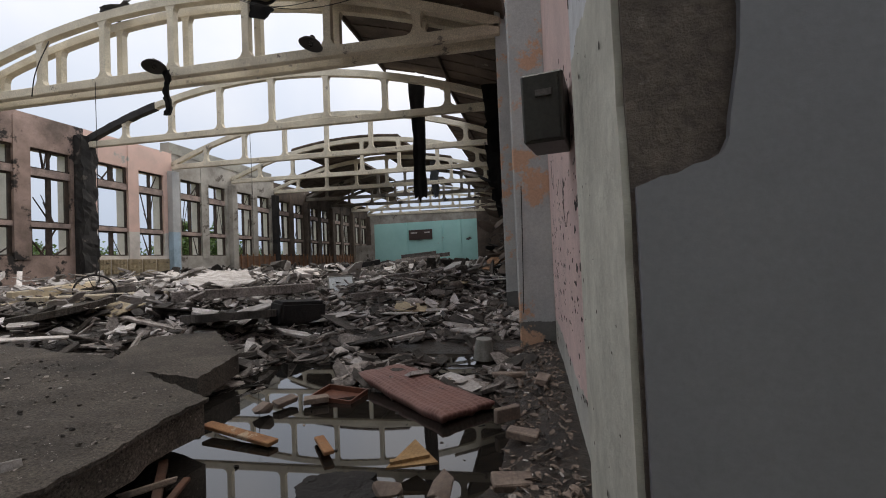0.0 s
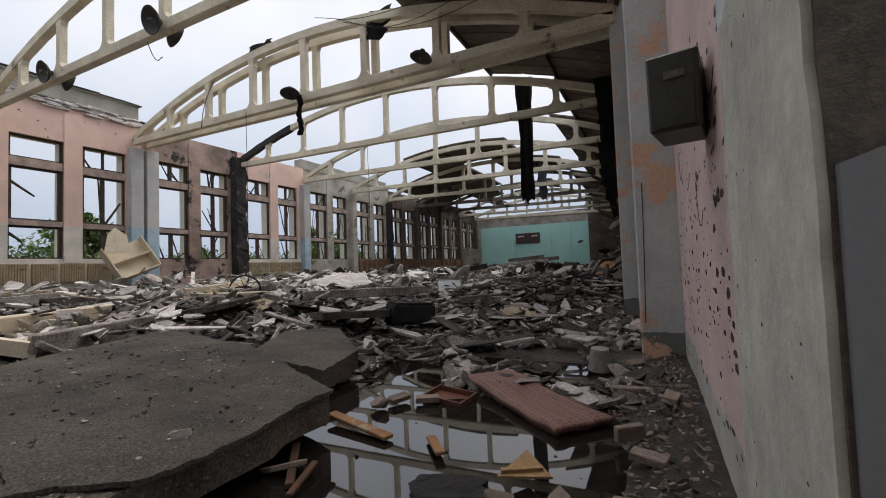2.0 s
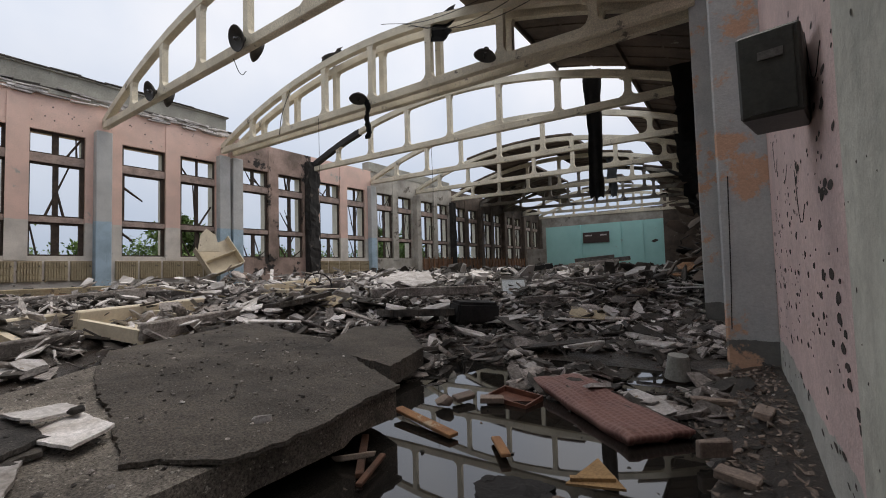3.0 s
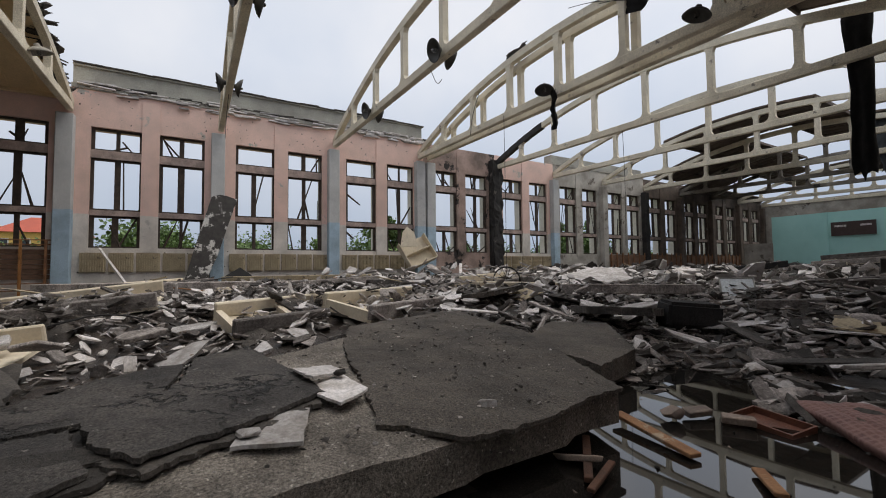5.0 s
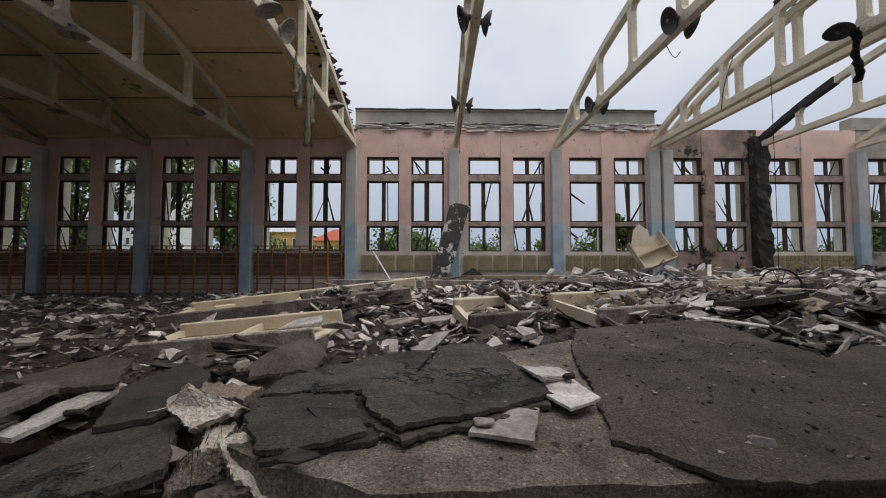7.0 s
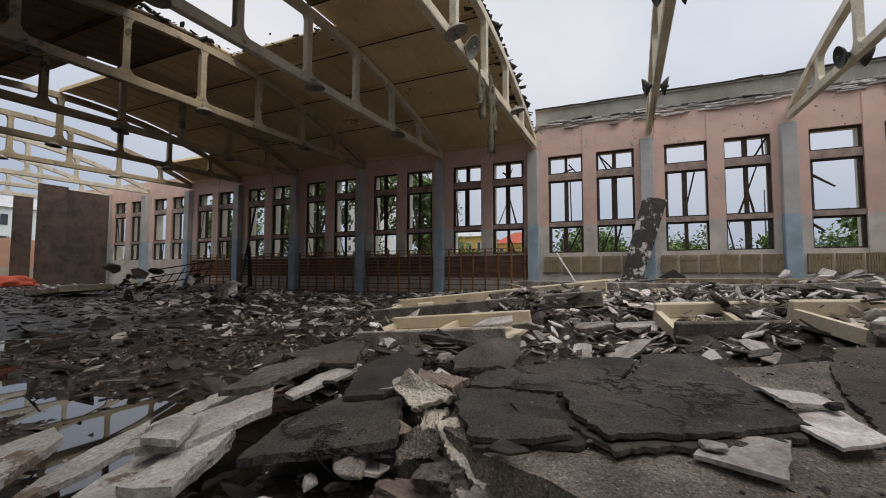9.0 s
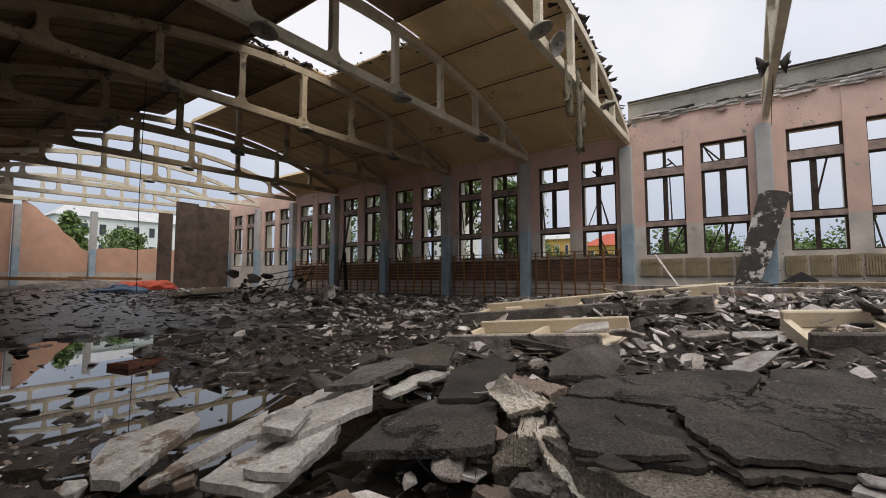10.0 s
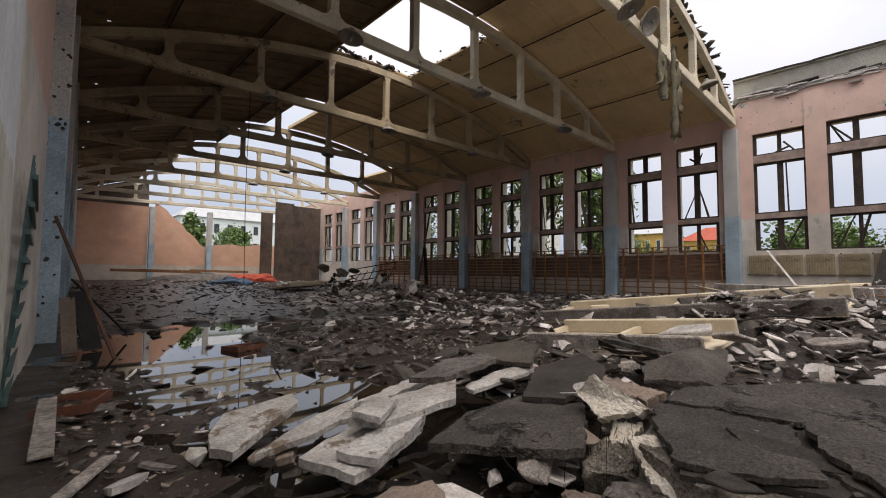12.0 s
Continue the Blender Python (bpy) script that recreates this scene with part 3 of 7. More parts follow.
def truss(y, x1, material, label):
    e = tagged(empty("roof_truss", pose(0, y, 0)), label, "roof truss", "concrete roof trusses")
    L = x1 - X0
    n = 8
    bm = bmesh.new()
    for v in box(bm, X0, x1, -0.13, 0.13, 8.52, 8.86):
        v.co.z += sag(v.co.x)
    bmesh.ops.bevel(bm, geom=bm.edges[:], offset=0.025, segments=1, affect="EDGES")
    part("bottom_chord", bm, material, e)
    bm = bmesh.new()
    k = 24
    xs = [X0 + L * i / k for i in range(k + 1)]
    up = [(x, arch(x, x1) + 0.06) for x in xs]
    dn = [(x, max(8.7, arch(x, x1) - 0.26)) for x in xs]
    rows = []
    for (xa, za), (xb, zb) in zip(up, dn):
        rows.append([bm.verts.new(p) for p in ((xa, -0.13, za), (xa, 0.13, za), (xb, 0.13, zb), (xb, -0.13, zb))])
    for r, s in zip(rows, rows[1:]):
        for i in range(4):
            bm.faces.new((r[i], r[(i + 1) % 4], s[(i + 1) % 4], s[i]))
    bm.faces.new(rows[0])
    bm.faces.new(rows[-1][::-1])
    for v in bm.verts:
        v.co.z += sag(v.co.x)
    bmesh.ops.recalc_face_normals(bm, faces=bm.faces[:])
    part("top_chord", bm, material, e)
    for i in range(1, n):
        x = nodes(y, x1) + 3.06 * (i - 4)
        top = arch(x, x1) - 0.2
        bm = bmesh.new()
        s = 0.13
        outline = [(-s - 0.22, 8.86), (s + 0.22, 8.86), (s + 0.08, 8.94), (s, 9.1), (s, top - 0.25), (s + 0.08, top - 0.07), (s + 0.22, top),
                   (-s - 0.22, top), (-s - 0.08, top - 0.07), (-s, top - 0.25), (-s, 9.1), (-s - 0.08, 8.94)]
        if top < 9.5:
            outline = [(-s, 8.86), (s, 8.86), (s, top + 0.1), (-s, top + 0.1)]
        lo = [bm.verts.new((x + u, -0.11, v)) for u, v in outline]
        hi = [bm.verts.new((x + u, 0.11, v)) for u, v in outline]
        bm.faces.new(lo)
        bm.faces.new(hi[::-1])
        for q in range(len(outline)):
            w = (q + 1) % len(outline)
            bm.faces.new((lo[q], hi[q], hi[w], lo[w]))
        for v in bm.verts:
            v.co.z += sag(v.co.x)
        bmesh.ops.recalc_face_normals(bm, faces=bm.faces[:])
        part("post", bm, material, e)
    return e


for k in range(-8, 12):
    for y in ((17.65, 18.35) if k == 3 else (6.0 * k,)):
        e = truss(y, east(y) + 0.15, "truss_smoked" if k in (8, 9) else "truss_dim" if k in (-2, -3, -4, -5) else "truss",
              "smoke-blackened concrete bowstring truss" if k in (8, 9) else "cream painted roof truss charred black at one end" if k == 4 else "cream painted concrete bowstring roof truss")
        if k == 4:
            bm = bmesh.new()
            x1 = east(y) + 0.15
            rows = []
            for q in range(17):
                a = 0.3 + 0.31 * q
                z, w, t = arch(a, x1) + sag(a) - 0.1, 0.155 + 0.02 * noise.noise((q * 0.9, 0, 3)), 0.19 + 0.04 * noise.noise((q * 0.7, 2, 0))
                rows.append([bm.verts.new(p) for p in ((a, -w, z + t), (a, w, z + t), (a, w, z - t), (a, -w, z - t))])
            for p, q in zip(rows, rows[1:]):
                for i in range(4):
                    bm.faces.new((p[i], p[(i + 1) % 4], q[(i + 1) % 4], q[i]))
            bm.faces.new(rows[0]), bm.faces.new(rows[-1][::-1])
            bmesh.ops.recalc_face_normals(bm, faces=bm.faces[:])
            part("charred_casing", bm, "burnt", e, "black char caked on the curved chord")

# smoke-browned gable over the whole part of the south wall
bm = bmesh.new()
gx = east(SOUTH) + 0.15
prism(bm, [(16.6, 8.0)] + [(24.3, 8.0)] + [(24.3 - 0.95 * q, arch(24.3 - 0.95 * q, gx) + sag(24.3 - 0.95 * q) + 0.2) for q in range(9)], 0, 0.3)
bmesh.ops.transform(bm, matrix=Matrix.Translation((0, SOUTH - 0.02, 0)) @ pose(0, 0, 0, 90), verts=bm.verts[:])
tagged(part("wall_south_gable", bm, "smoke"), "smoke-browned gable above the pink end wall", "wall", kind="structure")

# ---------------------------------------------------------------- roof panels
PANELS = 16


def panel_edges(k):
    """Edges of the roof panels along the arch: every second one lies over a post."""
    x1 = east(6 * k + 3) + 0.15
    mid = nodes(6 * k + 3, x1)
    xs = [mid + 1.53 * (i - 8) for i in range(PANELS + 1)]
    xs[0], xs[-1] = X0, x1
    return x1, xs


def on_arch(x, x1, y):
    return Vector((x, y, arch(x, x1) + 0.08 + sag(x)))


def roof(name, holes, ks, material, label):
    """Ribbed roof panels from truss to truss along the arch; holes(k, i) leaves some out."""
    bm = bmesh.new()
    for k in ks:
        y0 = 6 * k + 3
        x1, xs = panel_edges(k)
        for i in range(PANELS):
            if holes(k, i):
                continue
            p, q = on_arch(xs[i], x1, y0), on_arch(xs[i + 1], x1, y0)
            ln = (q - p).length
            m = Matrix.Translation((p + q) / 2) @ pose(0, 0, 0, 0, -math.degrees(math.atan2(q.z - p.z, q.x - p.x)), 0)
            box(bm, -ln / 2, ln / 2, -3.0, 3.0, 0.16, 0.24, m)
            side = -1 if i % 2 == 0 else 1
            box(bm, side * ln / 2 - 0.05, side * ln / 2 + 0.05, -2.98, 2.98, 0.0, 0.16, m)
            for yy in (-2.92, -2.0, -1.0, 0.0, 1.0, 2.0, 2.92):
                box(bm, -ln / 2 + 0.05, ln / 2 - 0.05, yy - 0.035, yy + 0.035, 0.115, 0.16, m)
    return tagged(part(name, bm, material), label, "ceiling", kind="structure")


SOUTH_HOLES = {-1: (), -2: (7, 8, 9), -3: (), -4: (8,), -5: range(2, 10), -6: range(0, 11), -7: range(0, 11), -8: range(0, 12)}
# ochre again, darkened: the shade over the east half is in the colour
M["ceiling_shaded"] = mat("shaded_ochre_ceiling", (0.27, 0.185, 0.105), (0.15, 0.105, 0.062), scale=0.5, fine=15, spot=(0.13, 0.095, 0.065), spot_scale=0.35, spot_at=0.6, grain=0.1)
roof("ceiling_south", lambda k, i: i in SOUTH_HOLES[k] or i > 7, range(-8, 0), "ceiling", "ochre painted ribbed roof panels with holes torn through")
roof("ceiling_south_shaded", lambda k, i: i in SOUTH_HOLES[k] or i <= 7, range(-8, 0), "ceiling_shaded", "ochre ribbed roof panels of the east half, shade put into their colour")
bm = bmesh.new()
for k in range(-8, 0):
    x1, xs = panel_edges(k)
    for i in range(2, PANELS, 2):
        if i in SOUTH_HOLES[k] or i - 1 in SOUTH_HOLES[k]:
            continue
        p = on_arch(xs[i], x1, 0)
        box(bm, p.x - 0.022, p.x + 0.022, 6 * k + 0.15, 6 * k + 5.85, p.z - 0.035, p.z - 0.004)
tagged(part("ceiling_joints", bm, "black"), "dark open joints between the roof panels", "ceiling", kind="structure")
NORTH_KEEP = {2: range(11, 16), 3: range(12, 16), 4: range(14, 16), 5: range(13, 16), 6: (4, 5, 6, 7, 8, 9, 13, 14, 15), 7: (1, 2, 3, 4, 5, 8, 9, 10, 11, 13, 14, 15),
              8: (0, 1, 2, 3, 4, 5, 12, 13, 14, 15), 9: (0, 3, 4, 9, 12, 13, 14, 15), 10: (0, 3, 6, 12, 13, 14, 15)}
roof("ceiling_north", lambda k, i: i not in NORTH_KEEP.get(k, ()), range(2, 11), "smoke", "scorched remains of ribbed roof panels")

# ---------------------------------------------------------------- broken matter
def shard_data(rng, size, thick, sides=None):
    """Corner points and faces of one flat broken piece with a slanting edge."""
    n = sides or rng.randint(4, 7)
    a0 = rng.uniform(0, 6.28)
    asp = rng.uniform(0.32, 0.85)
    top, bot = [], []
    for i in range(n):
        a = a0 + 6.283 * (i + rng.uniform(-0.35, 0.35)) / n
        r = size * 0.5 * rng.uniform(0.6, 1.25)
        x, y = r * math.cos(a), r * asp * math.sin(a)
        f = rng.uniform(0.8, 1.08)
        top.append((x, y, thick * 0.5 * rng.uniform(0.8, 1.2)))
        bot.append((x * f, y * f, -thick * 0.5 * rng.uniform(0.8, 1.2)))
    verts = top + bot
    faces = [tuple(range(n)), tuple(range(2 * n - 1, n - 1, -1))]
    faces += [(i, i + n, (i + 1) % n + n, (i + 1) % n) for i in range(n)]
    return verts, faces


def lump_data(rng, size):
    """A lump of broken masonry: the hull of random corners in a squat box."""
    bm = bmesh.new()
    s = Vector((rng.uniform(0.4, 0.6), rng.uniform(0.28, 0.45), rng.uniform(0.16, 0.32))) * size
    for _ in range(15):
        d = Vector((rng.gauss(0, 1), rng.gauss(0, 1), rng.gauss(0, 1))).normalized()
        k = 1.0 / max(abs(d.x), abs(d.y), abs(d.z))
        k = 0.55 * k + 0.45
        bm.verts.new((d.x * k * s.x, d.y * k * s.y, d.z * k * s.z))
    g = bmesh.ops.convex_hull(bm, input=bm.verts[:])
    bmesh.ops.delete(bm, geom=list({v for v in g["geom_interior"] if isinstance(v, bmesh.types.BMVert)} | {v for v in g["geom_unused"] if isinstance(v, bmesh.types.BMVert)}), context="VERTS")
    bm.verts.index_update()
    data = [tuple(v.co) for v in bm.verts], [tuple(v.index for v in f.verts) for f in bm.faces]
    bm.free()
    return data


def joined(name, pieces, material, label, category):
    """Many small pieces, placed by a matrix each, in one mesh."""
    verts, faces = [], []
    for (vs, fs), m in pieces:
        o = len(verts)
        verts += [tuple(m @ Vector(v)) for v in vs]
        faces += [tuple(i + o for i in f) for f in fs]
    me = bpy.data.meshes.new(name)
    me.from_pydata(verts, [], faces)
    me.materials.append(M[material])
    return tagged(new(name, me), label, category, kind="stuff")


def lies_in_hall(x, y):
    if x > 24.2 and (2.5 < y < 6.6 or 11.5 < y < 12.5):
        return False
    return 0.8 < x < (25.33 if 6.6 < y < 17 else east(y) - 0.1)


def wet(x, y):
    return lie(x, y) < 0.0


SLAB = [(22.35, 8.0), (20.1, 8.9), (18.0, 9.1), (18.7, 7.7), (19.9, 5.6), (20.9, 3.5), (22.1, 3.7), (22.6, 4.6), (22.5, 6.2)]


def on_slab(x, y, grow=0.0):
    inside, n = False, len(SLAB)
    cx, cy = 20.9, 6.3
    for i in range(n):
        (x0, y0), (x1, y1) = SLAB[i], SLAB[(i + 1) % n]
        x0, y0, x1, y1 = cx + (x0 - cx) * (1 + grow), cy + (y0 - cy) * (1 + grow), cx + (x1 - cx) * (1 + grow), cy + (y1 - cy) * (1 + grow)
        if (y0 > y) != (y1 > y) and x < (x1 - x0) * (y - y0) / (y1 - y0) + x0:
            inside = not inside
    return inside


def slab_top(x, y):
    return 0.39 + (22.4 - x) * 0.05 + 0.03 * noise.noise((x * 0.9, y * 0.9, 9.1)) + 0.012 * noise.noise((x * 4, y * 4, 2.0))


rng = random.Random(11)
kinds = [shard_data(rng, 1.0, rng.uniform(0.025, 0.11)) for _ in range(16)]
sticks = [([(x, y * 0.06 * rng.uniform(0.6, 1.3), z * 0.03) for x in (-0.5, 0.5) for y, z in ((-1, -1), (1, -1), (1, 1), (-1, 1))], [(0, 1, 2, 3), (7, 6, 5, 4), (0, 4, 5, 1), (1, 5, 6, 2), (2, 6, 7, 3), (3, 7, 4, 0)]) for _ in range(5)]
lumps = [lump_data(rng, 1.0) for _ in range(10)]


def scatter(n, box4, size, dry=0.0, tilt=22, flat=0.92, power=3.0, keep=None, pile=0.35):
    """Random pieces over a stretch of the hall: small ones many, large ones few."""
    out = []
    x0, x1, y0, y1 = box4
    while len(out) < n:
        x, y = rng.uniform(x0, x1), rng.uniform(y0, y1)
        if not lies_in_hall(x, y) or (wet(x, y) and rng.random() > dry) or on_slab(x, y, 0.04) or near(x, y, 14.4, 17.4, 1.5, 1.7) > 0.45:
            n -= 0.5
            continue
        if keep and rng.random() > keep(x, y):
            n -= 0.3
            continue
        s = size[0] + (size[1] - size[0]) * rng.random() ** power
        u = rng.random()
        proto = rng.choice(kinds if u < flat else sticks if u > 0.94 else lumps)
        m = pose(x, y, max(lie(x, y), -0.01) + s * rng.uniform(0.01, 0.07) + pile * max(0.0, lie(x, y)) * rng.random() ** 2, rng.gauss(0, tilt), rng.gauss(0, tilt), rng.uniform(0, 360))
        out.append((proto, m @ Matrix.Diagonal((s, s, s * rng.uniform(0.7, 1.3), 1))))
    return out


def heap(x, y):
    return min(1.0, 0.12 + 1.6 * max(0.0, lie(x, y)))


joined("rubble_grey", scatter(15000, (2, 25, -6, 24), (0.04, 0.42), keep=heap, tilt=26), "concrete", "grey broken concrete scattered thickly over the floor", "rubble")
joined("rubble_dark", scatter(12000, (1, 25, -8, 30), (0.05, 0.6), keep=heap, tilt=20), "felt", "torn black roofing felt and charred bits in the rubble", "rubble")
joined("rubble_pale", scatter(8500, (2, 25, -10, 30), (0.03, 0.38), keep=heap, tilt=24) + scatter(2200, (12.5, 19, 2, 8.5), (0.02, 0.42), keep=heap, tilt=24, power=4.5), "white", "pale plaster fragments in the rubble", "rubble")
joined("rubble_bank", scatter(4200, (18.5, 24.8, 9.5, 18), (0.03, 0.55), tilt=18, power=3.2, pile=0.6, flat=0.9), "concrete", "broken concrete heaped beyond the puddle", "rubble")
joined("rubble_bank_pale", scatter(1500, (8, 24.8, 9.0, 19), (0.06, 0.75), tilt=18, flat=0.95, pile=0.9) + scatter(1300, (18.5, 24.8, 10.0, 19), (0.03, 0.4), tilt=18, flat=0.92, pile=0.7), "white", "pale boards and plaster beyond the puddle", "rubble")
joined("rubble_bank_dark", scatter(2400, (18.5, 24.8, 9.5, 18), (0.04, 0.7), tilt=18, pile=0.6, flat=0.95), "felt", "charred felt heaped beyond the puddle", "rubble")
joined("rubble_north", scatter(5200, (1, 24, 22, 65), (0.12, 0.9), tilt=28), "concrete", "heaped concrete wreckage in the far half", "rubble")
joined("rubble_north_dark", scatter(5500, (1, 24, 22, 65), (0.12, 1.2), tilt=28, pile=0.8), "felt", "charred wreckage in the far half", "rubble")
joined("rubble_north_pale", scatter(3600, (1, 24, 18, 65), (0.1, 1.3), tilt=20, pile=0.8), "white", "pale boards and plaster in the far half", "rubble")
joined("rubble_south", scatter(12000, (1, 24.5, -40, 2.5), (0.02, 0.42), dry=0.1, tilt=12, power=4.5, keep=lambda x, y: 1.0 - 0.75 * sm((x - 14) / 5)), "wet_rubble", "small broken concrete strewn over the wet floor", "rubble")
joined("rubble_south_dark", scatter(6500, (1, 24.5, -30, 2.5), (0.02, 0.36), dry=0.25, tilt=12, power=4.0), "felt", "dark wet scraps strewn over the floor", "rubble")
joined("rubble_south_pale", scatter(2600, (1, 24.5, -40, 2.5), (0.02, 0.4), dry=0.05, tilt=14, keep=lambda x, y: 1.0 - 0.8 * sm((x - 14) / 5)) + scatter(700, (5, 18, -18, 0), (0.06, 0.8), tilt=16, flat=0.95), "white", "pale plaster flecks strewn over the wet floor", "rubble")
joined("grit_wall", scatter(2600, (24.0, 25.36, 6.6, 12), (0.01, 0.085), tilt=22), "brick", "grit and brick crumbs along the pink wall", "rubble")
joined("grit_near", scatter(9000, (18.5, 25.3, -4, 13), (0.012, 0.09), dry=0.12, tilt=20), "brick", "grit and crumbs of brick in the mud", "rubble")
joined("grit_dark", scatter(9000, (18.5, 25.3, -4, 13), (0.015, 0.12), dry=0.12, tilt=20), "felt", "dark crumbs in the mud", "rubble")
joined("grit_pale", scatter(2600, (18.5, 25.3, -4, 13), (0.01, 0.07), dry=0.05, tilt=20), "white", "crumbs of plaster in the mud", "rubble")
crumbs = []
for _ in range(14000):
    x, y = rng.uniform(18, 22.6), rng.uniform(3.3, 9.1)
    if on_slab(x, y, -0.03):
        s = 0.006 + 0.045 * rng.random() ** 14
        crumbs.append((rng.choice(lumps), pose(x, y, slab_top(x, y) + 0.04 + s * 0.1, rng.gauss(0, 15), 0, rng.uniform(0, 360)) @ Matrix.Diagonal((s, s, s, 1))))
joined("grit_on_slab", crumbs[::3], "concrete", "crumbs lying on the fallen slab", "rubble")
joined("grit_on_slab_dark", crumbs[2::3], "felt", "dark crumbs lying on the fallen slab", "rubble")
joined("grit_on_slab_pale", crumbs[1::14], "white", "pale crumbs lying on the fallen slab", "rubble")

# larger pieces, each a thing of its own
shared = {}


def piece(name, kind, proto_no, m, material, label, group):
    key = (kind, proto_no, material)
    if key not in shared:
        vs, fs = (kinds if kind == "shard" else lumps)[proto_no]
        bm = bmesh.new()
        bv = [bm.verts.new(v) for v in vs]
        for f in fs:
            bm.faces.new([bv[i] for i in f])
        bmesh.ops.recalc_face_normals(bm, faces=bm.faces[:])
        bmesh.ops.bevel(bm, geom=bm.edges[:], offset=0.018, segments=1, affect="EDGES")
        me = bpy.data.meshes.new(name)
        bm.to_mesh(me)
        bm.free()
        me.materials.append(M[material])
        shared[key] = me
    ob = new(name, shared[key])
    ob.matrix_world = m
    return tagged(ob, label, "rubble", group)


for i in range(300):
    while True:
        x, y = rng.uniform(8, 24.6), rng.uniform(-4, 18)
        if lies_in_hall(x, y) and not on_slab(x, y, 0.1) and not wet(x, y) and near(x, y, 16.6, 2.4, 1.4, 3.0) < 0.4 and near(x, y, 15.0, 16.6, 2.0, 2.6) < 0.4 and rng.random() < heap(x, y):
            break
    s = 0.25 + 0.85 * rng.random() ** 1.6 if x < 21.0 else rng.uniform(0.15, 0.4)
    kind = "shard" if rng.random() < 0.95 else "lump"
    s *= 1.0 if kind == "shard" else 0.6
    material, word = rng.choice((("concrete", "grey concrete"), ("concrete", "grey concrete"), ("felt", "black felted"), ("white", "pale plastered"), ("felt", "black felted")))
    m = pose(x, y, lie(x, y) + 0.05 + s * 0.07, rng.gauss(0, 18), rng.gauss(0, 18), rng.uniform(0, 360)) @ Matrix.Diagonal((s, s, s * 0.8, 1))
    piece("slab_fragment" if kind == "shard" else "masonry_lump", kind, rng.randrange(16 if kind == "shard" else 10), m, material,
          word + (" slab fragment lying in the rubble" if kind == "shard" else " lump of masonry lying in the rubble"), "rubble pieces")

# ---------------------------------------------------------------- the fallen roof slab in the foreground
rs = random.Random(21)


def sheet(name, poly, z, thick, material, parent=None, label="", step=0.18, amp=0.035, fine=0.16):
    """A ragged sheet that follows a height function, cut into a fine grid."""
    bm = bmesh.new()
    rim = jag(poly, step, amp, rs)
    top = bm.faces.new([bm.verts.new((x, y, 0)) for x, y in rim])
    bmesh.ops.triangulate(bm, faces=[top])
    for _ in range(3):
        long = [e for e in bm.edges if e.calc_length() > fine * 2]
        if long:
            bmesh.ops.subdivide_edges(bm, edges=long, cuts=1, use_grid_fill=False)
            bmesh.ops.triangulate(bm, faces=bm.faces[:])
    for v in bm.verts:
        v.co.z = z(v.co.x, v.co.y)
    g = bmesh.ops.extrude_face_region(bm, geom=bm.faces[:])
    for v in g["geom"]:
        if isinstance(v, bmesh.types.BMVert):
            v.co.z -= thick
    bmesh.ops.recalc_face_normals(bm, faces=bm.faces[:])
    return part(name, bm, material, parent, label)


fallen = tagged(empty("fallen_roof_slab"), "large fallen roof slab of grey concrete under torn felt, half over a puddle", "roof slab")
sheet("slab_body", SLAB, slab_top, 0.27, "slab", fallen, fine=0.12)
sheet("felt_cover", [(22.40, 8.0), (21.3, 8.45), (20.1, 8.95), (18.0, 9.15), (18.5, 7.6), (18.75, 6.85), (19.93, 6.4), (21.0, 6.2), (21.9, 6.0), (22.12, 5.93), (22.28, 6.12), (22.53, 6.3), (22.55, 6.9), (22.47, 7.4)],
      lambda x, y: slab_top(x, y) + 0.035 + 0.05 * sm((6.7 - y) / 0.6) * abs(noise.noise((x * 2.2, y, 0))) + 0.02 * noise.noise((x * 2, y * 2, 4.0)) + 0.008 * noise.noise((x * 9, y * 9, 1.0)), 0.03, "felt_slab", fallen, "torn dusty bitumen felt with a curled edge", 0.05, 0.022, 0.06)
torn = tagged(empty("torn_roof_felt"), "thick torn layers of cracked black roofing felt on the fallen slab", "roofing felt")
for lift, poly in ((0.075, [(22.29, 3.95), (21.9, 3.72), (21.50, 3.58), (21.42, 3.95), (21.40, 4.30), (21.62, 4.36), (21.85, 4.42), (22.08, 4.5), (22.22, 4.25)]),
                   (0.08, [(21.47, 3.57), (20.9, 3.72), (20.45, 4.2), (20.1, 4.85), (20.5, 4.82), (20.9, 4.72), (21.36, 4.32), (21.40, 3.95)]),
                   (0.10, [(21.81, 4.45), (21.42, 4.37), (20.94, 4.78), (20.5, 4.88), (20.08, 4.93), (19.78, 5.42), (20.3, 5.55), (20.73, 5.64), (21.49, 5.81), (21.70, 5.45), (21.88, 5.23), (22.0, 4.9), (22.13, 4.71)])):
    sheet("felt_layer", poly, lambda x, y, q=lift: slab_top(x, y) + q + 0.03 * noise.noise((x * 2.1, y * 2.1, q * 50)) + 0.012 * noise.noise((x * 7, y * 7, q * 20)), 0.032, "felt_cracked", torn, "", 0.045, 0.022, 0.06)
for lift, poly in ((0.035, [(22.33, 3.98), (21.9, 3.78), (21.3, 3.9), (21.2, 4.5), (21.9, 4.66), (22.12, 4.56), (22.2, 4.3)]),
                   (0.055, [(21.95, 4.5), (21.3, 4.4), (20.6, 5.0), (20.9, 5.6), (21.55, 5.75), (21.8, 5.48), (21.96, 5.22), (22.05, 4.95), (22.2, 4.72)])):
    sheet("lower_layer", poly, lambda x, y, q=lift: slab_top(x, y) + q + 0.02 * noise.noise((x * 2.1, y * 2.1, q * 90)), 0.03, "felt", torn, "", 0.04, 0.026, 0.1)
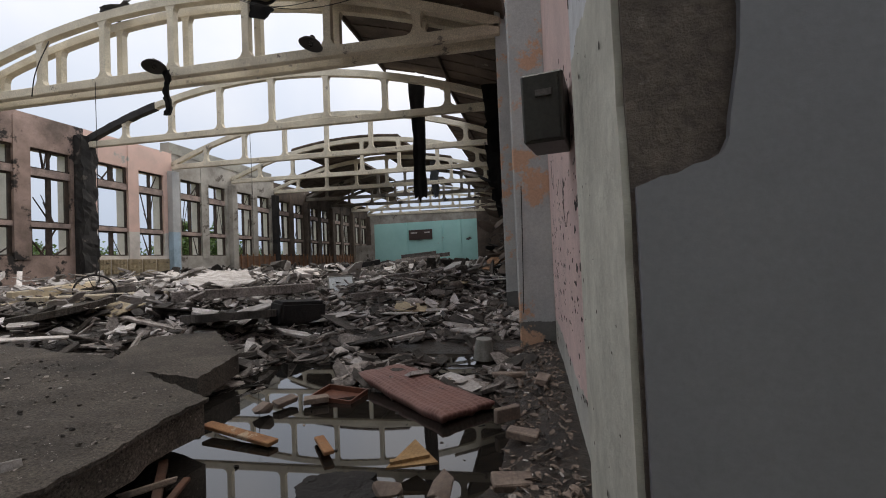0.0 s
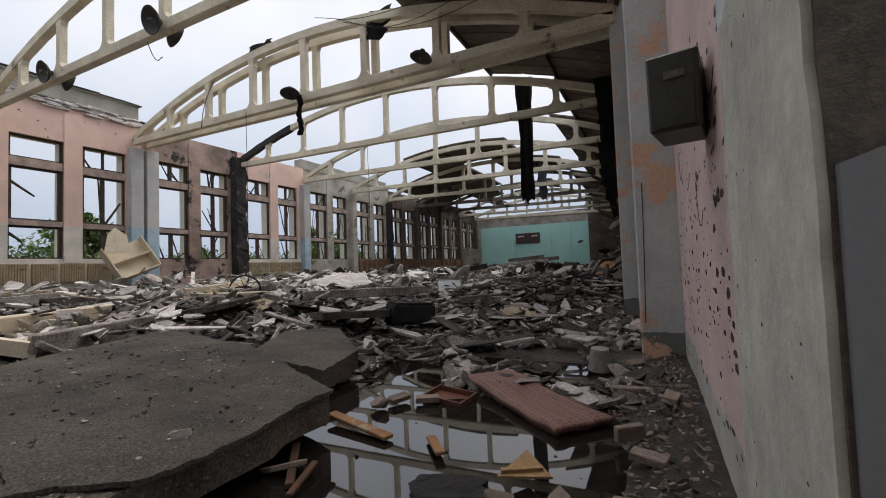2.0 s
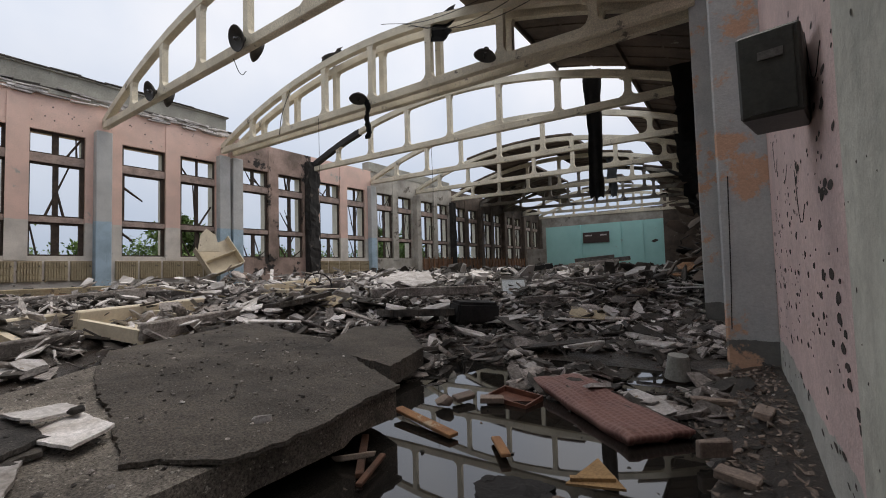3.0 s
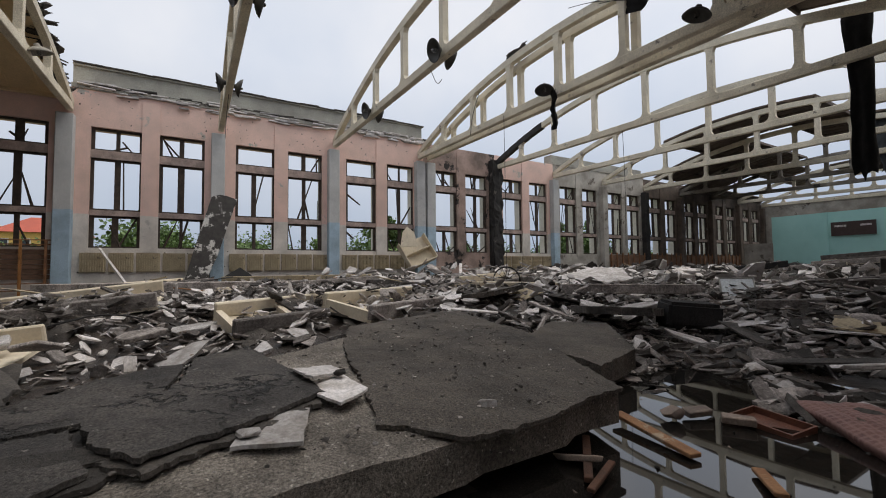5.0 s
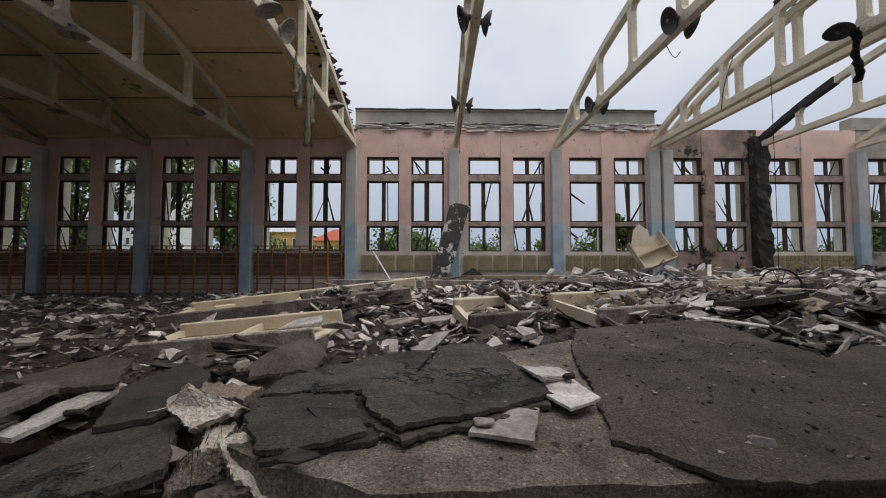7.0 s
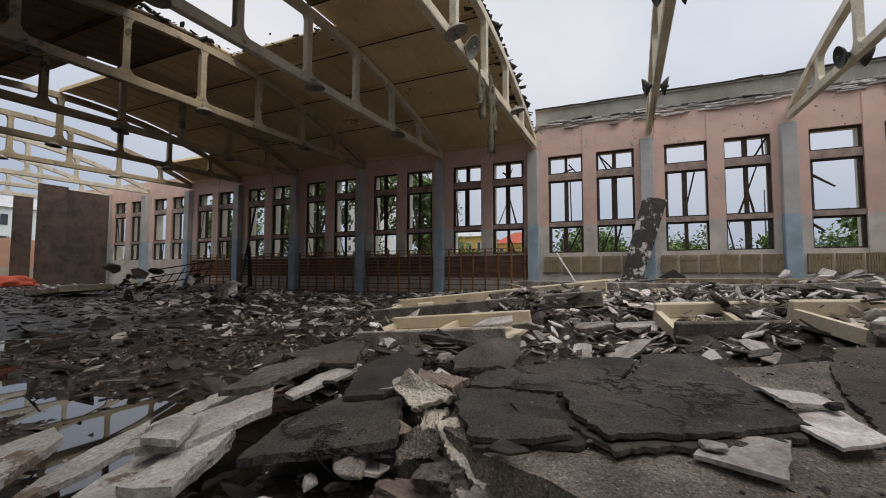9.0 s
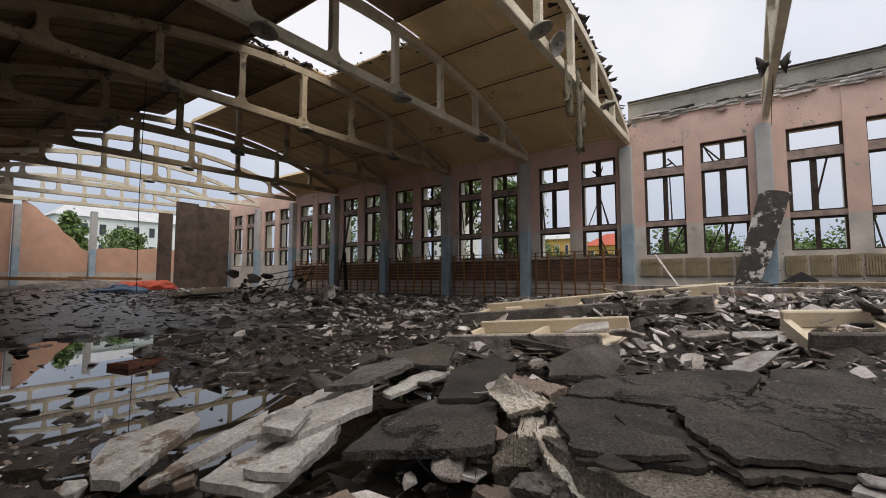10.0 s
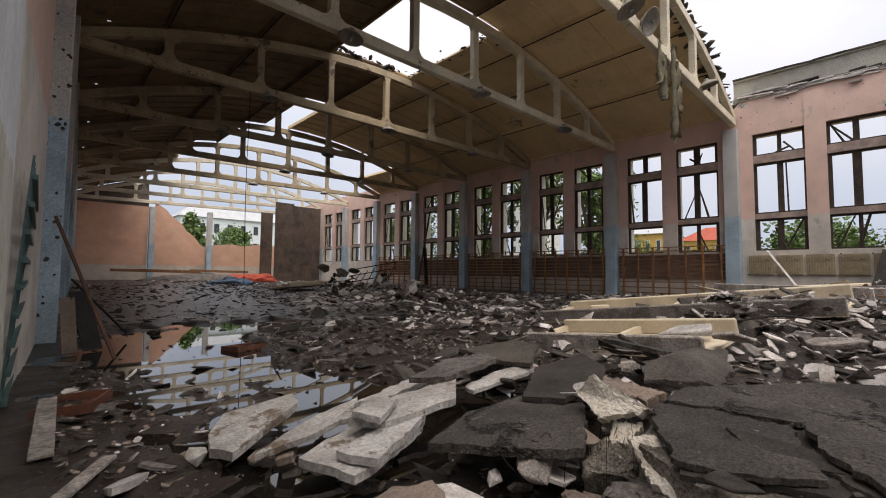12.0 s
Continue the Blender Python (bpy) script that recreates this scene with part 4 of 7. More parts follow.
sheet("loose_flap", [(22.0, 4.25), (21.75, 4.05), (21.8, 4.45), (21.95, 4.55)], lambda x, y: slab_top(x, y) + 0.06 + 0.12 * (22.05 - x), 0.02, "felt", torn)


def plate(name, poly, z, thick, material, label, category="slab", group="", amp=0.02, slope=(0, 0)):
    cx = sum(p[0] for p in poly) / len(poly)
    cy = sum(p[1] for p in poly) / len(poly)
    thick *= 0.7
    ob = sheet(name, poly, lambda x, y: z + slope[0] * (x - cx) + slope[1] * (y - cy) + 0.012 * noise.noise((x * 6, y * 6, z * 10)), thick, material, None, "", 0.05, amp, 0.09)
    return tagged(ob, label, category, group)


# pale gypsum boards slid out from under the felt
plate("gypsum_board", [(22.21, 5.46), (21.68, 5.62), (21.45, 5.3), (22.08, 5.1)], slab_top(21.9, 5.4) + 0.055, 0.035, "white", "pale gypsum board sticking out under the black felt", "board", amp=0.006, slope=(-0.02, 0))
plate("gypsum_board", [(21.80, 5.8), (21.63, 6.06), (21.2, 6.0), (21.3, 5.62)], slab_top(21.5, 5.9) + 0.1, 0.03, "white", "small pale gypsum board lying on the slab", "board", amp=0.006, slope=(-0.05, 0.05))
plate("gypsum_board", [(21.35, 5.72), (20.9, 5.62), (20.93, 5.98), (21.2, 6.02)], slab_top(21.1, 5.8) + 0.15, 0.025, "white", "pale gypsum board lying over another", "board", amp=0.02, slope=(0.03, -0.05))

# broken floor slabs beside the southern puddle
plate("broken_slab", [(23.66, 1.2), (23.45, 0.85), (22.87, 0.86), (22.93, 1.12), (23.3, 1.4), (23.63, 1.65), (23.72, 1.46)], 0.2, 0.09, "pale_slab", "pale broken slab lying at the edge of a puddle", group="broken slabs", amp=0.007, slope=(-0.1, 0))
plate("broken_slab", [(23.41, 2.16), (22.78, 1.94), (22.47, 2.28), (22.64, 2.43), (23.15, 2.62), (23.31, 2.64)], 0.28, 0.075, "pale_slab", "pale broken slab with a dusty grey top", group="broken slabs", amp=0.007, slope=(-0.08, 0.03))
plate("broken_slab", [(23.3, 2.42), (23.09, 2.36), (22.78, 2.3), (22.6, 2.42), (23.2, 2.7)], 0.345, 0.07, "pale_slab", "pale broken slab resting on another slab", group="broken slabs", amp=0.012, slope=(-0.08, 0.03))
plate("broken_slab", [(23.05, 2.14), (22.57, 2.0), (21.95, 2.09), (22.31, 2.44), (22.92, 2.39)], 0.415, 0.075, "pale_slab", "long pale broken board with a straight edge", group="broken slabs", amp=0.008, slope=(-0.07, 0.02))
plate("broken_slab", [(23.06, 2.2), (22.8, 2.03), (22.7, 2.24), (23.02, 2.46)], 0.46, 0.06, "pale_slab", "small pale slab lying over the others", group="broken slabs", amp=0.012, slope=(-0.08, 0.04))
plate("broken_slab", [(23.54, 1.8), (23.09, 1.6), (22.6, 1.55), (22.84, 1.84), (23.15, 1.86)], 0.25, 0.06, "pale_slab", "narrow pale slab reaching into the puddle", group="broken slabs", amp=0.014, slope=(-0.14, 0))
plate("broken_slab", [(22.62, 1.58), (22.2, 1.48), (21.4, 1.52), (21.25, 1.63), (22.1, 1.66), (22.45, 1.72)], 0.34, 0.07, "pale_slab", "pale broken slab with a crumbled edge", group="broken slabs", amp=0.02, slope=(-0.1, 0))
plate("broken_slab", [(22.2, 1.75), (21.6, 1.62), (21.2, 1.75), (21.3, 2.02), (21.95, 2.02)], 0.5, 0.07, "concrete", "grey broken slab in the pile", group="broken slabs", slope=(-0.1, 0))
plate("broken_slab", [(22.79, 2.66), (22.25, 2.5), (21.62, 2.6), (21.3, 2.9), (21.75, 3.2), (22.29, 3.46), (22.46, 3.23)], 0.36, 0.08, "felt_cracked", "dark felted slab sloping into the pile", group="broken slabs", amp=0.014, slope=(-0.06, 0.04))
plate("broken_slab", [(21.8, 2.68), (21.1, 2.35), (20.5, 2.5), (20.8, 2.9), (21.3, 3.1), (21.7, 3.0)], 0.48, 0.06, "felt", "black felted slab lying over another", group="broken slabs", amp=0.014, slope=(-0.12, 0.05))
plate("broken_slab", [(20.55, 0.83), (19.77, 1.14), (20.04, 1.69), (21.06, 2.26), (20.99, 1.72)], 0.45, 0.06, "felt_slab", "grey felted slab propped up in the pile", group="broken slabs", slope=(-0.06, 0.1))
plate("broken_slab", [(21.71, 1.98), (21.27, 1.96), (20.8, 2.1), (20.9, 2.25), (21.43, 2.2), (21.75, 2.12)], 0.38, 0.05, "pale_slab", "narrow splintered pale board in the pile", group="broken slabs", amp=0.014, slope=(-0.12, 0))
plate("broken_slab", [(20.5, 2.75), (19.7, 2.5), (19.3, 2.8), (19.6, 3.2), (20.5, 3.25)], 0.62, 0.06, "felt", "bent black felted slab in the pile", group="broken slabs", slope=(0.18, -0.1))
tagged(sheet("broken_slab", [(20.95, 3.3), (20.72, 3.2), (20.2, 3.4), (20.05, 3.62), (20.3, 3.8), (20.8, 3.82), (20.9, 3.6)], lambda x, y: 0.46 + 0.24 * math.cos((y - 3.5) * 3.6) * sm((21.1 - x) / 0.5), 0.03, "felt", None, "", 0.05, 0.015, 0.06), "arched sheet of black roofing felt", "slab", "broken slabs")
plate("broken_slab", [(23.27, 2.66), (23.04, 2.62), (22.8, 2.72), (22.9, 2.98), (23.2, 2.95)], 0.1, 0.08, "brick", "broken slab of brown render in the mud", group="broken slabs")

for i in range(110):
    x, y = rng.uniform(18.6, 23.2), rng.uniform(0.6, 3.7)
    if on_slab(x, y, 0.0) or wet(x, y):
        continue
    lift = 0.4 * sm((22.8 - x) / 2.0) * sm((y - 0.4) / 1.6)
    s = rng.uniform(0.15, 0.62)
    mt, word = rng.choice((("felt", "black felted"), ("concrete", "grey concrete"), ("felt", "black felted"), ("white", "pale plastered")))
    piece("slab_fragment", "shard", rng.randrange(16), pose(x, y, max(0.03, lie(x, y)) + lift * rng.uniform(0.3, 1.0) + 0.02, rng.gauss(0, 16), rng.gauss(-6, 16), rng.uniform(0, 360)) @ Matrix.Diagonal((s, s, s * 0.8, 1)),
          mt, word + " slab fragment in the pile beside the slab", "rubble pieces")

for x, y, z, s, no, mt in ((17.3, 2.6, 0.5, 0.9, 3, "pale_slab"), (17.5, 3.3, 0.5, 0.7, 8, "concrete"), (17.9, 3.5, 0.42, 0.6, 5, "concrete"), (14.6, 1.2, 0.5, 0.9, 11, "white"), (14.5, 2.4, 0.6, 0.7, 6, "white"),
                           (17.2, 4.2, 0.5, 0.9, 12, "concrete"), (16.6, 4.9, 0.5, 0.8, 2, "pale_slab")):
    piece("slab_fragment", "shard", no, pose(x, y, z, 16, -10, 40 * no) @ Matrix.Diagonal((s, s * 0.8, s, 1)), mt, "broken slab fragment lying against a fallen panel", "rubble pieces")

# slabs north of the large one
plate("broken_slab", [(21.5, 8.85), (20.6, 8.95), (19.9, 9.2), (19.4, 10.2), (20.1, 10.75), (21.3, 9.75)], 0.42, 0.36, "felt_slab", "dark broken roof slab with a ragged edge", amp=0.02, group="broken slabs", slope=(-0.05, 0.06))
plate("broken_slab", [(20.2, 11.9), (19.3, 11.2), (18.2, 12.0), (18.5, 12.9), (19.8, 13.0)], 0.62, 0.2, "felt", "thick felted roof slab lying in rubble", group="broken slabs", slope=(0.05, -0.08))
plate("broken_slab", [(17.6, 10.3), (16.6, 9.6), (15.3, 10.4), (15.4, 11.6), (16.9, 11.8)], 0.86, 0.15, "felt_slab", "tilted dark roof slab in the rubble", group="broken slabs", slope=(0.1, 0.1))


def flake(name, corners, thick, material, label, category, group="", rough=0.02, cuts=5, seed=0):
    """A tilted broken plate through a few corners in space, roughened on its faces."""
    bm = bmesh.new()
    pts = [Vector(c) for c in corners]
    mid = sum(pts, Vector()) / len(pts)
    nrm = sum(((p - mid).cross(q - mid) for p, q in zip(pts, pts[1:] + pts[:1])), Vector()).normalized()
    if nrm.z < 0:
        nrm.negate()
    bm.faces.new([bm.verts.new(p) for p in pts])
    bmesh.ops.poke(bm, faces=bm.faces[:])
    for _ in range(cuts):
        bmesh.ops.subdivide_edges(bm, edges=bm.edges[:], cuts=1, use_grid_fill=True)
        if len(bm.faces) > 2500:
            break
    o = Vector((seed * 2.7, seed, 0))
    size = max((p - mid).length for p in pts)
    rim = {v for e in bm.edges if e.is_boundary for v in e.verts}
    for v in bm.verts:
        q = v.co / size * 2.2 + o
        v.co += nrm * (rough * (noise.noise(q * 1.2) + 0.5 * abs(noise.noise(q * 4)) + 0.2 * noise.noise(q * 12)))
        if v in rim:
            v.co += noise.noise_vector(q * 5) * rough * 1.2
    g = bmesh.ops.extrude_face_region(bm, geom=bm.faces[:])
    for v in g["geom"]:
        if isinstance(v, bmesh.types.BMVert):
            v.co -= nrm * thick
    bmesh.ops.recalc_face_normals(bm, faces=bm.faces[:])
    return tagged(part(name, bm, material), label, category, group)


flake("fallen_sheet", [(13.66, 16.36, 1.10), (12.79, 18.74, 1.38), (14.04, 19.48, 1.36), (16.11, 17.24, 1.0), (15.58, 15.19, 0.86)], 0.06, "white", "large pale ceiling sheet with burnt specks lying on rubble", "sheet", rough=0.08)
flake("torn_plaster", [(21.73, 3.24, 0.66), (21.78, 3.66, 0.53), (21.89, 3.37, 0.42), (21.72, 3.1, 0.52)], 0.07, "stained_plaster", "white flake of plaster stained orange, standing on the slab's end", "rubble", "torn plaster", 0.025, seed=1)
flake("torn_plaster", [(21.33, 3.15, 0.57), (21.44, 3.64, 0.57), (21.6, 3.55, 0.52), (21.62, 3.2, 0.53)], 0.06, "brick", "tan flake of render behind the white one", "rubble", "torn plaster", 0.02, seed=2)
flake("torn_plaster", [(22.02, 3.60, 0.42), (21.97, 3.80, 0.43), (22.16, 4.12, 0.34), (22.36, 4.06, 0.2), (22.24, 3.82, 0.28)], 0.05, "stained_plaster", "ragged strip of white plaster over the slab's broken end", "rubble", "torn plaster", 0.03, seed=3)
flake("torn_plaster", [(21.8, 3.42, 0.40), (21.78, 3.6, 0.41), (21.95, 3.58, 0.33), (21.95, 3.46, 0.33)], 0.05, "stained_plaster", "small block of white plaster under the flake", "rubble", "torn plaster", 0.02, seed=4)
for x, y, z, s, kind, no, mt, rz, label in (
        (21.45, 3.0, 0.45, 0.42, "lump", 4, "white", 10, "small pale block of masonry"),
        (22.05, 3.35, 0.34, 0.3, "lump", 5, "brick", 70, "brown lump of brick"),
        (22.62, 3.75, 0.12, 0.5, "lump", 7, "concrete", 120, "torn concrete end of the slab with wire in it"),
        (22.4, 3.2, 0.22, 0.42, "lump", 1, "concrete", 30, "grey lump of concrete"),
        (21.28, 5.95, 0.6, 0.17, "lump", 3, "felt", 10, "dark pebble of concrete on a gypsum board"),
        (22.0, 5.2, 0.5, 0.17, "lump", 6, "white", 80, "pale stone on the gypsum board"),
        (22.2, 6.75, 0.45, 0.2, "lump", 8, "white", 35, "white stone lying on the felt"),
        (21.8, 4.75, 0.46, 0.22, "lump", 0, "white", 60, "pale flat stone on the slab"),
        (22.38, 4.2, 0.47, 0.3, "shard", 2, "felt", 60, "dark flake of felt on the slab"),
        (23.45, 1.62, 0.1, 0.28, "lump", 4, "brick", 20, "tan stone in the mud"),
        (23.75, 1.3, 0.08, 0.3, "lump", 9, "white", 100, "white plaster lump in the mud"),
        (23.6, 1.15, 0.08, 0.2, "lump", 1, "brick", 150, "tan stone in the mud"),
        (22.55, 3.0, 0.12, 0.24, "lump", 8, "white", 15, "white lump of plaster in the mud"),
        (22.25, 2.75, 0.2, 0.3, "lump", 6, "brick", 15, "reddish lump of brick rubble"),
        (24.15, 7.45, 0.1, 0.24, "lump", 6, "brick", 15, "muddy lump of masonry by the puddle"),
        (24.5, 7.55, 0.1, 0.36, "lump", 7, "brick", 75, "muddy lump of concrete by the puddle"),
        (23.95, 7.15, 0.1, 0.28, "lump", 5, "brick", 35, "pale brick lump by the puddle"),
        (22.55, 7.35, 0.06, 0.42, "shard", 5, "brick", 30, "broken tile in the puddle"),
        (22.35, 8.75, 0.08, 0.35, "lump", 3, "brick", 60, "brick lump at the puddle's edge"),
        (23.9, 11.9, 0.3, 0.7, "shard", 7, "white", 10, "white plastered slab fragment"),
        (23.1, 11.4, 0.3, 0.6, "shard", 9, "white", 70, "white plastered slab fragment"),
        (24.7, 10.0, 0.1, 0.6, "shard", 12, "brick", 15, "muddy slab fragment by the wall")):
    f = 0.72 if kind == "lump" else 1.0
    piece("masonry_lump" if kind == "lump" else "slab_fragment", kind, no, pose(x, y, z, rng.gauss(0, 8), rng.gauss(0, 8), rz) @ Matrix.Diagonal((s * f, s * f, s * f, 1)), mt, label, "rubble pieces")


def ribbed_panel(length, width, m, label, material="cream_pale"):
    """A precast roof panel lying with its ribs up."""
    e = tagged(empty("fallen_ribbed_panel", m), label, "roof panel", "fallen ribbed panels")
    bm = bmesh.new()
    box(bm, 0, length, 0, width, 0.0, 0.06)
    part("deck", bm, material, e)
    for y in (0, width - 0.1):
        bm = bmesh.new()
        box(bm, 0, length, y, y + 0.1, 0.0 if y == 0 else 0.06, 0.32)
        bmesh.ops.bevel(bm, geom=bm.edges[:], offset=0.02, segments=1, affect="EDGES")
        part("long_rib", bm, "concrete" if y == 0 else material, e)
    for x in (0.0, length * 0.5):
        bm = bmesh.new()
        box(bm, x, x + 0.1, 0.1, width - 0.1, 0.06, 0.2)
        part("cross_rib", bm, material, e)
    return e


def laid(x0, y0, z0, x1, y1, z1, roll=0.0):
    d = Vector((x1 - x0, y1 - y0, z1 - z0))
    yaw = math.degrees(math.atan2(d.y, d.x))
    pitch = math.degrees(math.atan2(d.z, math.hypot(d.x, d.y)))
    return Matrix.Translation((x0, y0, z0)) @ pose(0, 0, 0, 0, 0, yaw) @ pose(0, 0, 0, roll, -pitch, 0), d.length


for a, w, r in (((15.23, -1.29, 0.10, 15.42, 4.36, 0.74), 1.45, 8), ((17.64, -0.15, -0.1, 18.06, 3.02, 0.22), 1.35, 8), ((15.2, 0.3, 0.1, 12.2, 4.0, 0.5), 1.4, 6),
                ((17.4, 5.45, 0.35, 16.9, 7.4, 0.42), 1.0, 14), ((17.9, 7.5, 0.5, 16.6, 9.9, 0.5), 1.2, 10), ((16.4, 11.2, 0.5, 17.2, 13.4, 0.42), 1.3, 12), ((13.0, 6.0, 0.75, 11.0, 10.5, 0.9), 1.4, -4),
                ((15.2, 12.5, 0.75, 13.0, 16.0, 0.85), 1.4, 5), ((9.5, 3.0, 0.7, 6.0, 5.6, 0.85), 1.4, 0)):
    m, ln = laid(*a, roll=r)
    ribbed_panel(ln, w, m, "cream painted ribbed roof panel fallen among rubble")


def beam(a, size, material, label):
    m, ln = laid(*a)
    bm = bmesh.new()
    box(bm, 0, ln, -size / 2, size / 2, -size * 0.6, size * 0.6)
    bmesh.ops.bevel(bm, geom=bm.edges[:], offset=0.02, segments=1, affect="EDGES")
    bmesh.ops.transform(bm, matrix=m, verts=bm.verts[:])
    return tagged(part("fallen_beam", bm, material), label, "beam", "fallen beams")


for a, s, mt in (((8.5, 1.0, 0.95, 12.5, 7.6, 0.98), 0.26, "concrete"), ((9.5, 9.0, 0.95, 14.0, 11.6, 0.95), 0.24, "concrete"), ((4.0, 6.0, 1.0, 7.5, 11.5, 1.05), 0.3, "cream"),
                 ((16.5, 13.5, 0.85, 18.4, 16.8, 0.8), 0.22, "concrete"), ((19.3, 19.0, 0.8, 22.5, 21.2, 1.1), 0.25, "concrete"), ((3.0, 10.5, 0.95, 6.8, 12.5, 1.1), 0.25, "concrete"),
                 ((20.2, 15.6, 0.55, 21.6, 16.4, 0.62), 0.2, "concrete"), ((12.0, 27.0, 0.9, 16.0, 29.0, 1.5), 0.25, "black")):
    beam(a, s, mt, "broken concrete beam lying across the rubble")

for x, y, rz, s in ((20.6, 13.4, 20, 1.0), (18.4, 14.2, 65, 1.2), (22.7, 14.6, 110, 0.9), (16.2, 13.0, 140, 1.3), (21.6, 16.4, 35, 1.1), (14.2, 9.6, 80, 1.0), (17.6, 8.2, 15, 0.8), (19.4, 18.6, 50, 1.2)):
    piece("slab_fragment", "shard", int(rz) % 16, pose(x, y, lie(x, y) + 0.22, 10, -9, rz) @ Matrix.Diagonal((s * 1.3, s * 0.7, s * 0.5, 1)), "white", "long pale plaster board lying on the rubble", "rubble pieces")

# ---------------------------------------------------------------- things round the northern puddle
plaid = mat("soaked_plaid_ticking", (0.17, 0.075, 0.06), (0.11, 0.045, 0.04), rough=0.6, scale=3, fine=60)
pn, pl = plaid.node_tree.nodes, plaid.node_tree.links
prev = pn["Principled BSDF"].inputs["Base Color"].links[0].from_socket
for axis in ("X", "Y"):
    wv = pn.new("ShaderNodeTexWave")
    wv.bands_direction = axis
    wv.inputs["Scale"].default_value = 5.5
    wv.inputs["Distortion"].default_value = 0.6
    pc = pn.new("ShaderNodeTexCoord")
    pl.new(pc.outputs["Object"], wv.inputs["Vector"])
    cr = pn.new("ShaderNodeValToRGB")
    cr.color_ramp.elements[0].position, cr.color_ramp.elements[1].position = 0.6, 0.8
    pl.new(wv.outputs["Fac"], cr.inputs[0])
    sc = pn.new("ShaderNodeMath")
    sc.operation = "MULTIPLY"
    sc.inputs[1].default_value = 0.6
    pl.new(cr.outputs[0], sc.inputs[0])
    mx = pn.new("ShaderNodeMixRGB")
    pl.new(sc.outputs[0], mx.inputs[0])
    pl.new(prev, mx.inputs[1])
    mx.inputs[2].default_value = (0.24, 0.135, 0.115, 1)
    prev = mx.outputs[0]
pl.new(prev, pn["Principled BSDF"].inputs["Base Color"])
M["plaid"] = plaid
bm = bmesh.new()
nx, ny = 40, 18
L, W = 1.83, 0.64
grid = {}
for side in (0, 1):
    for i in range(nx + 1):
        for j in range(ny + 1):
            u, v = i / nx, j / ny
            rim = min(1.0, 12 * min(u, 1 - u), 8 * min(v, 1 - v)) ** 0.5
            z = 0.08 + 0.035 * rim - 0.012 * abs(math.sin(u * 14 * math.pi) * math.sin(v * 6 * math.pi)) ** 0.5 + 0.014 * math.sin(u * 7 + 0.4) + 0.03 * noise.noise((u * 4, v * 3, 7.0))
            if side:
                z -= 0.03 + 0.11 * rim
            edge = 0.03 * noise.noise((u * 6, v * 6, 1))
            grid[side, i, j] = bm.verts.new(((u - 0.5) * L + edge, (v - 0.5) * W + edge, z))
for side in (0, 1):
    for i in range(nx):
        for j in range(ny):
            f = [grid[side, i, j], grid[side, i + 1, j], grid[side, i + 1, j + 1], grid[side, i, j + 1]]
            bm.faces.new(f if not side else f[::-1])
for i in range(nx):
    for j in (0, ny):
        bm.faces.new((grid[0, i, j], grid[1, i, j], grid[1, i + 1, j], grid[0, i + 1, j]))
for j in range(ny):
    for i in (0, nx):
        bm.faces.new((grid[0, i, j], grid[0, i, j + 1], grid[1, i, j + 1], grid[1, i, j]))
bmesh.ops.recalc_face_normals(bm, faces=bm.faces[:])
ob = tagged(part("mattress", bm, "plaid", smooth=True), "soaked maroon plaid mattress lying in a puddle", "mattress")
ob.matrix_world = pose(23.76, 9.5, 0.02, 0, 1.5, -42)

bucket_mat = mat("dirty_white_plastic", (0.30, 0.30, 0.28), (0.2, 0.2, 0.18), rough=0.5, scale=6, fine=40, bump=0.1)
M["bucket"] = bucket_mat


def bucket(m, label):
    e = tagged(empty("bucket", m), label, "bucket")
    bm = bmesh.new()
    bmesh.ops.create_cone(bm, cap_ends=True, segments=24, radius1=0.15, radius2=0.115, depth=0.29, matrix=pose(0, 0, 0.145))
    part("shell", bm, "bucket", e, smooth=False)
    bm = bmesh.new()
    bmesh.ops.create_cone(bm, cap_ends=False, segments=24, radius1=0.158, radius2=0.155, depth=0.025, matrix=pose(0, 0, 0.02))
    part("rim", bm, "bucket", e)
    return e


bucket(pose(24.33, 11.0, 0.05, 4, 3, 0), "dirty white plastic bucket standing upside down in mud")


def plank(x0, y0, z0, x1, y1, z1, w, t, material, label):
    m, ln = laid(x0, y0, z0, x1, y1, z1)
    bm = bmesh.new()
    box(bm, 0, ln, -w / 2, w / 2, 0, t)
    bmesh.ops.bevel(bm, geom=bm.edges[:], offset=0.006, segments=1, affect="EDGES")
    bmesh.ops.transform(bm, matrix=m, verts=bm.verts[:])
    return tagged(part("plank", bm, material), label, "plank", "loose planks")


plank(22.1, 8.3, 0.06, 22.92, 8.1, 0.02, 0.11, 0.035, "wood", "orange painted plank lying at the puddle's edge")
plank(23.25, 8.25, 0.02, 23.5, 7.95, 0.04, 0.08, 0.03, "wood", "short orange plank in the puddle")
plank(22.3, 7.65, 0.04, 22.75, 7.15, 0.02, 0.06, 0.04, "rust", "dark red lath by the slab")
plank(22.85, 7.05, 0.03, 22.7, 7.45, 0.05, 0.05, 0.03, "rust", "dark red lath lying in the mud by the slab")
plank(24.55, 0.6, 0.06, 24.5, -0.9, 0.12, 0.14, 0.03, "concrete", "grey weathered board by the jamb")
plank(24.6, 1.6, 0.05, 24.2, 0.9, 0.06, 0.09, 0.03, "concrete", "grey weathered board on the floor")
plank(24.45, -5.3, 2.3, 23.75, -3.2, 0.05, 0.05, 0.03, "rust", "reddish lath leaning on the wall")
plank(24.2, -5.2, 1.2, 23.3, -5.8, 0.1, 0.04, 0.03, "black", "dark lath leaning on the wall")
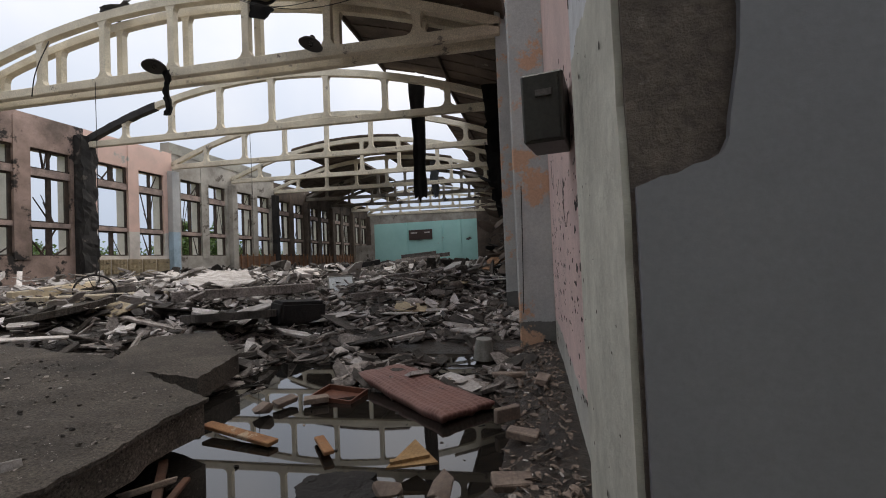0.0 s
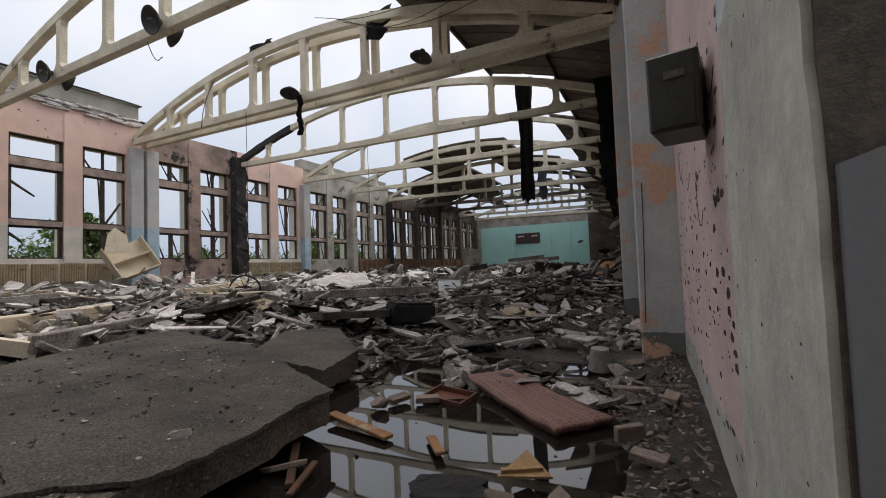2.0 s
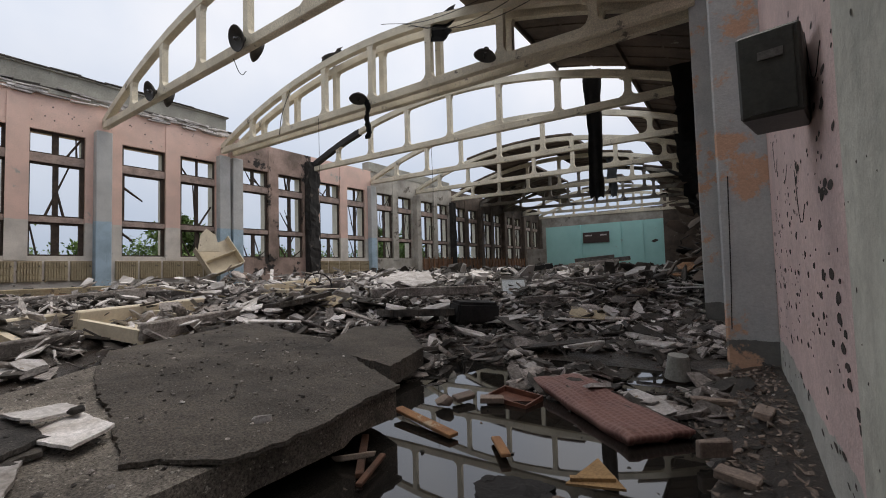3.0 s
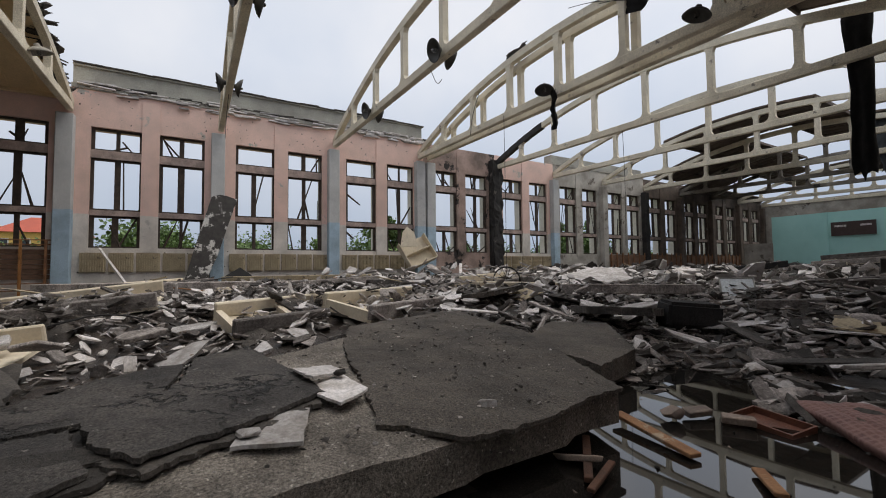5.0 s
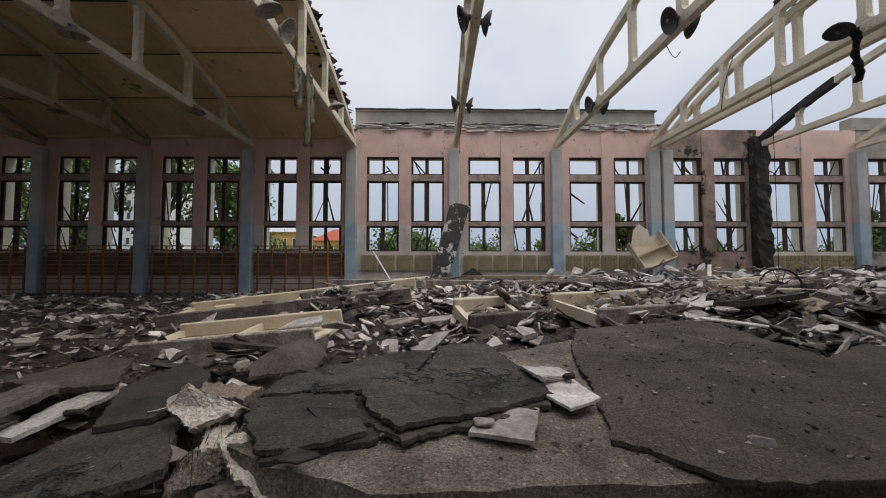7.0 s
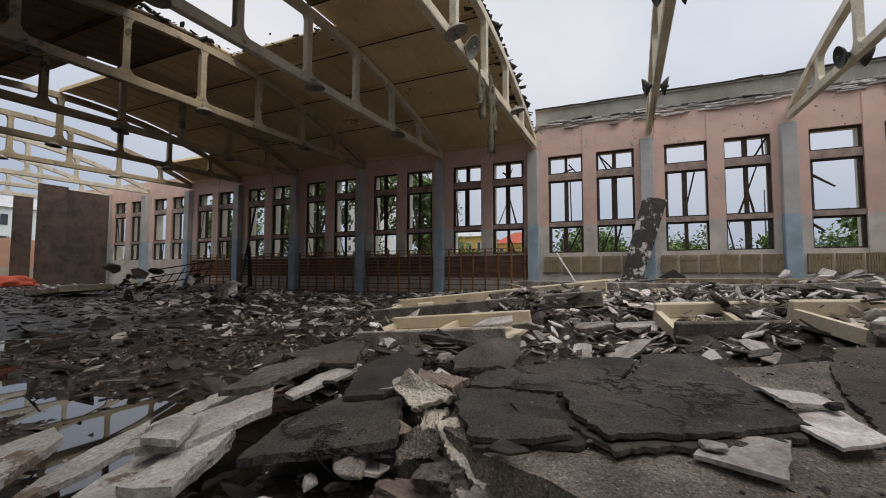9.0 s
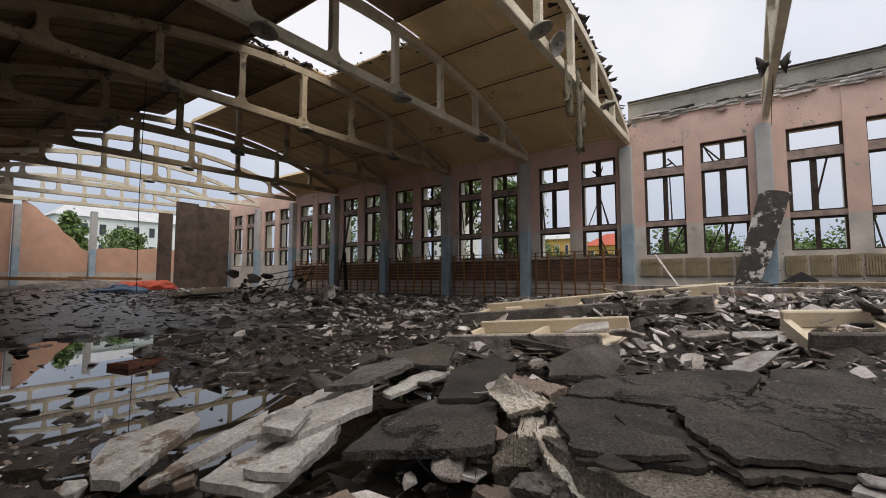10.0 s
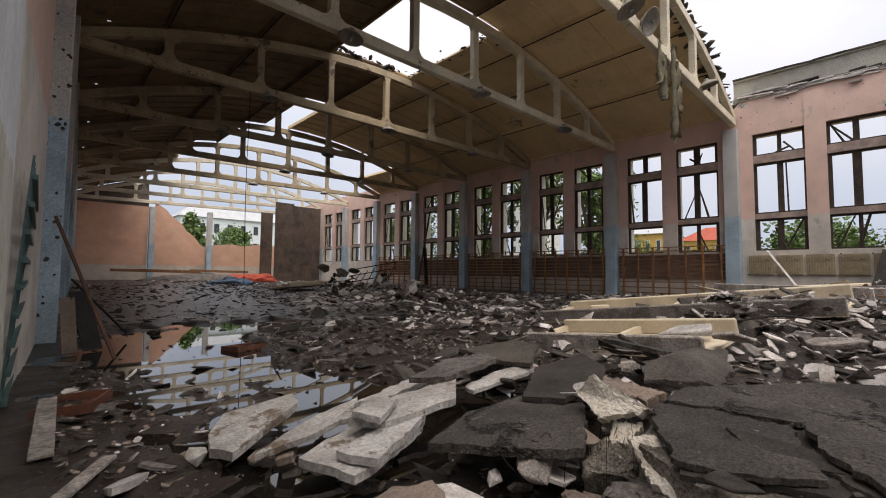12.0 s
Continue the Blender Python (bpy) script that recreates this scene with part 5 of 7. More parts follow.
plank(24.1, -5.0, 1.0, 23.9, -4.6, 0.02, 0.3, 0.02, "black", "charred board leaning on the pillar")
plank(24.25, -4.9, 0.9, 24.2, -4.4, 0.02, 0.2, 0.02, "smoke", "smoke-stained board leaning on the pillar")

bm = bmesh.new()
prism(bm, [(-0.02, 0.0), (0.42, -0.06), (0.26, 0.34)], 0, 0.02)
box(bm, 0.02, 0.36, 0.02, 0.06, 0.02, 0.05)
ob = tagged(part("plywood_corner", bm, mat("yellow_plywood", (0.34, 0.21, 0.095), (0.24, 0.15, 0.07), scale=6, fine=50, bump=0.2)), "yellow triangular piece of plywood with a batten", "board")
ob.matrix_world = pose(24.05, 7.74, 0.07, 8, -5, 20) @ Matrix.Diagonal((0.82, 0.82, 0.82, 1))


def tray(m, label, material):
    e = tagged(empty("drawer", m), label, "drawer")
    bm = bmesh.new()
    box(bm, -0.3, 0.3, -0.2, 0.2, 0, 0.015)
    part("bottom", bm, material, e)
    for x0, x1, y0, y1 in ((-0.3, 0.3, -0.22, -0.2), (-0.3, 0.3, 0.2, 0.22), (-0.32, -0.3, -0.22, 0.22), (0.3, 0.32, -0.22, 0.22)):
        bm = bmesh.new()
        box(bm, x0, x1, y0, y1, 0, 0.09)
        part("side", bm, material, e)


redwood = mat("wet_red_brown_wood", (0.16, 0.06, 0.035), (0.09, 0.035, 0.022), rough=0.5, scale=6, fine=50)
tray(pose(22.9, 9.35, -0.01, 4, 3, -8) @ Matrix.Diagonal((0.8, 0.8, 0.8, 1)), "wet red-brown wooden drawer lying in the puddle", redwood)
tray(pose(24.3, -0.85, 0.02, 3, -2, 70), "wet red-brown wooden drawer on the flooded floor", redwood)
tray(pose(21.9, -3.2, -0.02, 3, -2, 20), "wet red-brown wooden drawer in the puddle", redwood)


def brick(x, y, z, rx, rz, label):
    bm = bmesh.new()
    box(bm, -0.125, 0.125, -0.06, 0.06, -0.0325, 0.0325)
    for v in bm.verts:
        v.co += Vector((rng.uniform(-1, 1), rng.uniform(-1, 1), rng.uniform(-1, 1))) * 0.008
    bmesh.ops.bevel(bm, geom=bm.edges[:], offset=0.008, segments=1, affect="EDGES")
    ob = tagged(part("brick", bm, "brick"), label, "brick", "loose bricks")
    ob.matrix_world = pose(x, y, z, rx, 0, rz)


for x, y, z, rx, rz in ((24.8, 8.72, 0.12, 88, 40), (25.04, 10.62, 0.12, 4, 10), (24.95, 8.3, 0.12, 6, -20), (24.75, 11.3, 0.1, 20, 50), (25.12, 9.3, 0.26, 12, 80), (22.75, 9.1, 0.06, 5, 30),
                        (23.3, 1.75, 0.1, 10, 60), (24.9, 7.6, 0.12, 15, 15), (22.45, 9.0, 0.06, 5, 70)):
    brick(x, y, z, rx, rz, "whole brick lying in the mud")

# boards and laths thrown about in the rubble
rl = random.Random(61)
for i in range(130):
    if i % 3:
        x, y = rl.uniform(4, 23.5), rl.uniform(10.5, 34)
    else:
        x, y = rl.uniform(5, 18.5), rl.uniform(-1, 11)
    if not lies_in_hall(x, y) or on_slab(x, y, 0.08) or (x > 12 and y < 6) or (x > 18.5 and y < 17) or near(x, y, 15.0, 16.6, 2.4, 3.0) > 0.35:
        continue
    a, ln = rl.uniform(0, 6.28), rl.uniform(0.7, 2.6)
    z = lie(x, y) + rl.uniform(0.08, 0.22)
    mt, word = rl.choice((("white", "pale"), ("white", "pale"), ("cream", "cream painted"), ("concrete", "grey weathered"), ("black", "charred"), ("wood", "orange-brown")))
    plank(x, y, z, x + ln * math.cos(a), y + ln * math.sin(a), z + rl.gauss(0.0, 0.16) * ln, rl.uniform(0.06, 0.28), rl.uniform(0.02, 0.05), mt, word + " board lying askew in the rubble")
for i in range(46):
    x, y = rl.uniform(5, 23), rl.uniform(11, 36)
    if not lies_in_hall(x, y) or on_slab(x, y, 0.08):
        continue
    w, d = rl.uniform(0.5, 1.3), rl.uniform(0.4, 0.9)
    bm = bmesh.new()
    prism(bm, jag([(-w / 2, -d / 2), (w / 2, -d / 2), (w / 2, d / 2), (-w / 2, d / 2)], 0.15, 0.02, rl), -0.012, 0.012)
    mt, word = rl.choice((("white", "pale plasterboard"), ("white", "pale plasterboard"), ("cream", "cream painted"), ("felt", "black felt")))
    ob = tagged(part("broken_sheet", bm, mt), word + " sheet fragment lying on the rubble", "sheet", "broken sheets")
    ob.matrix_world = pose(x, y, lie(x, y) + 0.16, rl.gauss(0, 14), rl.gauss(0, 14), rl.uniform(0, 360))

# charred block, white door panel, wheel
bm = bmesh.new()
box(bm, -0.55, 0.55, -0.25, 0.25, 0, 0.5)
bmesh.ops.bevel(bm, geom=bm.edges[:], offset=0.06, segments=2, affect="EDGES")
for v in bm.verts:
    v.co += Vector(noise.noise_vector(v.co * 4)) * 0.05
ob = tagged(part("burnt_seat", bm, "black"), "charred black upholstered seat sunk in rubble", "seat")
ob.matrix_world = pose(20.1, 13.1, 0.25, 5, 4, 65)
e = tagged(empty("cabinet_door", pose(19.2, 17.1, 0.7, 38, 0, 30)), "white framed cabinet door lying askew on rubble", "door")
bm = bmesh.new()
box(bm, -0.38, 0.38, -0.6, 0.6, -0.01, 0.01)
part("panel", bm, mat("cool_white_panel", (0.62, 0.66, 0.68), (0.5, 0.54, 0.56), scale=2, fine=30, bump=0.1), e)
bm = bmesh.new()
for x0, x1, y0, y1 in ((-0.4, -0.36, -0.62, 0.62), (0.36, 0.4, -0.62, 0.62), (-0.36, 0.36, -0.62, -0.58), (-0.36, 0.36, 0.58, 0.62)):
    box(bm, x0, x1, y0, y1, -0.02, 0.025)
part("frame", bm, "steel", e)

e = tagged(empty("wheel", pose(14.2, 13.5, 1.05, 78, 0, 60)), "bent black spoked wheel standing in rubble", "wheel")
bm = bmesh.new()
for i in range(28):
    a, b = 6.2832 * i / 28, 6.2832 * (i + 1) / 28
    tube(bm, (0.42 * math.cos(a), 0.42 * math.sin(a), 0), (0.42 * math.cos(b), 0.42 * math.sin(b), 0), 0.025, 6)
part("rim", bm, "black", e)
for i in range(10):
    a = 6.2832 * i / 10
    bm = bmesh.new()
    tube(bm, (0, 0, 0.03), (0.42 * math.cos(a), 0.42 * math.sin(a), 0), 0.009, 4)
    part("spoke", bm, "black", e)

# ---------------------------------------------------------------- along the west wall
for k, parts in ((0, 5), (1, 6), (2, 5), (4, 5)):
    for i in range(parts):
        y0 = 6 * k + 0.45 + i * 5.2 / parts
        w = 5.2 / parts - 0.1
        e = tagged(empty("convector", pose(0.152, y0, 1.42)), "yellowed ribbed heating convector under a window", "radiator", "window radiators")
        bm = bmesh.new()
        box(bm, 0.0, 0.08, 0, w, 0, 0.9)
        part("casing", bm, "cream", e)
        for r in range(3):
            bm = bmesh.new()
            for q in range(int(w / 0.09)):
                box(bm, 0.08, 0.14, q * 0.09 + 0.02, q * 0.09 + 0.065, 0.03 + r * 0.3, 0.26 + r * 0.3)
            part("grille", bm, "cream", e)

M["bars"] = mat("brown_wall_bar_wood", (0.32, 0.15, 0.07), (0.17, 0.08, 0.04), scale=4, fine=40)
M["bars_orange"] = mat("orange_wall_bar_wood", (0.42, 0.19, 0.06), (0.3, 0.13, 0.04), scale=4, fine=40)
M["boards"] = mat("brown_plank_dado", (0.24, 0.14, 0.09), (0.15, 0.085, 0.055), scale=2, fine=30)
for k in range(-5, 0):
    e = tagged(empty("wall_bars", pose(0.42, 6 * k, 0)), "brown wooden gym wall bars below the windows", "wall bars", "gym wall bars")
    for i in range(7):
        bm = bmesh.new()
        y = 0.55 + i * 0.8
        box(bm, 0.02, 0.1, y, y + 0.09, 0.05, 2.85)
        part("upright", bm, "bars_orange" if rng.random() < 0.35 else "bars", e)
    for z in (0.35, 0.65, 0.95, 2.62, 2.82):
        bm = bmesh.new()
        box(bm, -0.03, 0.02, 0.35, 5.55, z, z + 0.05)
        part("rail", bm, "bars", e)
    for i in range(6):
        bm = bmesh.new()
        box(bm, -0.26, -0.2, 0.25, 5.65, 1.15 + i * 0.22, 1.34 + i * 0.22)
        part("backing_board", bm, "boards", e)
for k in range(6, 10):
    e = tagged(empty("wall_bars", pose(0.42, 6 * k, 0)), "rusty brown gym wall bars by the smoked wall", "wall bars", "gym wall bars")
    for i in range(7):
        bm = bmesh.new()
        box(bm, 0.02, 0.1, 0.55 + i * 0.8, 0.64 + i * 0.8, 0.05, 2.7)
        part("upright", bm, "bars", e)
    bm = bmesh.new()
    box(bm, -0.05, 0.0, 0.3, 5.6, 0.3, 2.5)
    part("backing_board", bm, "boards", e)

# leaning slab, tilted cream cabinet, stick
bm = bmesh.new()
prism(bm, [(4.35, 0.0), (5.15, 0.0), (5.9, 1.9), (6.75, 4.75), (6.3, 4.9), (5.95, 4.95), (5.6, 4.8), (4.9, 2.2)], 0, 0.12)
bmesh.ops.transform(bm, matrix=Matrix(((0, -0.22, 1, 1.75), (1, 0, 0, 0), (0, 1, 0, 0.35), (0, 0, 0, 1))), verts=bm.verts[:])
bmesh.ops.recalc_face_normals(bm, faces=bm.faces[:])
M["peeled"] = mat("peeling_dark_felt_on_white", (0.06, 0.055, 0.05), (0.035, 0.03, 0.03), scale=2.5, fine=30, spot=(0.55, 0.53, 0.5), spot_scale=1.4, spot_at=0.55)
tagged(part("leaning_slab", bm, "peeled"), "long slab with peeling black felt leaning against a pillar", "slab")
e = tagged(empty("overturned_cabinet", pose(1.9, 17.0, 1.7, 0, 0, -10) @ pose(0, 0, 0, 24, -22, 0)), "cream cabinet tipped on its corner against the pillar", "cabinet")
for nm, b in (("back", (-0.05, 0.0, -0.9, 0.9, 0.0, 1.7)), ("side", (0.0, 0.5, -0.95, -0.9, 0.0, 1.7)), ("side", (0.0, 0.5, 0.9, 0.95, 0.0, 1.7)), ("shelf", (0.0, 0.45, -0.9, 0.9, 0.8, 0.84)), ("base", (0.0, 0.5, -0.9, 0.9, -0.05, 0.0))):
    bm = bmesh.new()
    box(bm, *b)
    part(nm, bm, "cream_pale", e)
bm = bmesh.new()
prism(bm, [(-0.6, 0), (0.5, 0), (0.35, 0.9), (-0.1, 1.25), (-0.4, 0.9)], 0, 0.06)
ob = tagged(part("broken_board", bm, "cream_pale"), "pointed broken cream board standing in rubble", "board")
ob.matrix_world = pose(2.1, 16.0, 2.75, 80, 0, 85)
plank(0.6, 1.2, 2.5, 1.6, 2.3, 0.9, 0.12, 0.05, "white", "pale stick leaning below the window")
bm = bmesh.new()
prism(bm, [(-0.7, 0), (0.8, 0), (0.6, 0.55), (0.1, 0.95), (-0.5, 0.5)], -0.03, 0.03)
ob = tagged(part("felt_sheet", bm, "black"), "crumpled black sheet standing in rubble", "sheet")
ob.matrix_world = pose(3.0, 6.6, 0.75, 60, 0, 80)

# broken cornice ledge along the top of the open wall
bm = bmesh.new()
rc = random.Random(8)
for i in range(90):
    y = rc.uniform(0.2, 17.5)
    box(bm, -0.15, 0.25 + rc.uniform(0, 0.12), 0, rc.uniform(0.3, 1.4), 0, rc.uniform(0.03, 0.09), pose(0, y, rc.uniform(9.62, 10.12), rc.gauss(0, 3), rc.gauss(0, 5), 0))
tagged(part("trim_cornice", bm, "white"), "crumbling cornice with layers of broken edge", "cornice", kind="structure")
bm = bmesh.new()
for i in range(60):
    y = rc.uniform(0.2, 17.5)
    box(bm, -0.2, 0.22, 0, rc.uniform(0.4, 1.6), 0, 0.05, pose(0, y, rc.uniform(9.9, 10.12), rc.gauss(0, 3), rc.gauss(0, 4), 0))
for y in range(0, 18):
    box(bm, -0.6, 0.12, 0, 1.1, 0, 0.05, pose(0, y, 11.03 + rc.uniform(-0.02, 0.03), rc.gauss(0, 1.5), 0, 0))
tagged(part("trim_coping_felt", bm, "felt"), "black felt strips curling on the parapet", "coping", kind="structure")

# ---------------------------------------------------------------- lamps on the trusses
M["lamp_shell"] = mat("dusty_lamp_shell", (0.33, 0.31, 0.27), (0.22, 0.2, 0.17), rough=0.6, scale=6, fine=40, bump=0.1)
M["lamp_dark"] = mat("sooty_lamp_shell", (0.05, 0.048, 0.045), (0.03, 0.028, 0.026), rough=0.6, scale=6, fine=40, bump=0.1)
glass = bpy.data.materials.new("lamp_glass")
glass.use_nodes = True
glass.node_tree.nodes["Principled BSDF"].inputs["Transmission Weight"].default_value = 1.0
glass.node_tree.nodes["Principled BSDF"].inputs["Roughness"].default_value = 0.05
M["glass"] = glass


def lamp(m, chord, shell, label):
    e = tagged(empty("truss_lamp", m), label, "lamp", "lamps on the trusses")
    bm = bmesh.new()
    prof = [(0.06, 0.16), (0.16, 0.13), (0.3, 0.04), (0.38, -0.06), (0.36, -0.06), (0.28, 0.02), (0.15, 0.1), (0.05, 0.13)]
    rings = []
    for r, z in prof:
        rings.append([bm.verts.new((r * math.cos(6.2832 * i / 20), r * math.sin(6.2832 * i / 20), z)) for i in range(20)])
    for a, b in zip(rings, rings[1:]):
        for i in range(20):
            bm.faces.new((a[i], a[(i + 1) % 20], b[(i + 1) % 20], b[i]))
    bmesh.ops.recalc_face_normals(bm, faces=bm.faces[:])
    part("reflector", bm, shell, e, smooth=True)
    bm = bmesh.new()
    bmesh.ops.create_cone(bm, cap_ends=True, segments=12, radius1=0.1, radius2=0.08, depth=0.1, matrix=pose(0, 0, 0.19))
    part("socket", bm, shell, e)
    bm = bmesh.new()
    bmesh.ops.create_uvsphere(bm, u_segments=10, v_segments=8, radius=0.075, matrix=pose(0, 0, -0.02) @ Matrix.Diagonal((1, 1, 1.5, 1)))
    part("bulb", bm, "glass", e, smooth=True)
    bm = bmesh.new()
    tube(bm, (0, 0, 0.2), m.inverted() @ Vector(chord), 0.025, 6)
    part("bracket", bm, "steel", e)


PAIR = ((6.35, 0.36, 78), (6.5, -0.36, -78), (12.75, 0.36, 76), (12.95, -0.36, -72))
UNDER = ((6.4, 0.3, 0), (12.6, 0.3, 0), (18.4, 0.3, 0))
for y, spots, shell in ((12, PAIR, "lamp_dark"), (6, PAIR, "lamp_dark"), (17.3, ((12.5, -0.3, -12), (18.5, -0.3, -10)), "lamp_dark"),
                        (0, ((13.6, 0.36, 20), (12.3, 0.38, 62), (6.2, 0.36, 14)), "lamp_shell"), (-6, UNDER, "lamp_shell"), (-12, UNDER, "lamp_shell"),
                        (-18, UNDER, "lamp_shell"), (-24, UNDER[:2], "lamp_shell"), (-30, UNDER[:2], "lamp_shell")):
    for x, dy, turn in spots:
        drop = 0.32 if abs(dy) == 0.3 and y < 0 else 0.15 if x == 13.6 else 0.0
        lamp(pose(x, y + dy, 8.72 + sag(x) - drop, turn, rng.uniform(-12, 12), 0), (x, 17.6 if y == 17.3 else y + math.copysign(0.12, dy), 8.7 + sag(x)), shell, "round reflector lamp, sooty and crooked on the truss" if shell == "lamp_dark" else "round dusty reflector lamp under the truss")

# torn roof edge over the first truss
re_ = random.Random(41)
edge = []
for i in range(420):
    x = re_.uniform(0.5, 24)
    if 12.2 < x < 18:
        continue
    s = 0.22 + 0.65 * re_.random() ** 1.6
    edge.append((re_.choice(kinds), pose(x, re_.uniform(-0.4, 0.08), arch(x, 24.7) + sag(x) + re_.uniform(0.2, 0.36), re_.gauss(0, 14), -math.degrees(math.atan2(arch(x + 0.1, 24.7) - arch(x - 0.1, 24.7), 0.2)) + re_.gauss(0, 9), re_.uniform(0, 360)) @ Matrix.Diagonal((s, s, s, 1))))
hole_x1, hole_xs = panel_edges(-2)
for i in range(150):
    u = re_.random()
    if u < 0.45:
        x, y = hole_xs[7] + re_.gauss(-0.1, 0.18), re_.uniform(-11.9, -6.1)
    elif u < 0.7:
        x, y = hole_xs[10] + re_.gauss(0.15, 0.12), re_.uniform(-11.9, -6.1)
    else:
        x, y = re_.uniform(hole_xs[7], hole_xs[10]), -12.0 + re_.gauss(0.05, 0.1)
    s = 0.12 + 0.6 * re_.random() ** 2
    edge.append((re_.choice(kinds), pose(x, y, arch(x, hole_x1) + sag(x) + re_.uniform(0.22, 0.38), re_.gauss(0, 14), re_.gauss(0, 14), re_.uniform(0, 360)) @ Matrix.Diagonal((s, s, s, 1))))
joined("torn_roof_edge", edge, "felt", "torn felt and slab bits along the broken roof edge", "roof edge")

# ---------------------------------------------------------------- hanging cloth, felt and cables


def hanging(name, x, y, z, length, width, material, label, category, seed):
    r = random.Random(seed)
    bm = bmesh.new()
    n, w = 14, 5
    rows = []
    for i in range(n + 1):
        u = i / n
        wd = width * (1 - 0.35 * u + 0.25 * noise.noise((u * 5, seed, 0)))
        rows.append([bm.verts.new((x + (j / w - 0.5) * wd + 0.12 * noise.noise((u * 3, seed, 2)), y + 0.1 * math.sin(j * 1.9 + seed) * (0.4 + u) + 0.05 * r.uniform(-1, 1),
                                   z - length * u * (1 + 0.1 * noise.noise((j * 1.3, seed, 5)) * u))) for j in range(w + 1)])
    for a, b in zip(rows, rows[1:]):
        for j in range(w):
            bm.faces.new((a[j], a[j + 1], b[j + 1], b[j]))
    bmesh.ops.solidify(bm, geom=bm.faces[:], thickness=0.02)
    return tagged(part(name, bm, material, smooth=True), label, category)


M["rag"] = mat("dirty_olive_rag", (0.36, 0.33, 0.24), (0.25, 0.22, 0.16), scale=4, fine=40)
hanging("rag", 10.4, 0.15, 8.5, 1.5, 0.35, "rag", "dirty olive rag hanging from the truss", "rag", 1)
hanging("rag", 9.55, 0.18, 9.1, 3.2, 0.22, "rag", "long dirty rag hanging from the truss", "rag", 2)
hanging("rag", 9.0, 0.15, 8.75, 1.8, 0.4, "rag", "dirty olive rag hanging from the truss", "rag", 3)
hanging("rag", 10.8, 0.14, 8.8, 1.4, 0.25, "rag", "torn rag hanging from the truss", "rag", 4)
hanging("roof_felt_strip", 20.0, 24.2, 10.3, 5.9, 0.75, "black", "long charred strip hanging from the roof", "felt strip", 5)
M["slate"] = mat("slate_grey_sheet", (0.11, 0.12, 0.13), (0.06, 0.066, 0.075), scale=2, fine=30)
hanging("roof_felt_strip", 16.6, 42.2, 10.6, 3.4, 0.9, "slate", "grey metal strip hanging from the roof", "felt strip", 6)
hanging("roof_felt_strip", 12.7, 17.3, 8.6, 1.6, 0.35, "black", "charred strip hanging from the truss", "felt strip", 7)
hanging("roof_felt_strip", 16.2, 17.7, 11.2, 1.1, 1.6, "black", "charred rag of felt under the roof edge", "felt strip", 8)
hanging("roof_felt_strip", 9.6, 18.1, 12.0, 0.7, 1.6, "felt", "torn felt caught on the truss", "felt strip", 9)
hanging("roof_felt_strip", 24.0, 23.0, 9.0, 3.0, 1.6, "black", "charred sheet hanging along the wall", "felt strip", 10)
hanging("roof_felt_strip", 23.5, 30.0, 8.5, 3.6, 2.0, "black", "charred sheet hanging along the wall", "felt strip", 11)


def cable(points, r, material, label):
    cu = bpy.data.curves.new("cable", "CURVE")
    cu.dimensions, cu.bevel_depth, cu.bevel_resolution = "3D", r, 1
    sp = cu.splines.new("BEZIER")
    sp.bezier_points.add(len(points) - 1)
    for p, co in zip(sp.bezier_points, points):
        p.co = co
        p.handle_left_type = p.handle_right_type = "AUTO"
    cu.materials.append(M[material])
    return tagged(new("cable", cu), label, "cable", "loose cables")


for pts in (((9.3, 17.5, 8.7), (9.32, 17.5, 5.0), (9.28, 17.52, 1.0)), ((11.0, 24.0, 8.6), (11.05, 24, 5.5), (11.0, 24, 2.5)), ((12.0, 12.0, 8.5), (12.3, 12.1, 7.9), (12.8, 12, 7.8)),
            ((6.0, 6.0, 8.6), (4.5, 6.0, 7.9), (3.0, 6.05, 7.6)), ((14.5, 17.5, 11.3), (17, 17.4, 10.2), (21, 17.4, 10.6)), ((15, 17.3, 10.9), (18, 17.3, 9.9), (22, 17.3, 10.2)),
            ((13.5, 17.4, 11.6), (16, 17.3, 10.8), (20, 17.5, 10.9)), ((19.0, -12, 8.5), (19.05, -12, 4.5), (19.0, -12, 0.9)), ((12.9, -12.2, 8.5), (10, -12.2, 8.1), (7.0, -12.2, 8.5)),
            ((13.0, 13.4, 7.6), (13.1, 13, 6.5), (13.0, 13, 6.0))):
    cable(pts, 0.012, "black", "thin dark cable hanging loose from the roof")
cable(((16.95, 2.3, 0.45), (16.6, 3.2, 0.68), (16.2, 3.72, 0.75), (16.01, 4.2, 0.62), (16.12, 4.65, 0.34)), 0.016, "black", "bent steel rod arching over the rubble")
for i in range(6):
    x, y = 22.25 + rng.uniform(-0.25, 0.3), 3.25 + rng.uniform(-0.25, 0.25)
    cable(((x, y, 0.15), (x + rng.uniform(-0.1, 0.1), y + rng.uniform(-0.1, 0.1), 0.34), (x + rng.uniform(-0.2, 0.2), y + rng.uniform(-0.2, 0.2), rng.uniform(0.25, 0.42))), 0.003, "black", "rusty wire sticking out of torn concrete")

# torn plaster and fibre at the slab's end


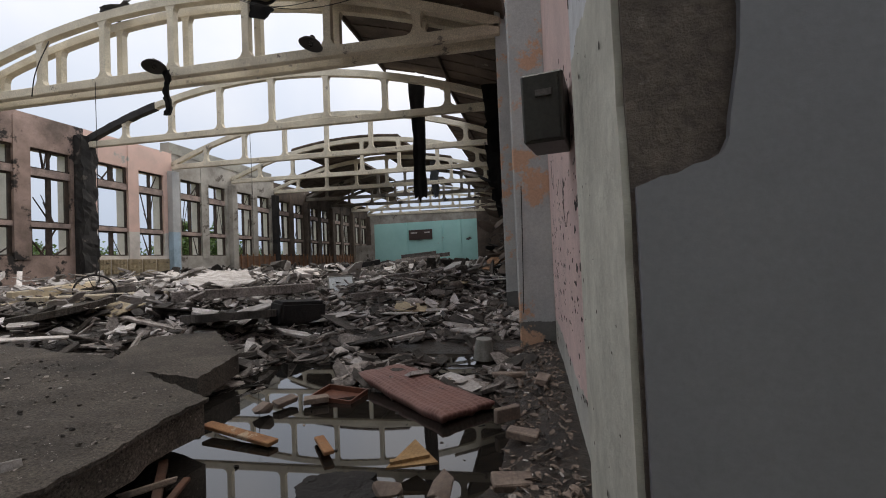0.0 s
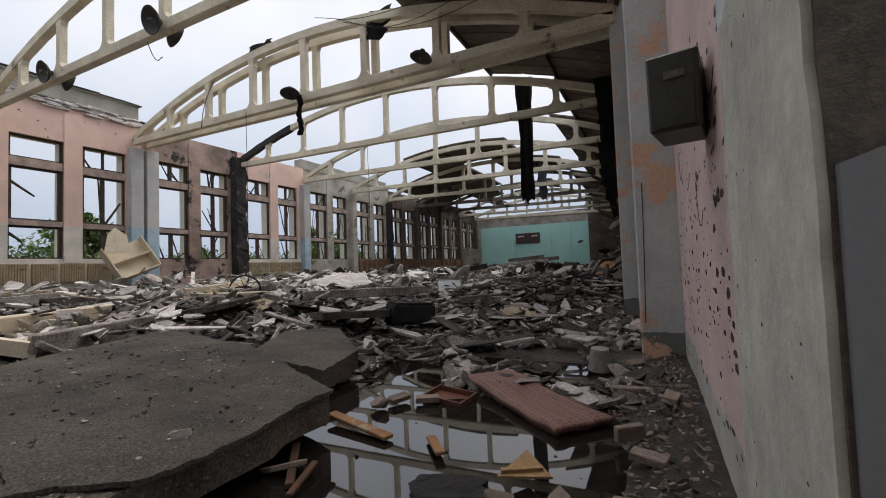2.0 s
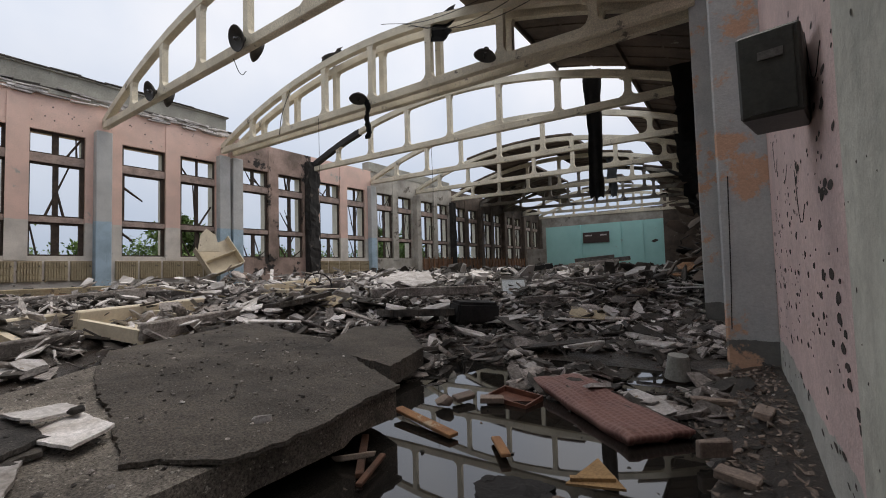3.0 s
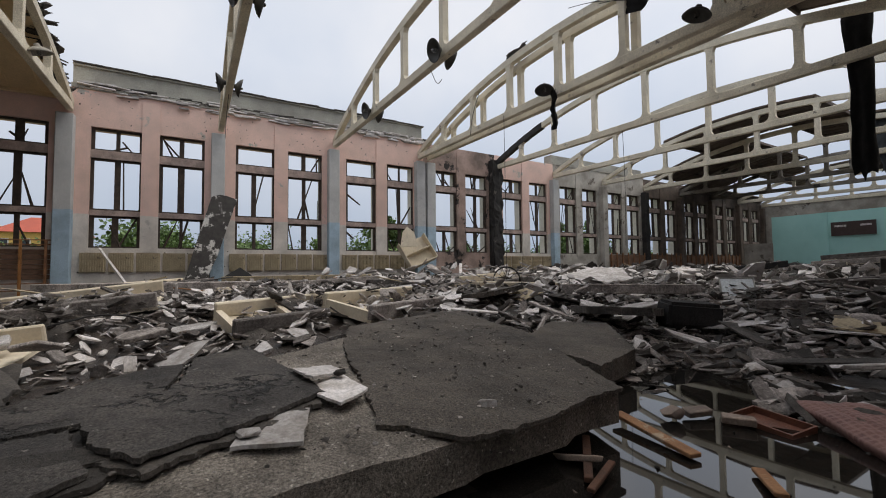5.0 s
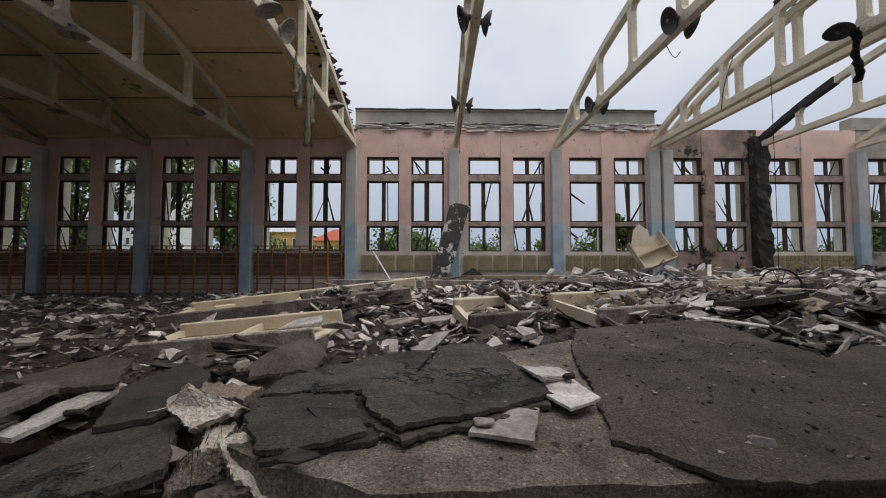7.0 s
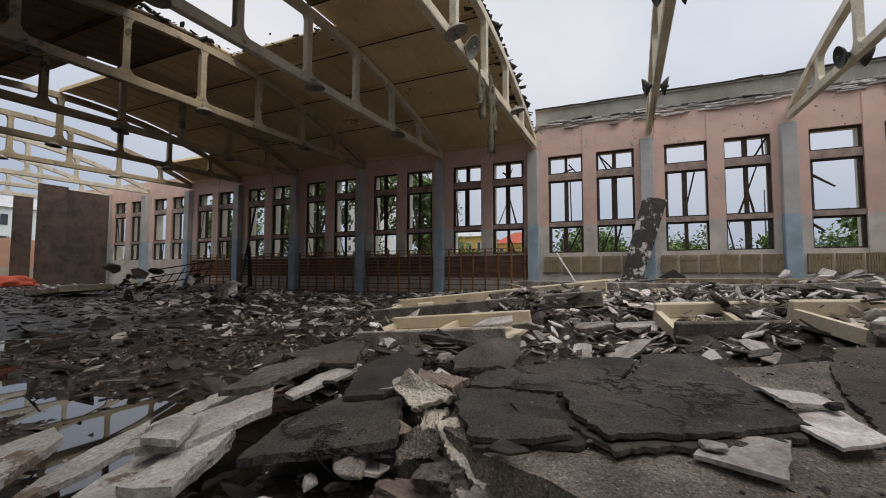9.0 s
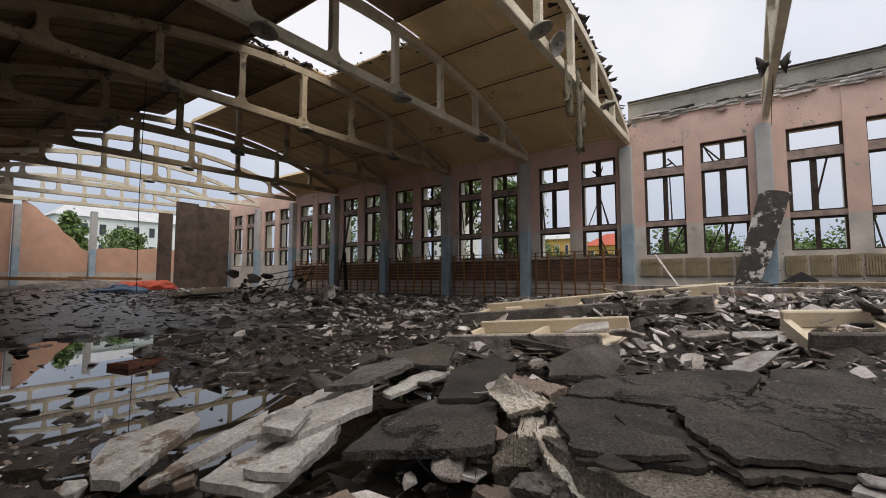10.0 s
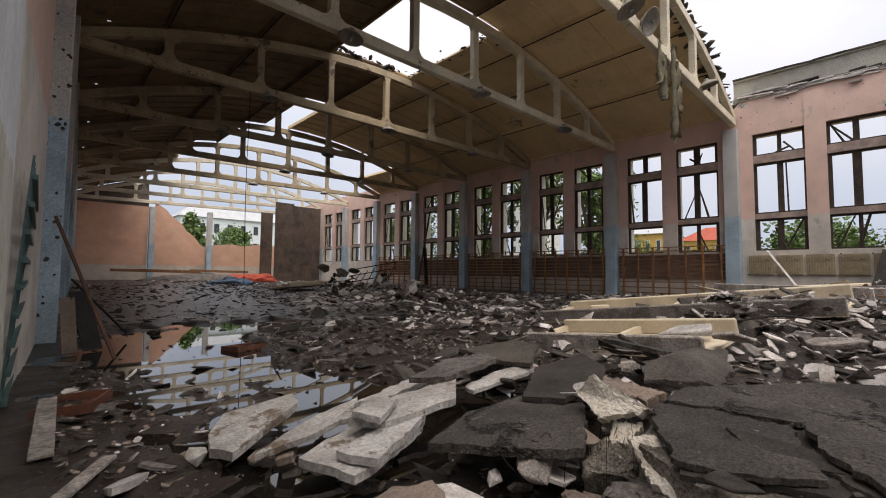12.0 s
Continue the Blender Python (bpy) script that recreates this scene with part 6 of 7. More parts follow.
def crumple(x, y, z, size, turn, seed, material, label):
    """A torn, ridged flake of plaster."""
    bm = bmesh.new()
    bmesh.ops.create_icosphere(bm, subdivisions=5, radius=1.0)
    for v in bm.verts:
        q = v.co.copy()
        o = Vector((seed * 3.1, 0.5, 0.2))
        c = noise.cell_vector(q * 1.3 + o) * 0.22
        d = 0.85 + 0.4 * noise.noise(q * 1.1 + o) + 0.22 * abs(noise.noise(q * 3.3 + o)) + 0.07 * noise.noise(q * 9 + o)
        q = Vector((max(-0.75, min(0.75, q.x)), max(-0.7, min(0.8, q.y)), max(-0.5, min(0.45, q.z)))) * d + c * 0.35
        v.co = Vector((q.x * size[0], q.y * size[1], q.z * size[2]))
    ob = tagged(part("torn_plaster", bm, material), label, "rubble", "torn plaster")
    ob.matrix_world = pose(x, y, z, *turn)


crumple(22.2, 3.82, 0.14, (0.2, 0.3, 0.24), (10, -14, 70), 2, "concrete", "rough torn concrete end of the fallen slab")
crumple(22.0, 3.5, 0.16, (0.2, 0.2, 0.24), (10, 20, 20), 3, "slab", "lump of torn concrete under the slab's end")
crumple(23.8, 7.5, -0.01, (0.36, 0.26, 0.14), (0, 0, 25), 9, "black", "black charred clod at the edge of the puddle")
crumple(22.35, 3.55, 0.06, (0.2, 0.15, 0.1), (0, 10, 80), 4, "brick", "dirty lump of render in the mud by the slab")
crumple(22.5, 4.05, 0.1, (0.16, 0.22, 0.2), (14, 6, 140), 6, "concrete", "rough torn concrete lump against the slab")
for i in range(16):
    x, y = 21.95 + rng.uniform(-0.12, 0.2), 3.42 + rng.uniform(-0.15, 0.22)
    z = rng.uniform(0.28, 0.5)
    dx, dy = rng.uniform(-0.05, 0.1), rng.uniform(-0.08, 0.08)
    cable(((x, y, z), (x + dx * 0.4, y + dy * 0.4, z - rng.uniform(0.05, 0.12)), (x + dx, y + dy, rng.uniform(0.02, 0.22))), rng.uniform(0.0012, 0.0026), rng.choice(("black", "rust", "felt", "pale_slab")), "thin torn fibre and wire at the slab's broken end")

# ---------------------------------------------------------------- east wall fittings
e = tagged(empty("loudspeaker", pose(25.36, 7.9, 2.2, 4, 0, -9)), "dark green metal wall box with a hatch, hung askew", "wall box")
M["green_metal"] = mat("dark_green_metal", (0.045, 0.05, 0.042), (0.025, 0.028, 0.024), rough=0.5, scale=6, fine=40, bump=0.1, spot=(0.12, 0.09, 0.06), spot_scale=6, spot_at=0.68)
bm = bmesh.new()
box(bm, -0.26, 0.0, -0.25, 0.25, 0.02, 0.45)
bmesh.ops.bevel(bm, geom=bm.edges[:], offset=0.012, segments=1, affect="EDGES")
part("body", bm, "green_metal", e)
bm = bmesh.new()
box(bm, -0.22, -0.03, -0.262, -0.252, 0.04, 0.43)
part("hatch", bm, "green_metal", e)
bm = bmesh.new()
box(bm, -0.17, -0.07, -0.275, -0.263, 0.3, 0.34)
part("handle", bm, "steel", e)
bm = bmesh.new()
tube(bm, (0.0, 0.2, 0.2), (0.0, 0.3, 0.5), 0.012, 5)
part("hanger", bm, "steel", e)
rp = random.Random(17)


def pocks(name, n, place, size, label, wide=1.0):
    """Shallow dark chips knocked out of plaster, joined in one mesh."""
    bm = bmesh.new()
    for _ in range(n):
        o, u, v, w = place()
        r = size[0] + (size[1] - size[0]) * rp.random() ** 2
        st = rp.uniform(0.8, 1.3)
        rim = []
        for i in range(9):
            a = 6.2832 * i / 9
            q = r * rp.uniform(0.7, 1.2)
            rim.append(bm.verts.new(o + u * (q * wide * math.cos(a)) + v * (q * st * math.sin(a)) + w * 0.002))
        c = bm.verts.new(o + w * 0.0035)
        for i in range(9):
            bm.faces.new((rim[i], rim[(i + 1) % 9], c))
    bmesh.ops.recalc_face_normals(bm, faces=bm.faces[:])
    return tagged(part(name, bm, M["pit"]), label, "shrapnel holes", kind="stuff")


M["pit"] = mat("dark_plaster_pit", (0.07, 0.055, 0.05), (0.03, 0.025, 0.022), scale=20, fine=60)
X, Y, Z = Vector((1, 0, 0)), Vector((0, 1, 0)), Vector((0, 0, 1))
pocks("pockmarks_wall", 330, lambda: (Vector((25.38, 6.55 + 5.1 * rp.random() ** 1.3, rp.triangular(0.1, 3.2, 1.2))), Y, Z, -X), (0.008, 0.03), "dark shrapnel holes in pink plaster", 2.4)
pocks("pockmarks_pier", 50, lambda: (Vector((25.25, rp.uniform(5.85, 6.5), rp.uniform(0.3, 3.0))), Y, Z, -X), (0.003, 0.009), "small chips in pale plaster")
pocks("pockmarks_pillar", 70, lambda: (Vector((rp.uniform(24.36, 24.8), -5.678, rp.uniform(0.4, 8.5))), X, Z, Y), (0.02, 0.06), "shrapnel holes in a pale blue pillar")
pocks("pockmarks_west", 190, lambda: (Vector((0.15, rp.uniform(0.3, 17.4), rp.choice((rp.uniform(8.2, 9.6), rp.uniform(1.0, 2.5))))), Y, Z, X), (0.012, 0.04), "shrapnel chips in the window wall")
for i in range(4):
    y, z = 7.6 + i * 0.9, rp.uniform(1.7, 2.7)
    cable(((25.376, y, z), (25.374, y + 0.2, z - 0.1), (25.376, y + 0.45, z + rp.uniform(-0.3, 0.3))), 0.002, "black", "thin torn wire on pink plaster")
cable(((25.25, 6.45, 3.4), (25.245, 6.47, 2.8), (25.25, 6.5, 2.35)), 0.003, "black", "thin torn wire on the pier")
cable(((24.95, 11.67, 2.6), (24.93, 11.66, 1.6), (24.9, 11.67, 0.6)), 0.006, "black", "thin wire down the pillar")

e = tagged(empty("mesh_panel", pose(24.8, -2.4, 0.0, 0, -3, 0)), "teal metal lattice panel leaning on the wall", "panel")
M["mesh_teal"] = mat("dark_teal_enamel", (0.05, 0.11, 0.11), (0.03, 0.07, 0.07), rough=0.5, scale=5, fine=40)
for i in range(9):
    bm = bmesh.new()
    box(bm, -0.02, 0.02, -1.9, 1.4, 0.1 + i * 0.27, 0.15 + i * 0.27)
    part("crossbar", bm, "mesh_teal", e)
for i in range(10):
    bm = bmesh.new()
    box(bm, 0.02, 0.04, -1.9 + i * 0.36, -1.86 + i * 0.36, 0.05, 2.5)
    part("upright", bm, "mesh_teal", e)

# wreckage piled along the burnt side
rw = random.Random(31)
for i in range(110):
    y = rw.uniform(19, 58)
    x = east(y) - rw.uniform(-0.1, 1.5) - 1.6 * sm((y - 26) / 22) * rw.random()
    s = rw.uniform(0.3, 1.1)
    z = 0.6 + 6.5 * rw.random() ** 1.3 * sm((x - east(y) + 3.2) / 3)
    m = pose(x, y, z, rw.gauss(0, 25), rw.gauss(12, 25), rw.uniform(0, 360)) @ Matrix.Diagonal((s, s, s * 0.8, 1))
    piece("charred_slab", "shard", rw.randrange(16), m, rw.choice(("black", "smoke", "smoke")), "charred slab wedged against the burnt wall", "charred wreckage")
for x, y, z, ln, w in ((22.9, 46, 8.6, 3.5, 1.6), (22.9, 38, 8.6, 4.0, 1.4), (23.3, 33, 8.6, 3.5, 1.2)):
    hanging("roof_felt_strip", x, y, z, ln, w, "black", "charred sheet hanging before the end wall", "felt strip", int(x * 3))

# ---------------------------------------------------------------- far north end
for x in (6.3, 11.8, 14.6):
    bm = bmesh.new()
    box(bm, x - 0.2, x + 0.2, NORTH - 0.15, NORTH - 0.003, 0, 7.3)
    tagged(part("pilaster_strip", bm, "teal"), "turquoise pilaster on the end wall", "pilaster", "end wall pilasters", "structure")
e = tagged(empty("scoreboard", pose(8.6, NORTH - 0.2, 4.6)), "dark brown scoreboard on the turquoise wall", "scoreboard")
bm = bmesh.new()
box(bm, -1.8, 1.8, 0, 0.197, 0, 1.5)
part("board", bm, mat("dark_brown_board", (0.07, 0.045, 0.04), (0.05, 0.03, 0.03), rough=0.5, scale=3, fine=30), e)
bm = bmesh.new()
for x0, x1 in ((-1.5, -0.5), (0.6, 1.5)):
    box(bm, x0, x1, -0.01, -0.004, 0.95, 1.15)
part("lettering_bar", bm, "white", e)
bm = bmesh.new()
box(bm, 0, 2.6, -0.03, 0.03, 0, 3.2)
ob = tagged(part("partition_board", bm, "pink_far"), "pale partition board standing by the end wall", "board")
ob.matrix_world = pose(1.6, 58, 0.6, 0, 0, 8)
for i, (x, y, z, l) in enumerate(((13.5, 34, 1.0, 3.0), (14.6, 36, 1.3, 3.4), (12.6, 33, 0.9, 2.6), (15.2, 38, 1.5, 3.2), (13.8, 40, 1.7, 3.0))):
    m, ln = laid(x, y, z, x + l, y + 0.7, z + 0.25)
    ribbed_panel(ln, 1.2, m, "cream ribbed roof panel piled in the far wreckage")
for x, y, z, s in ((17.3, 37, 1.2, 1.6), (11.0, 45, 1.2, 1.5), (18.6, 33, 1.1, 1.5), (20.5, 30, 0.9, 1.8), (5.5, 24, 0.9, 1.2), (3.2, 25, 0.9, 1.4), (6.8, 27, 0.9, 1.2)):
    piece("charred_lump", "lump", rw.randrange(10), pose(x, y, z, rw.gauss(0, 20), rw.gauss(0, 20), rw.uniform(0, 360)) @ Matrix.Diagonal((s, s, s, 1)), "black", "charred black heap in the wreckage", "charred wreckage")
bucket(pose(7.5, 27.0, 1.1, 75, 0, 30) @ Matrix.Diagonal((2.0, 2.0, 2.0, 1)), "white drum lying on its side in the wreckage")
for x, y in ((22.6, 27), (22.0, 29)):
    plank(x, y, 0.8, x + 0.8, y + 1.4, 1.4, 0.5, 0.1, "wood", "orange board sticking out of wreckage")

# ---------------------------------------------------------------- south end
M["blue_tarp"] = mat("blue_tarpaulin", (0.05, 0.11, 0.20), (0.03, 0.07, 0.13), rough=0.5, scale=2, fine=10, bump=0.6)
M["red_cloth"] = mat("red_orange_cloth", (0.50, 0.09, 0.05), (0.33, 0.06, 0.035), scale=1.5, fine=8, bump=0.8)


def mound(name, x, y, z, rx, ry, h, material, label, category, seed):
    bm = bmesh.new()
    bmesh.ops.create_icosphere(bm, subdivisions=4, radius=1.0)
    for v in bm.verts:
        q = v.co.copy()
        d = 1 + 0.35 * noise.noise(q * 1.7 + Vector((seed, 0, 0))) + 0.15 * noise.noise(q * 5)
        v.co = Vector((q.x * rx * d, q.y * ry * d, max(-0.05, q.z * h * d)))
    ob = tagged(part(name, bm, material, smooth=True), label, category)
    ob.matrix_world = pose(x, y, z)
    return ob


mound("tarpaulin", 13.9, -30.2, 0.25, 1.7, 0.8, 0.6, "blue_tarp", "crumpled blue tarpaulin heaped on the wet floor", "tarpaulin", 1)
mound("cloth", 9.8, -39.0, 0.4, 2.0, 1.0, 0.7, "red_cloth", "heap of red cloth in the rubble", "cloth", 2)
mound("cloth", 9.4, -36.6, 0.4, 1.6, 0.8, 0.7, "red_cloth", "heap of red cloth in the rubble", "cloth", 5)


def wreck(x, y, r, h, n, seed, pale=0.35):
    """A heap of leaning slabs and lumps, steep in the middle."""
    q = random.Random(seed)
    heaps = {}
    for _ in range(n):
        a, d = q.uniform(0, 6.283), q.random() ** 0.7
        px, py = x + r * d * math.cos(a), y + r * d * math.sin(a)
        s = q.uniform(0.35, 0.95) * (1.15 - 0.5 * d)
        mt = q.choice(("white", "concrete")) if q.random() < pale else q.choice(("felt", "black", "smoke", "concrete"))
        tilt = 42 * (1 - d * 0.6)
        m = pose(px, py, max(0.0, lie(px, py)) + h * (1 - d) * q.uniform(0.2, 1.0) + 0.08, q.gauss(0, tilt), q.gauss(0, tilt), q.uniform(0, 360))
        heaps.setdefault(mt, []).append((q.choice(kinds if q.random() < 0.8 else lumps), m @ Matrix.Diagonal((s, s, s * 0.8, 1))))
    for mt, some in heaps.items():
        word = {"white": "pale plastered", "concrete": "grey concrete", "felt": "black felted", "black": "charred", "smoke": "smoke-browned"}[mt]
        joined("wreckage_heap", some, mt, word + " pieces in a heap of wreckage", "rubble")


wreck(11.9, -10.6, 1.7, 0.95, 46, 3, 0.45)
wreck(8.8, -11.6, 2.2, 0.4, 26, 4, 0.7)
wreck(8.6, -22.5, 1.8, 1.5, 40, 5, 0.3)
wreck(6.2, -21.0, 2.4, 0.9, 30, 6, 0.4)
wreck(12.2, -16.0, 2.6, 0.25, 26, 7, 0.7)
wreck(2.6, 17.0, 1.3, 1.2, 34, 8, 0.55)
for x, y, z, s, mt in ((10.9, -20.2, 0.5, 0.9, "white"), (9.6, -23.5, 1.6, 1.9, "concrete"), (7.8, -22.3, 1.45, 1.5, "felt")):
    piece("slab_fragment", "shard", int(s * 7), pose(x, y, z, 18, -14, 40) @ Matrix.Diagonal((s, s, s, 1)), mt, "large slab leaning on a heap of wreckage", "rubble pieces")
# torn lattice of wall bars
e = tagged(empty("torn_lattice", pose(4.9, -21.5, 0.5, 22, 0, -68)), "bent rusty steel lattice lying against the pillars", "lattice")
for u in range(7):
    bm = bmesh.new()
    tube(bm, (u * 0.62, 0, 1.9 - u * 0.2), (u * 0.62 + 0.4, 0.05, 0.0), 0.03, 5)
    part("bar", bm, "black", e)
for z in (0.1, 0.65, 1.2):
    bm = bmesh.new()
    tube(bm, (-0.1, 0, z + 0.65), (4.1, 0.05, z - 0.1), 0.04, 5)
    part("rail", bm, "black", e)
mound("masonry_mound", 12.0, -44.0, 0.0, 6.0, 1.6, 1.0, "concrete", "bank of rubble along the end wall", "rubble", 7)
mound("sack", 4.2, -28.5, 0.2, 0.5, 0.5, 1.0, "white", "pale sack standing in the rubble", "sack", 8)
e = ribbed_panel(4.0, 1.6, pose(10.6, -24.2, 0.2, 8, 0, 30), "cream ribbed panel lying on the wet floor")
for x, y, l in ((14.0, -43.0, 6.0), (13.0, -42.0, 5.0), (8.0, -43.5, 5.5)):
    plank(x, y, 1.12, x + l, y - 0.4, 1.25, 0.12, 0.25, "wood", "orange bench rail in front of the end wall")
for x, y, z0, z1, dx in ((3.6, -19.8, 0.5, 6.2, -0.9), (3.2, -19.3, 0.4, 3.2, 0.5)):
    plank(x, y, z0, x + dx, y + 0.3, z1, 0.25, 0.05, "black", "charred plank leaning against the pillars")
bm = bmesh.new()
for x0, x1, z1 in ((1.1, 4.3, 8.7), (4.35, 6.4, 8.9), (6.7, 7.9, 7.6)):
    box(bm, x0, x1, SOUTH + 7.4 + 0.1 * (x0 > 4.3), SOUTH + 7.55 + 0.1 * (x0 > 4.3), -0.1, z1)
tagged(part("wall_south_screen", bm, mat("dark_brown_screen", (0.11, 0.078, 0.06), (0.05, 0.036, 0.03), scale=1.2, fine=20, spot=(0.2, 0.17, 0.14), spot_scale=2.5, spot_at=0.72)), "tall dark brown burnt screen at the end wall", "screen", kind="structure")

# ---------------------------------------------------------------- outside: trees, hedge, buildings
M["leaf"] = mat("summer_foliage", (0.15, 0.24, 0.075), (0.08, 0.13, 0.04), rough=0.6, scale=1.2, fine=10, vary=0.4)
M["bark"] = mat("grey_bark", (0.12, 0.10, 0.08), (0.07, 0.06, 0.05), scale=4, fine=25)


def leaves(centres, per, spread, size, r):
    verts, faces = [], []
    for c, rad in centres:
        for _ in range(per):
            p = Vector(c) + Vector((r.gauss(0, 1), r.gauss(0, 1), r.gauss(0, 0.8))) * rad * spread
            u = Vector((r.gauss(0, 1), r.gauss(0, 1), r.gauss(0, 1))).normalized()
            v = u.cross(Vector((r.gauss(0, 1), r.gauss(0, 1), r.gauss(0, 1)))).normalized()
            s = size * r.uniform(0.6, 1.3)
            o = len(verts)
            verts += [tuple(p - u * s), tuple(p + v * s * 0.5), tuple(p + u * s), tuple(p - v * s * 0.5)]
            faces.append((o, o + 1, o + 2, o + 3))
    return verts, faces


def tree(x, y, h, w, seed, label, leaf=0.22, per=150):
    r = random.Random(seed)
    e = tagged(empty("tree", pose(x, y, -0.5)), label, "tree", "trees outside")
    bm = bmesh.new()
    tube(bm, (0, 0, 0), (0.1, 0.05, h * 0.45), h * 0.03, 8, h * 0.02)
    ends = []
    for i in range(7):
        a = 6.28 * i / 7 + r.uniform(-0.3, 0.3)
        z0 = h * r.uniform(0.22, 0.45)
        p = (w * r.uniform(0.25, 0.45) * math.cos(a), w * r.uniform(0.25, 0.45) * math.sin(a), h * r.uniform(0.5, 0.85))
        tube(bm, (0.05, 0.02, z0), p, h * 0.014, 6, h * 0.005)
        ends.append(p)
    part("trunk", bm, "bark", e)
    cs = [(p, w * 0.16) for p in ends]
    for _ in range(22):
        a, q = r.uniform(0, 6.28), r.random() ** 0.6
        z = r.uniform(0.3, 1.0)
        rr = w * 0.48 * q * math.sin(math.pi * min(0.95, max(0.12, (z - 0.15) / 0.95)))
        cs.append(((rr * math.cos(a), rr * math.sin(a), h * z), w * 0.11))
    vs, fs = leaves(cs, per, 0.75, leaf, r)
    me = bpy.data.meshes.new("crown")
    me.from_pydata(vs, [], fs)
    me.materials.append(M["leaf"])
    c = new("crown", me)
    c.parent = e
    return e


for i, (x, y, h, w) in enumerate(((-7, -11.0, 13, 5.5), (-8, -16.5, 14, 7), (-7, -22, 12, 6), (-10, -28, 13, 7), (-9, -36, 10, 6), (-15, 1.3, 5.6, 5), (-17, 3.0, 5.0, 4), (-22, 10, 4.6, 4),
                                  (-10, 19.6, 6.4, 3.2), (-9, 21.0, 4.8, 2.6), (-14, 15.4, 5.2, 2.2), (-30, 26, 4.6, 5), (-24, 36, 5, 5), (-12, 43, 7, 4), (-14, 52, 8, 5))):
    tree(x, y, h, w, 50 + i, "leafy green tree outside the windows")
for i, (x, y, h, w) in enumerate(((8.3, -66, 10.0, 3.6), (-2.0, -80, 9.8, 6.5), (4.8, -70, 5.0, 4))):
    tree(x, y, h, w, 90 + i, "leafy green tree beyond the torn end wall", 0.28)
r = random.Random(77)
vs, fs = leaves([((-14 + r.uniform(-1.2, 1.2), y * 0.5 - 45, r.uniform(1.0, 3.9 + 1.3 * noise.noise((y * 0.13, 0, 0)))), 0.7) for y in range(240)], 150, 0.8, 0.15, r)
me = bpy.data.meshes.new("hedge")
me.from_pydata(vs, [], fs)
me.materials.append(M["leaf"])
tagged(new("hedge", me), "overgrown green bushes along the building", "hedge", kind="stuff")


def house(x0, x1, y0, y1, z1, wall, roof_mat, label, rows, cols, face, hip=1.8):
    """A block with a pitched roof; face is the side with windows: 'e' or 'n'."""
    e = tagged(empty("house"), label, "house")
    bm = bmesh.new()
    box(bm, x0, x1, y0, y1, -0.5, z1)
    part("wall", bm, wall, e)
    bm = bmesh.new()
    o = 0.5
    if face == "e":
        mx = (x0 + x1) / 2
        pts = [(x0 - o, y0 - o, z1), (x1 + o, y0 - o, z1), (x1 + o, y1 + o, z1), (x0 - o, y1 + o, z1), (mx, y0 + hip, z1 + hip), (mx, y1 - hip, z1 + hip)]
        fs = [(0, 1, 4), (1, 2, 5, 4), (2, 3, 5), (3, 0, 4, 5), (3, 2, 1, 0)]
    else:
        my = (y0 + y1) / 2
        pts = [(x0 - o, y0 - o, z1), (x1 + o, y0 - o, z1), (x1 + o, y1 + o, z1), (x0 - o, y1 + o, z1), (x0 + hip, my, z1 + hip), (x1 - hip, my, z1 + hip)]
        fs = [(0, 1, 5, 4), (1, 2, 5), (2, 3, 4, 5), (3, 0, 4), (3, 2, 1, 0)]
    bv = [bm.verts.new(p) for p in pts]
    for f in fs:
        bm.faces.new([bv[i] for i in f])
    bmesh.ops.recalc_face_normals(bm, faces=bm.faces[:])
    part("roof", bm, roof_mat, e)
    for i in range(rows):
        for j in range(cols):
            z = 1.2 + (z1 - 1.2) * (i + 0.15) / rows
            hh = (z1 - 1.2) / rows * 0.55
            a0, a1 = (y0, y1) if face == "e" else (x0, x1)
            a = a0 + (a1 - a0) * (j + 0.5) / cols
            ww = (a1 - a0) / cols * 0.22
            w = empty("window")
            w.parent = e
            for nm, g0, out, mt in (("frame", 0.0, 0.04, "house_trim"), ("pane", 0.12, 0.07, "dark_pane")):
                bm = bmesh.new()
                if face == "e":
                    box(bm, x1 - 0.02, x1 + out, a - ww + g0, a + ww - g0, z + g0, z + hh - g0)
                else:
                    box(bm, a - ww + g0, a + ww - g0, y1 - 0.02, y1 + out, z + g0, z + hh - g0)
                part(nm, bm, mt, w)
    return e


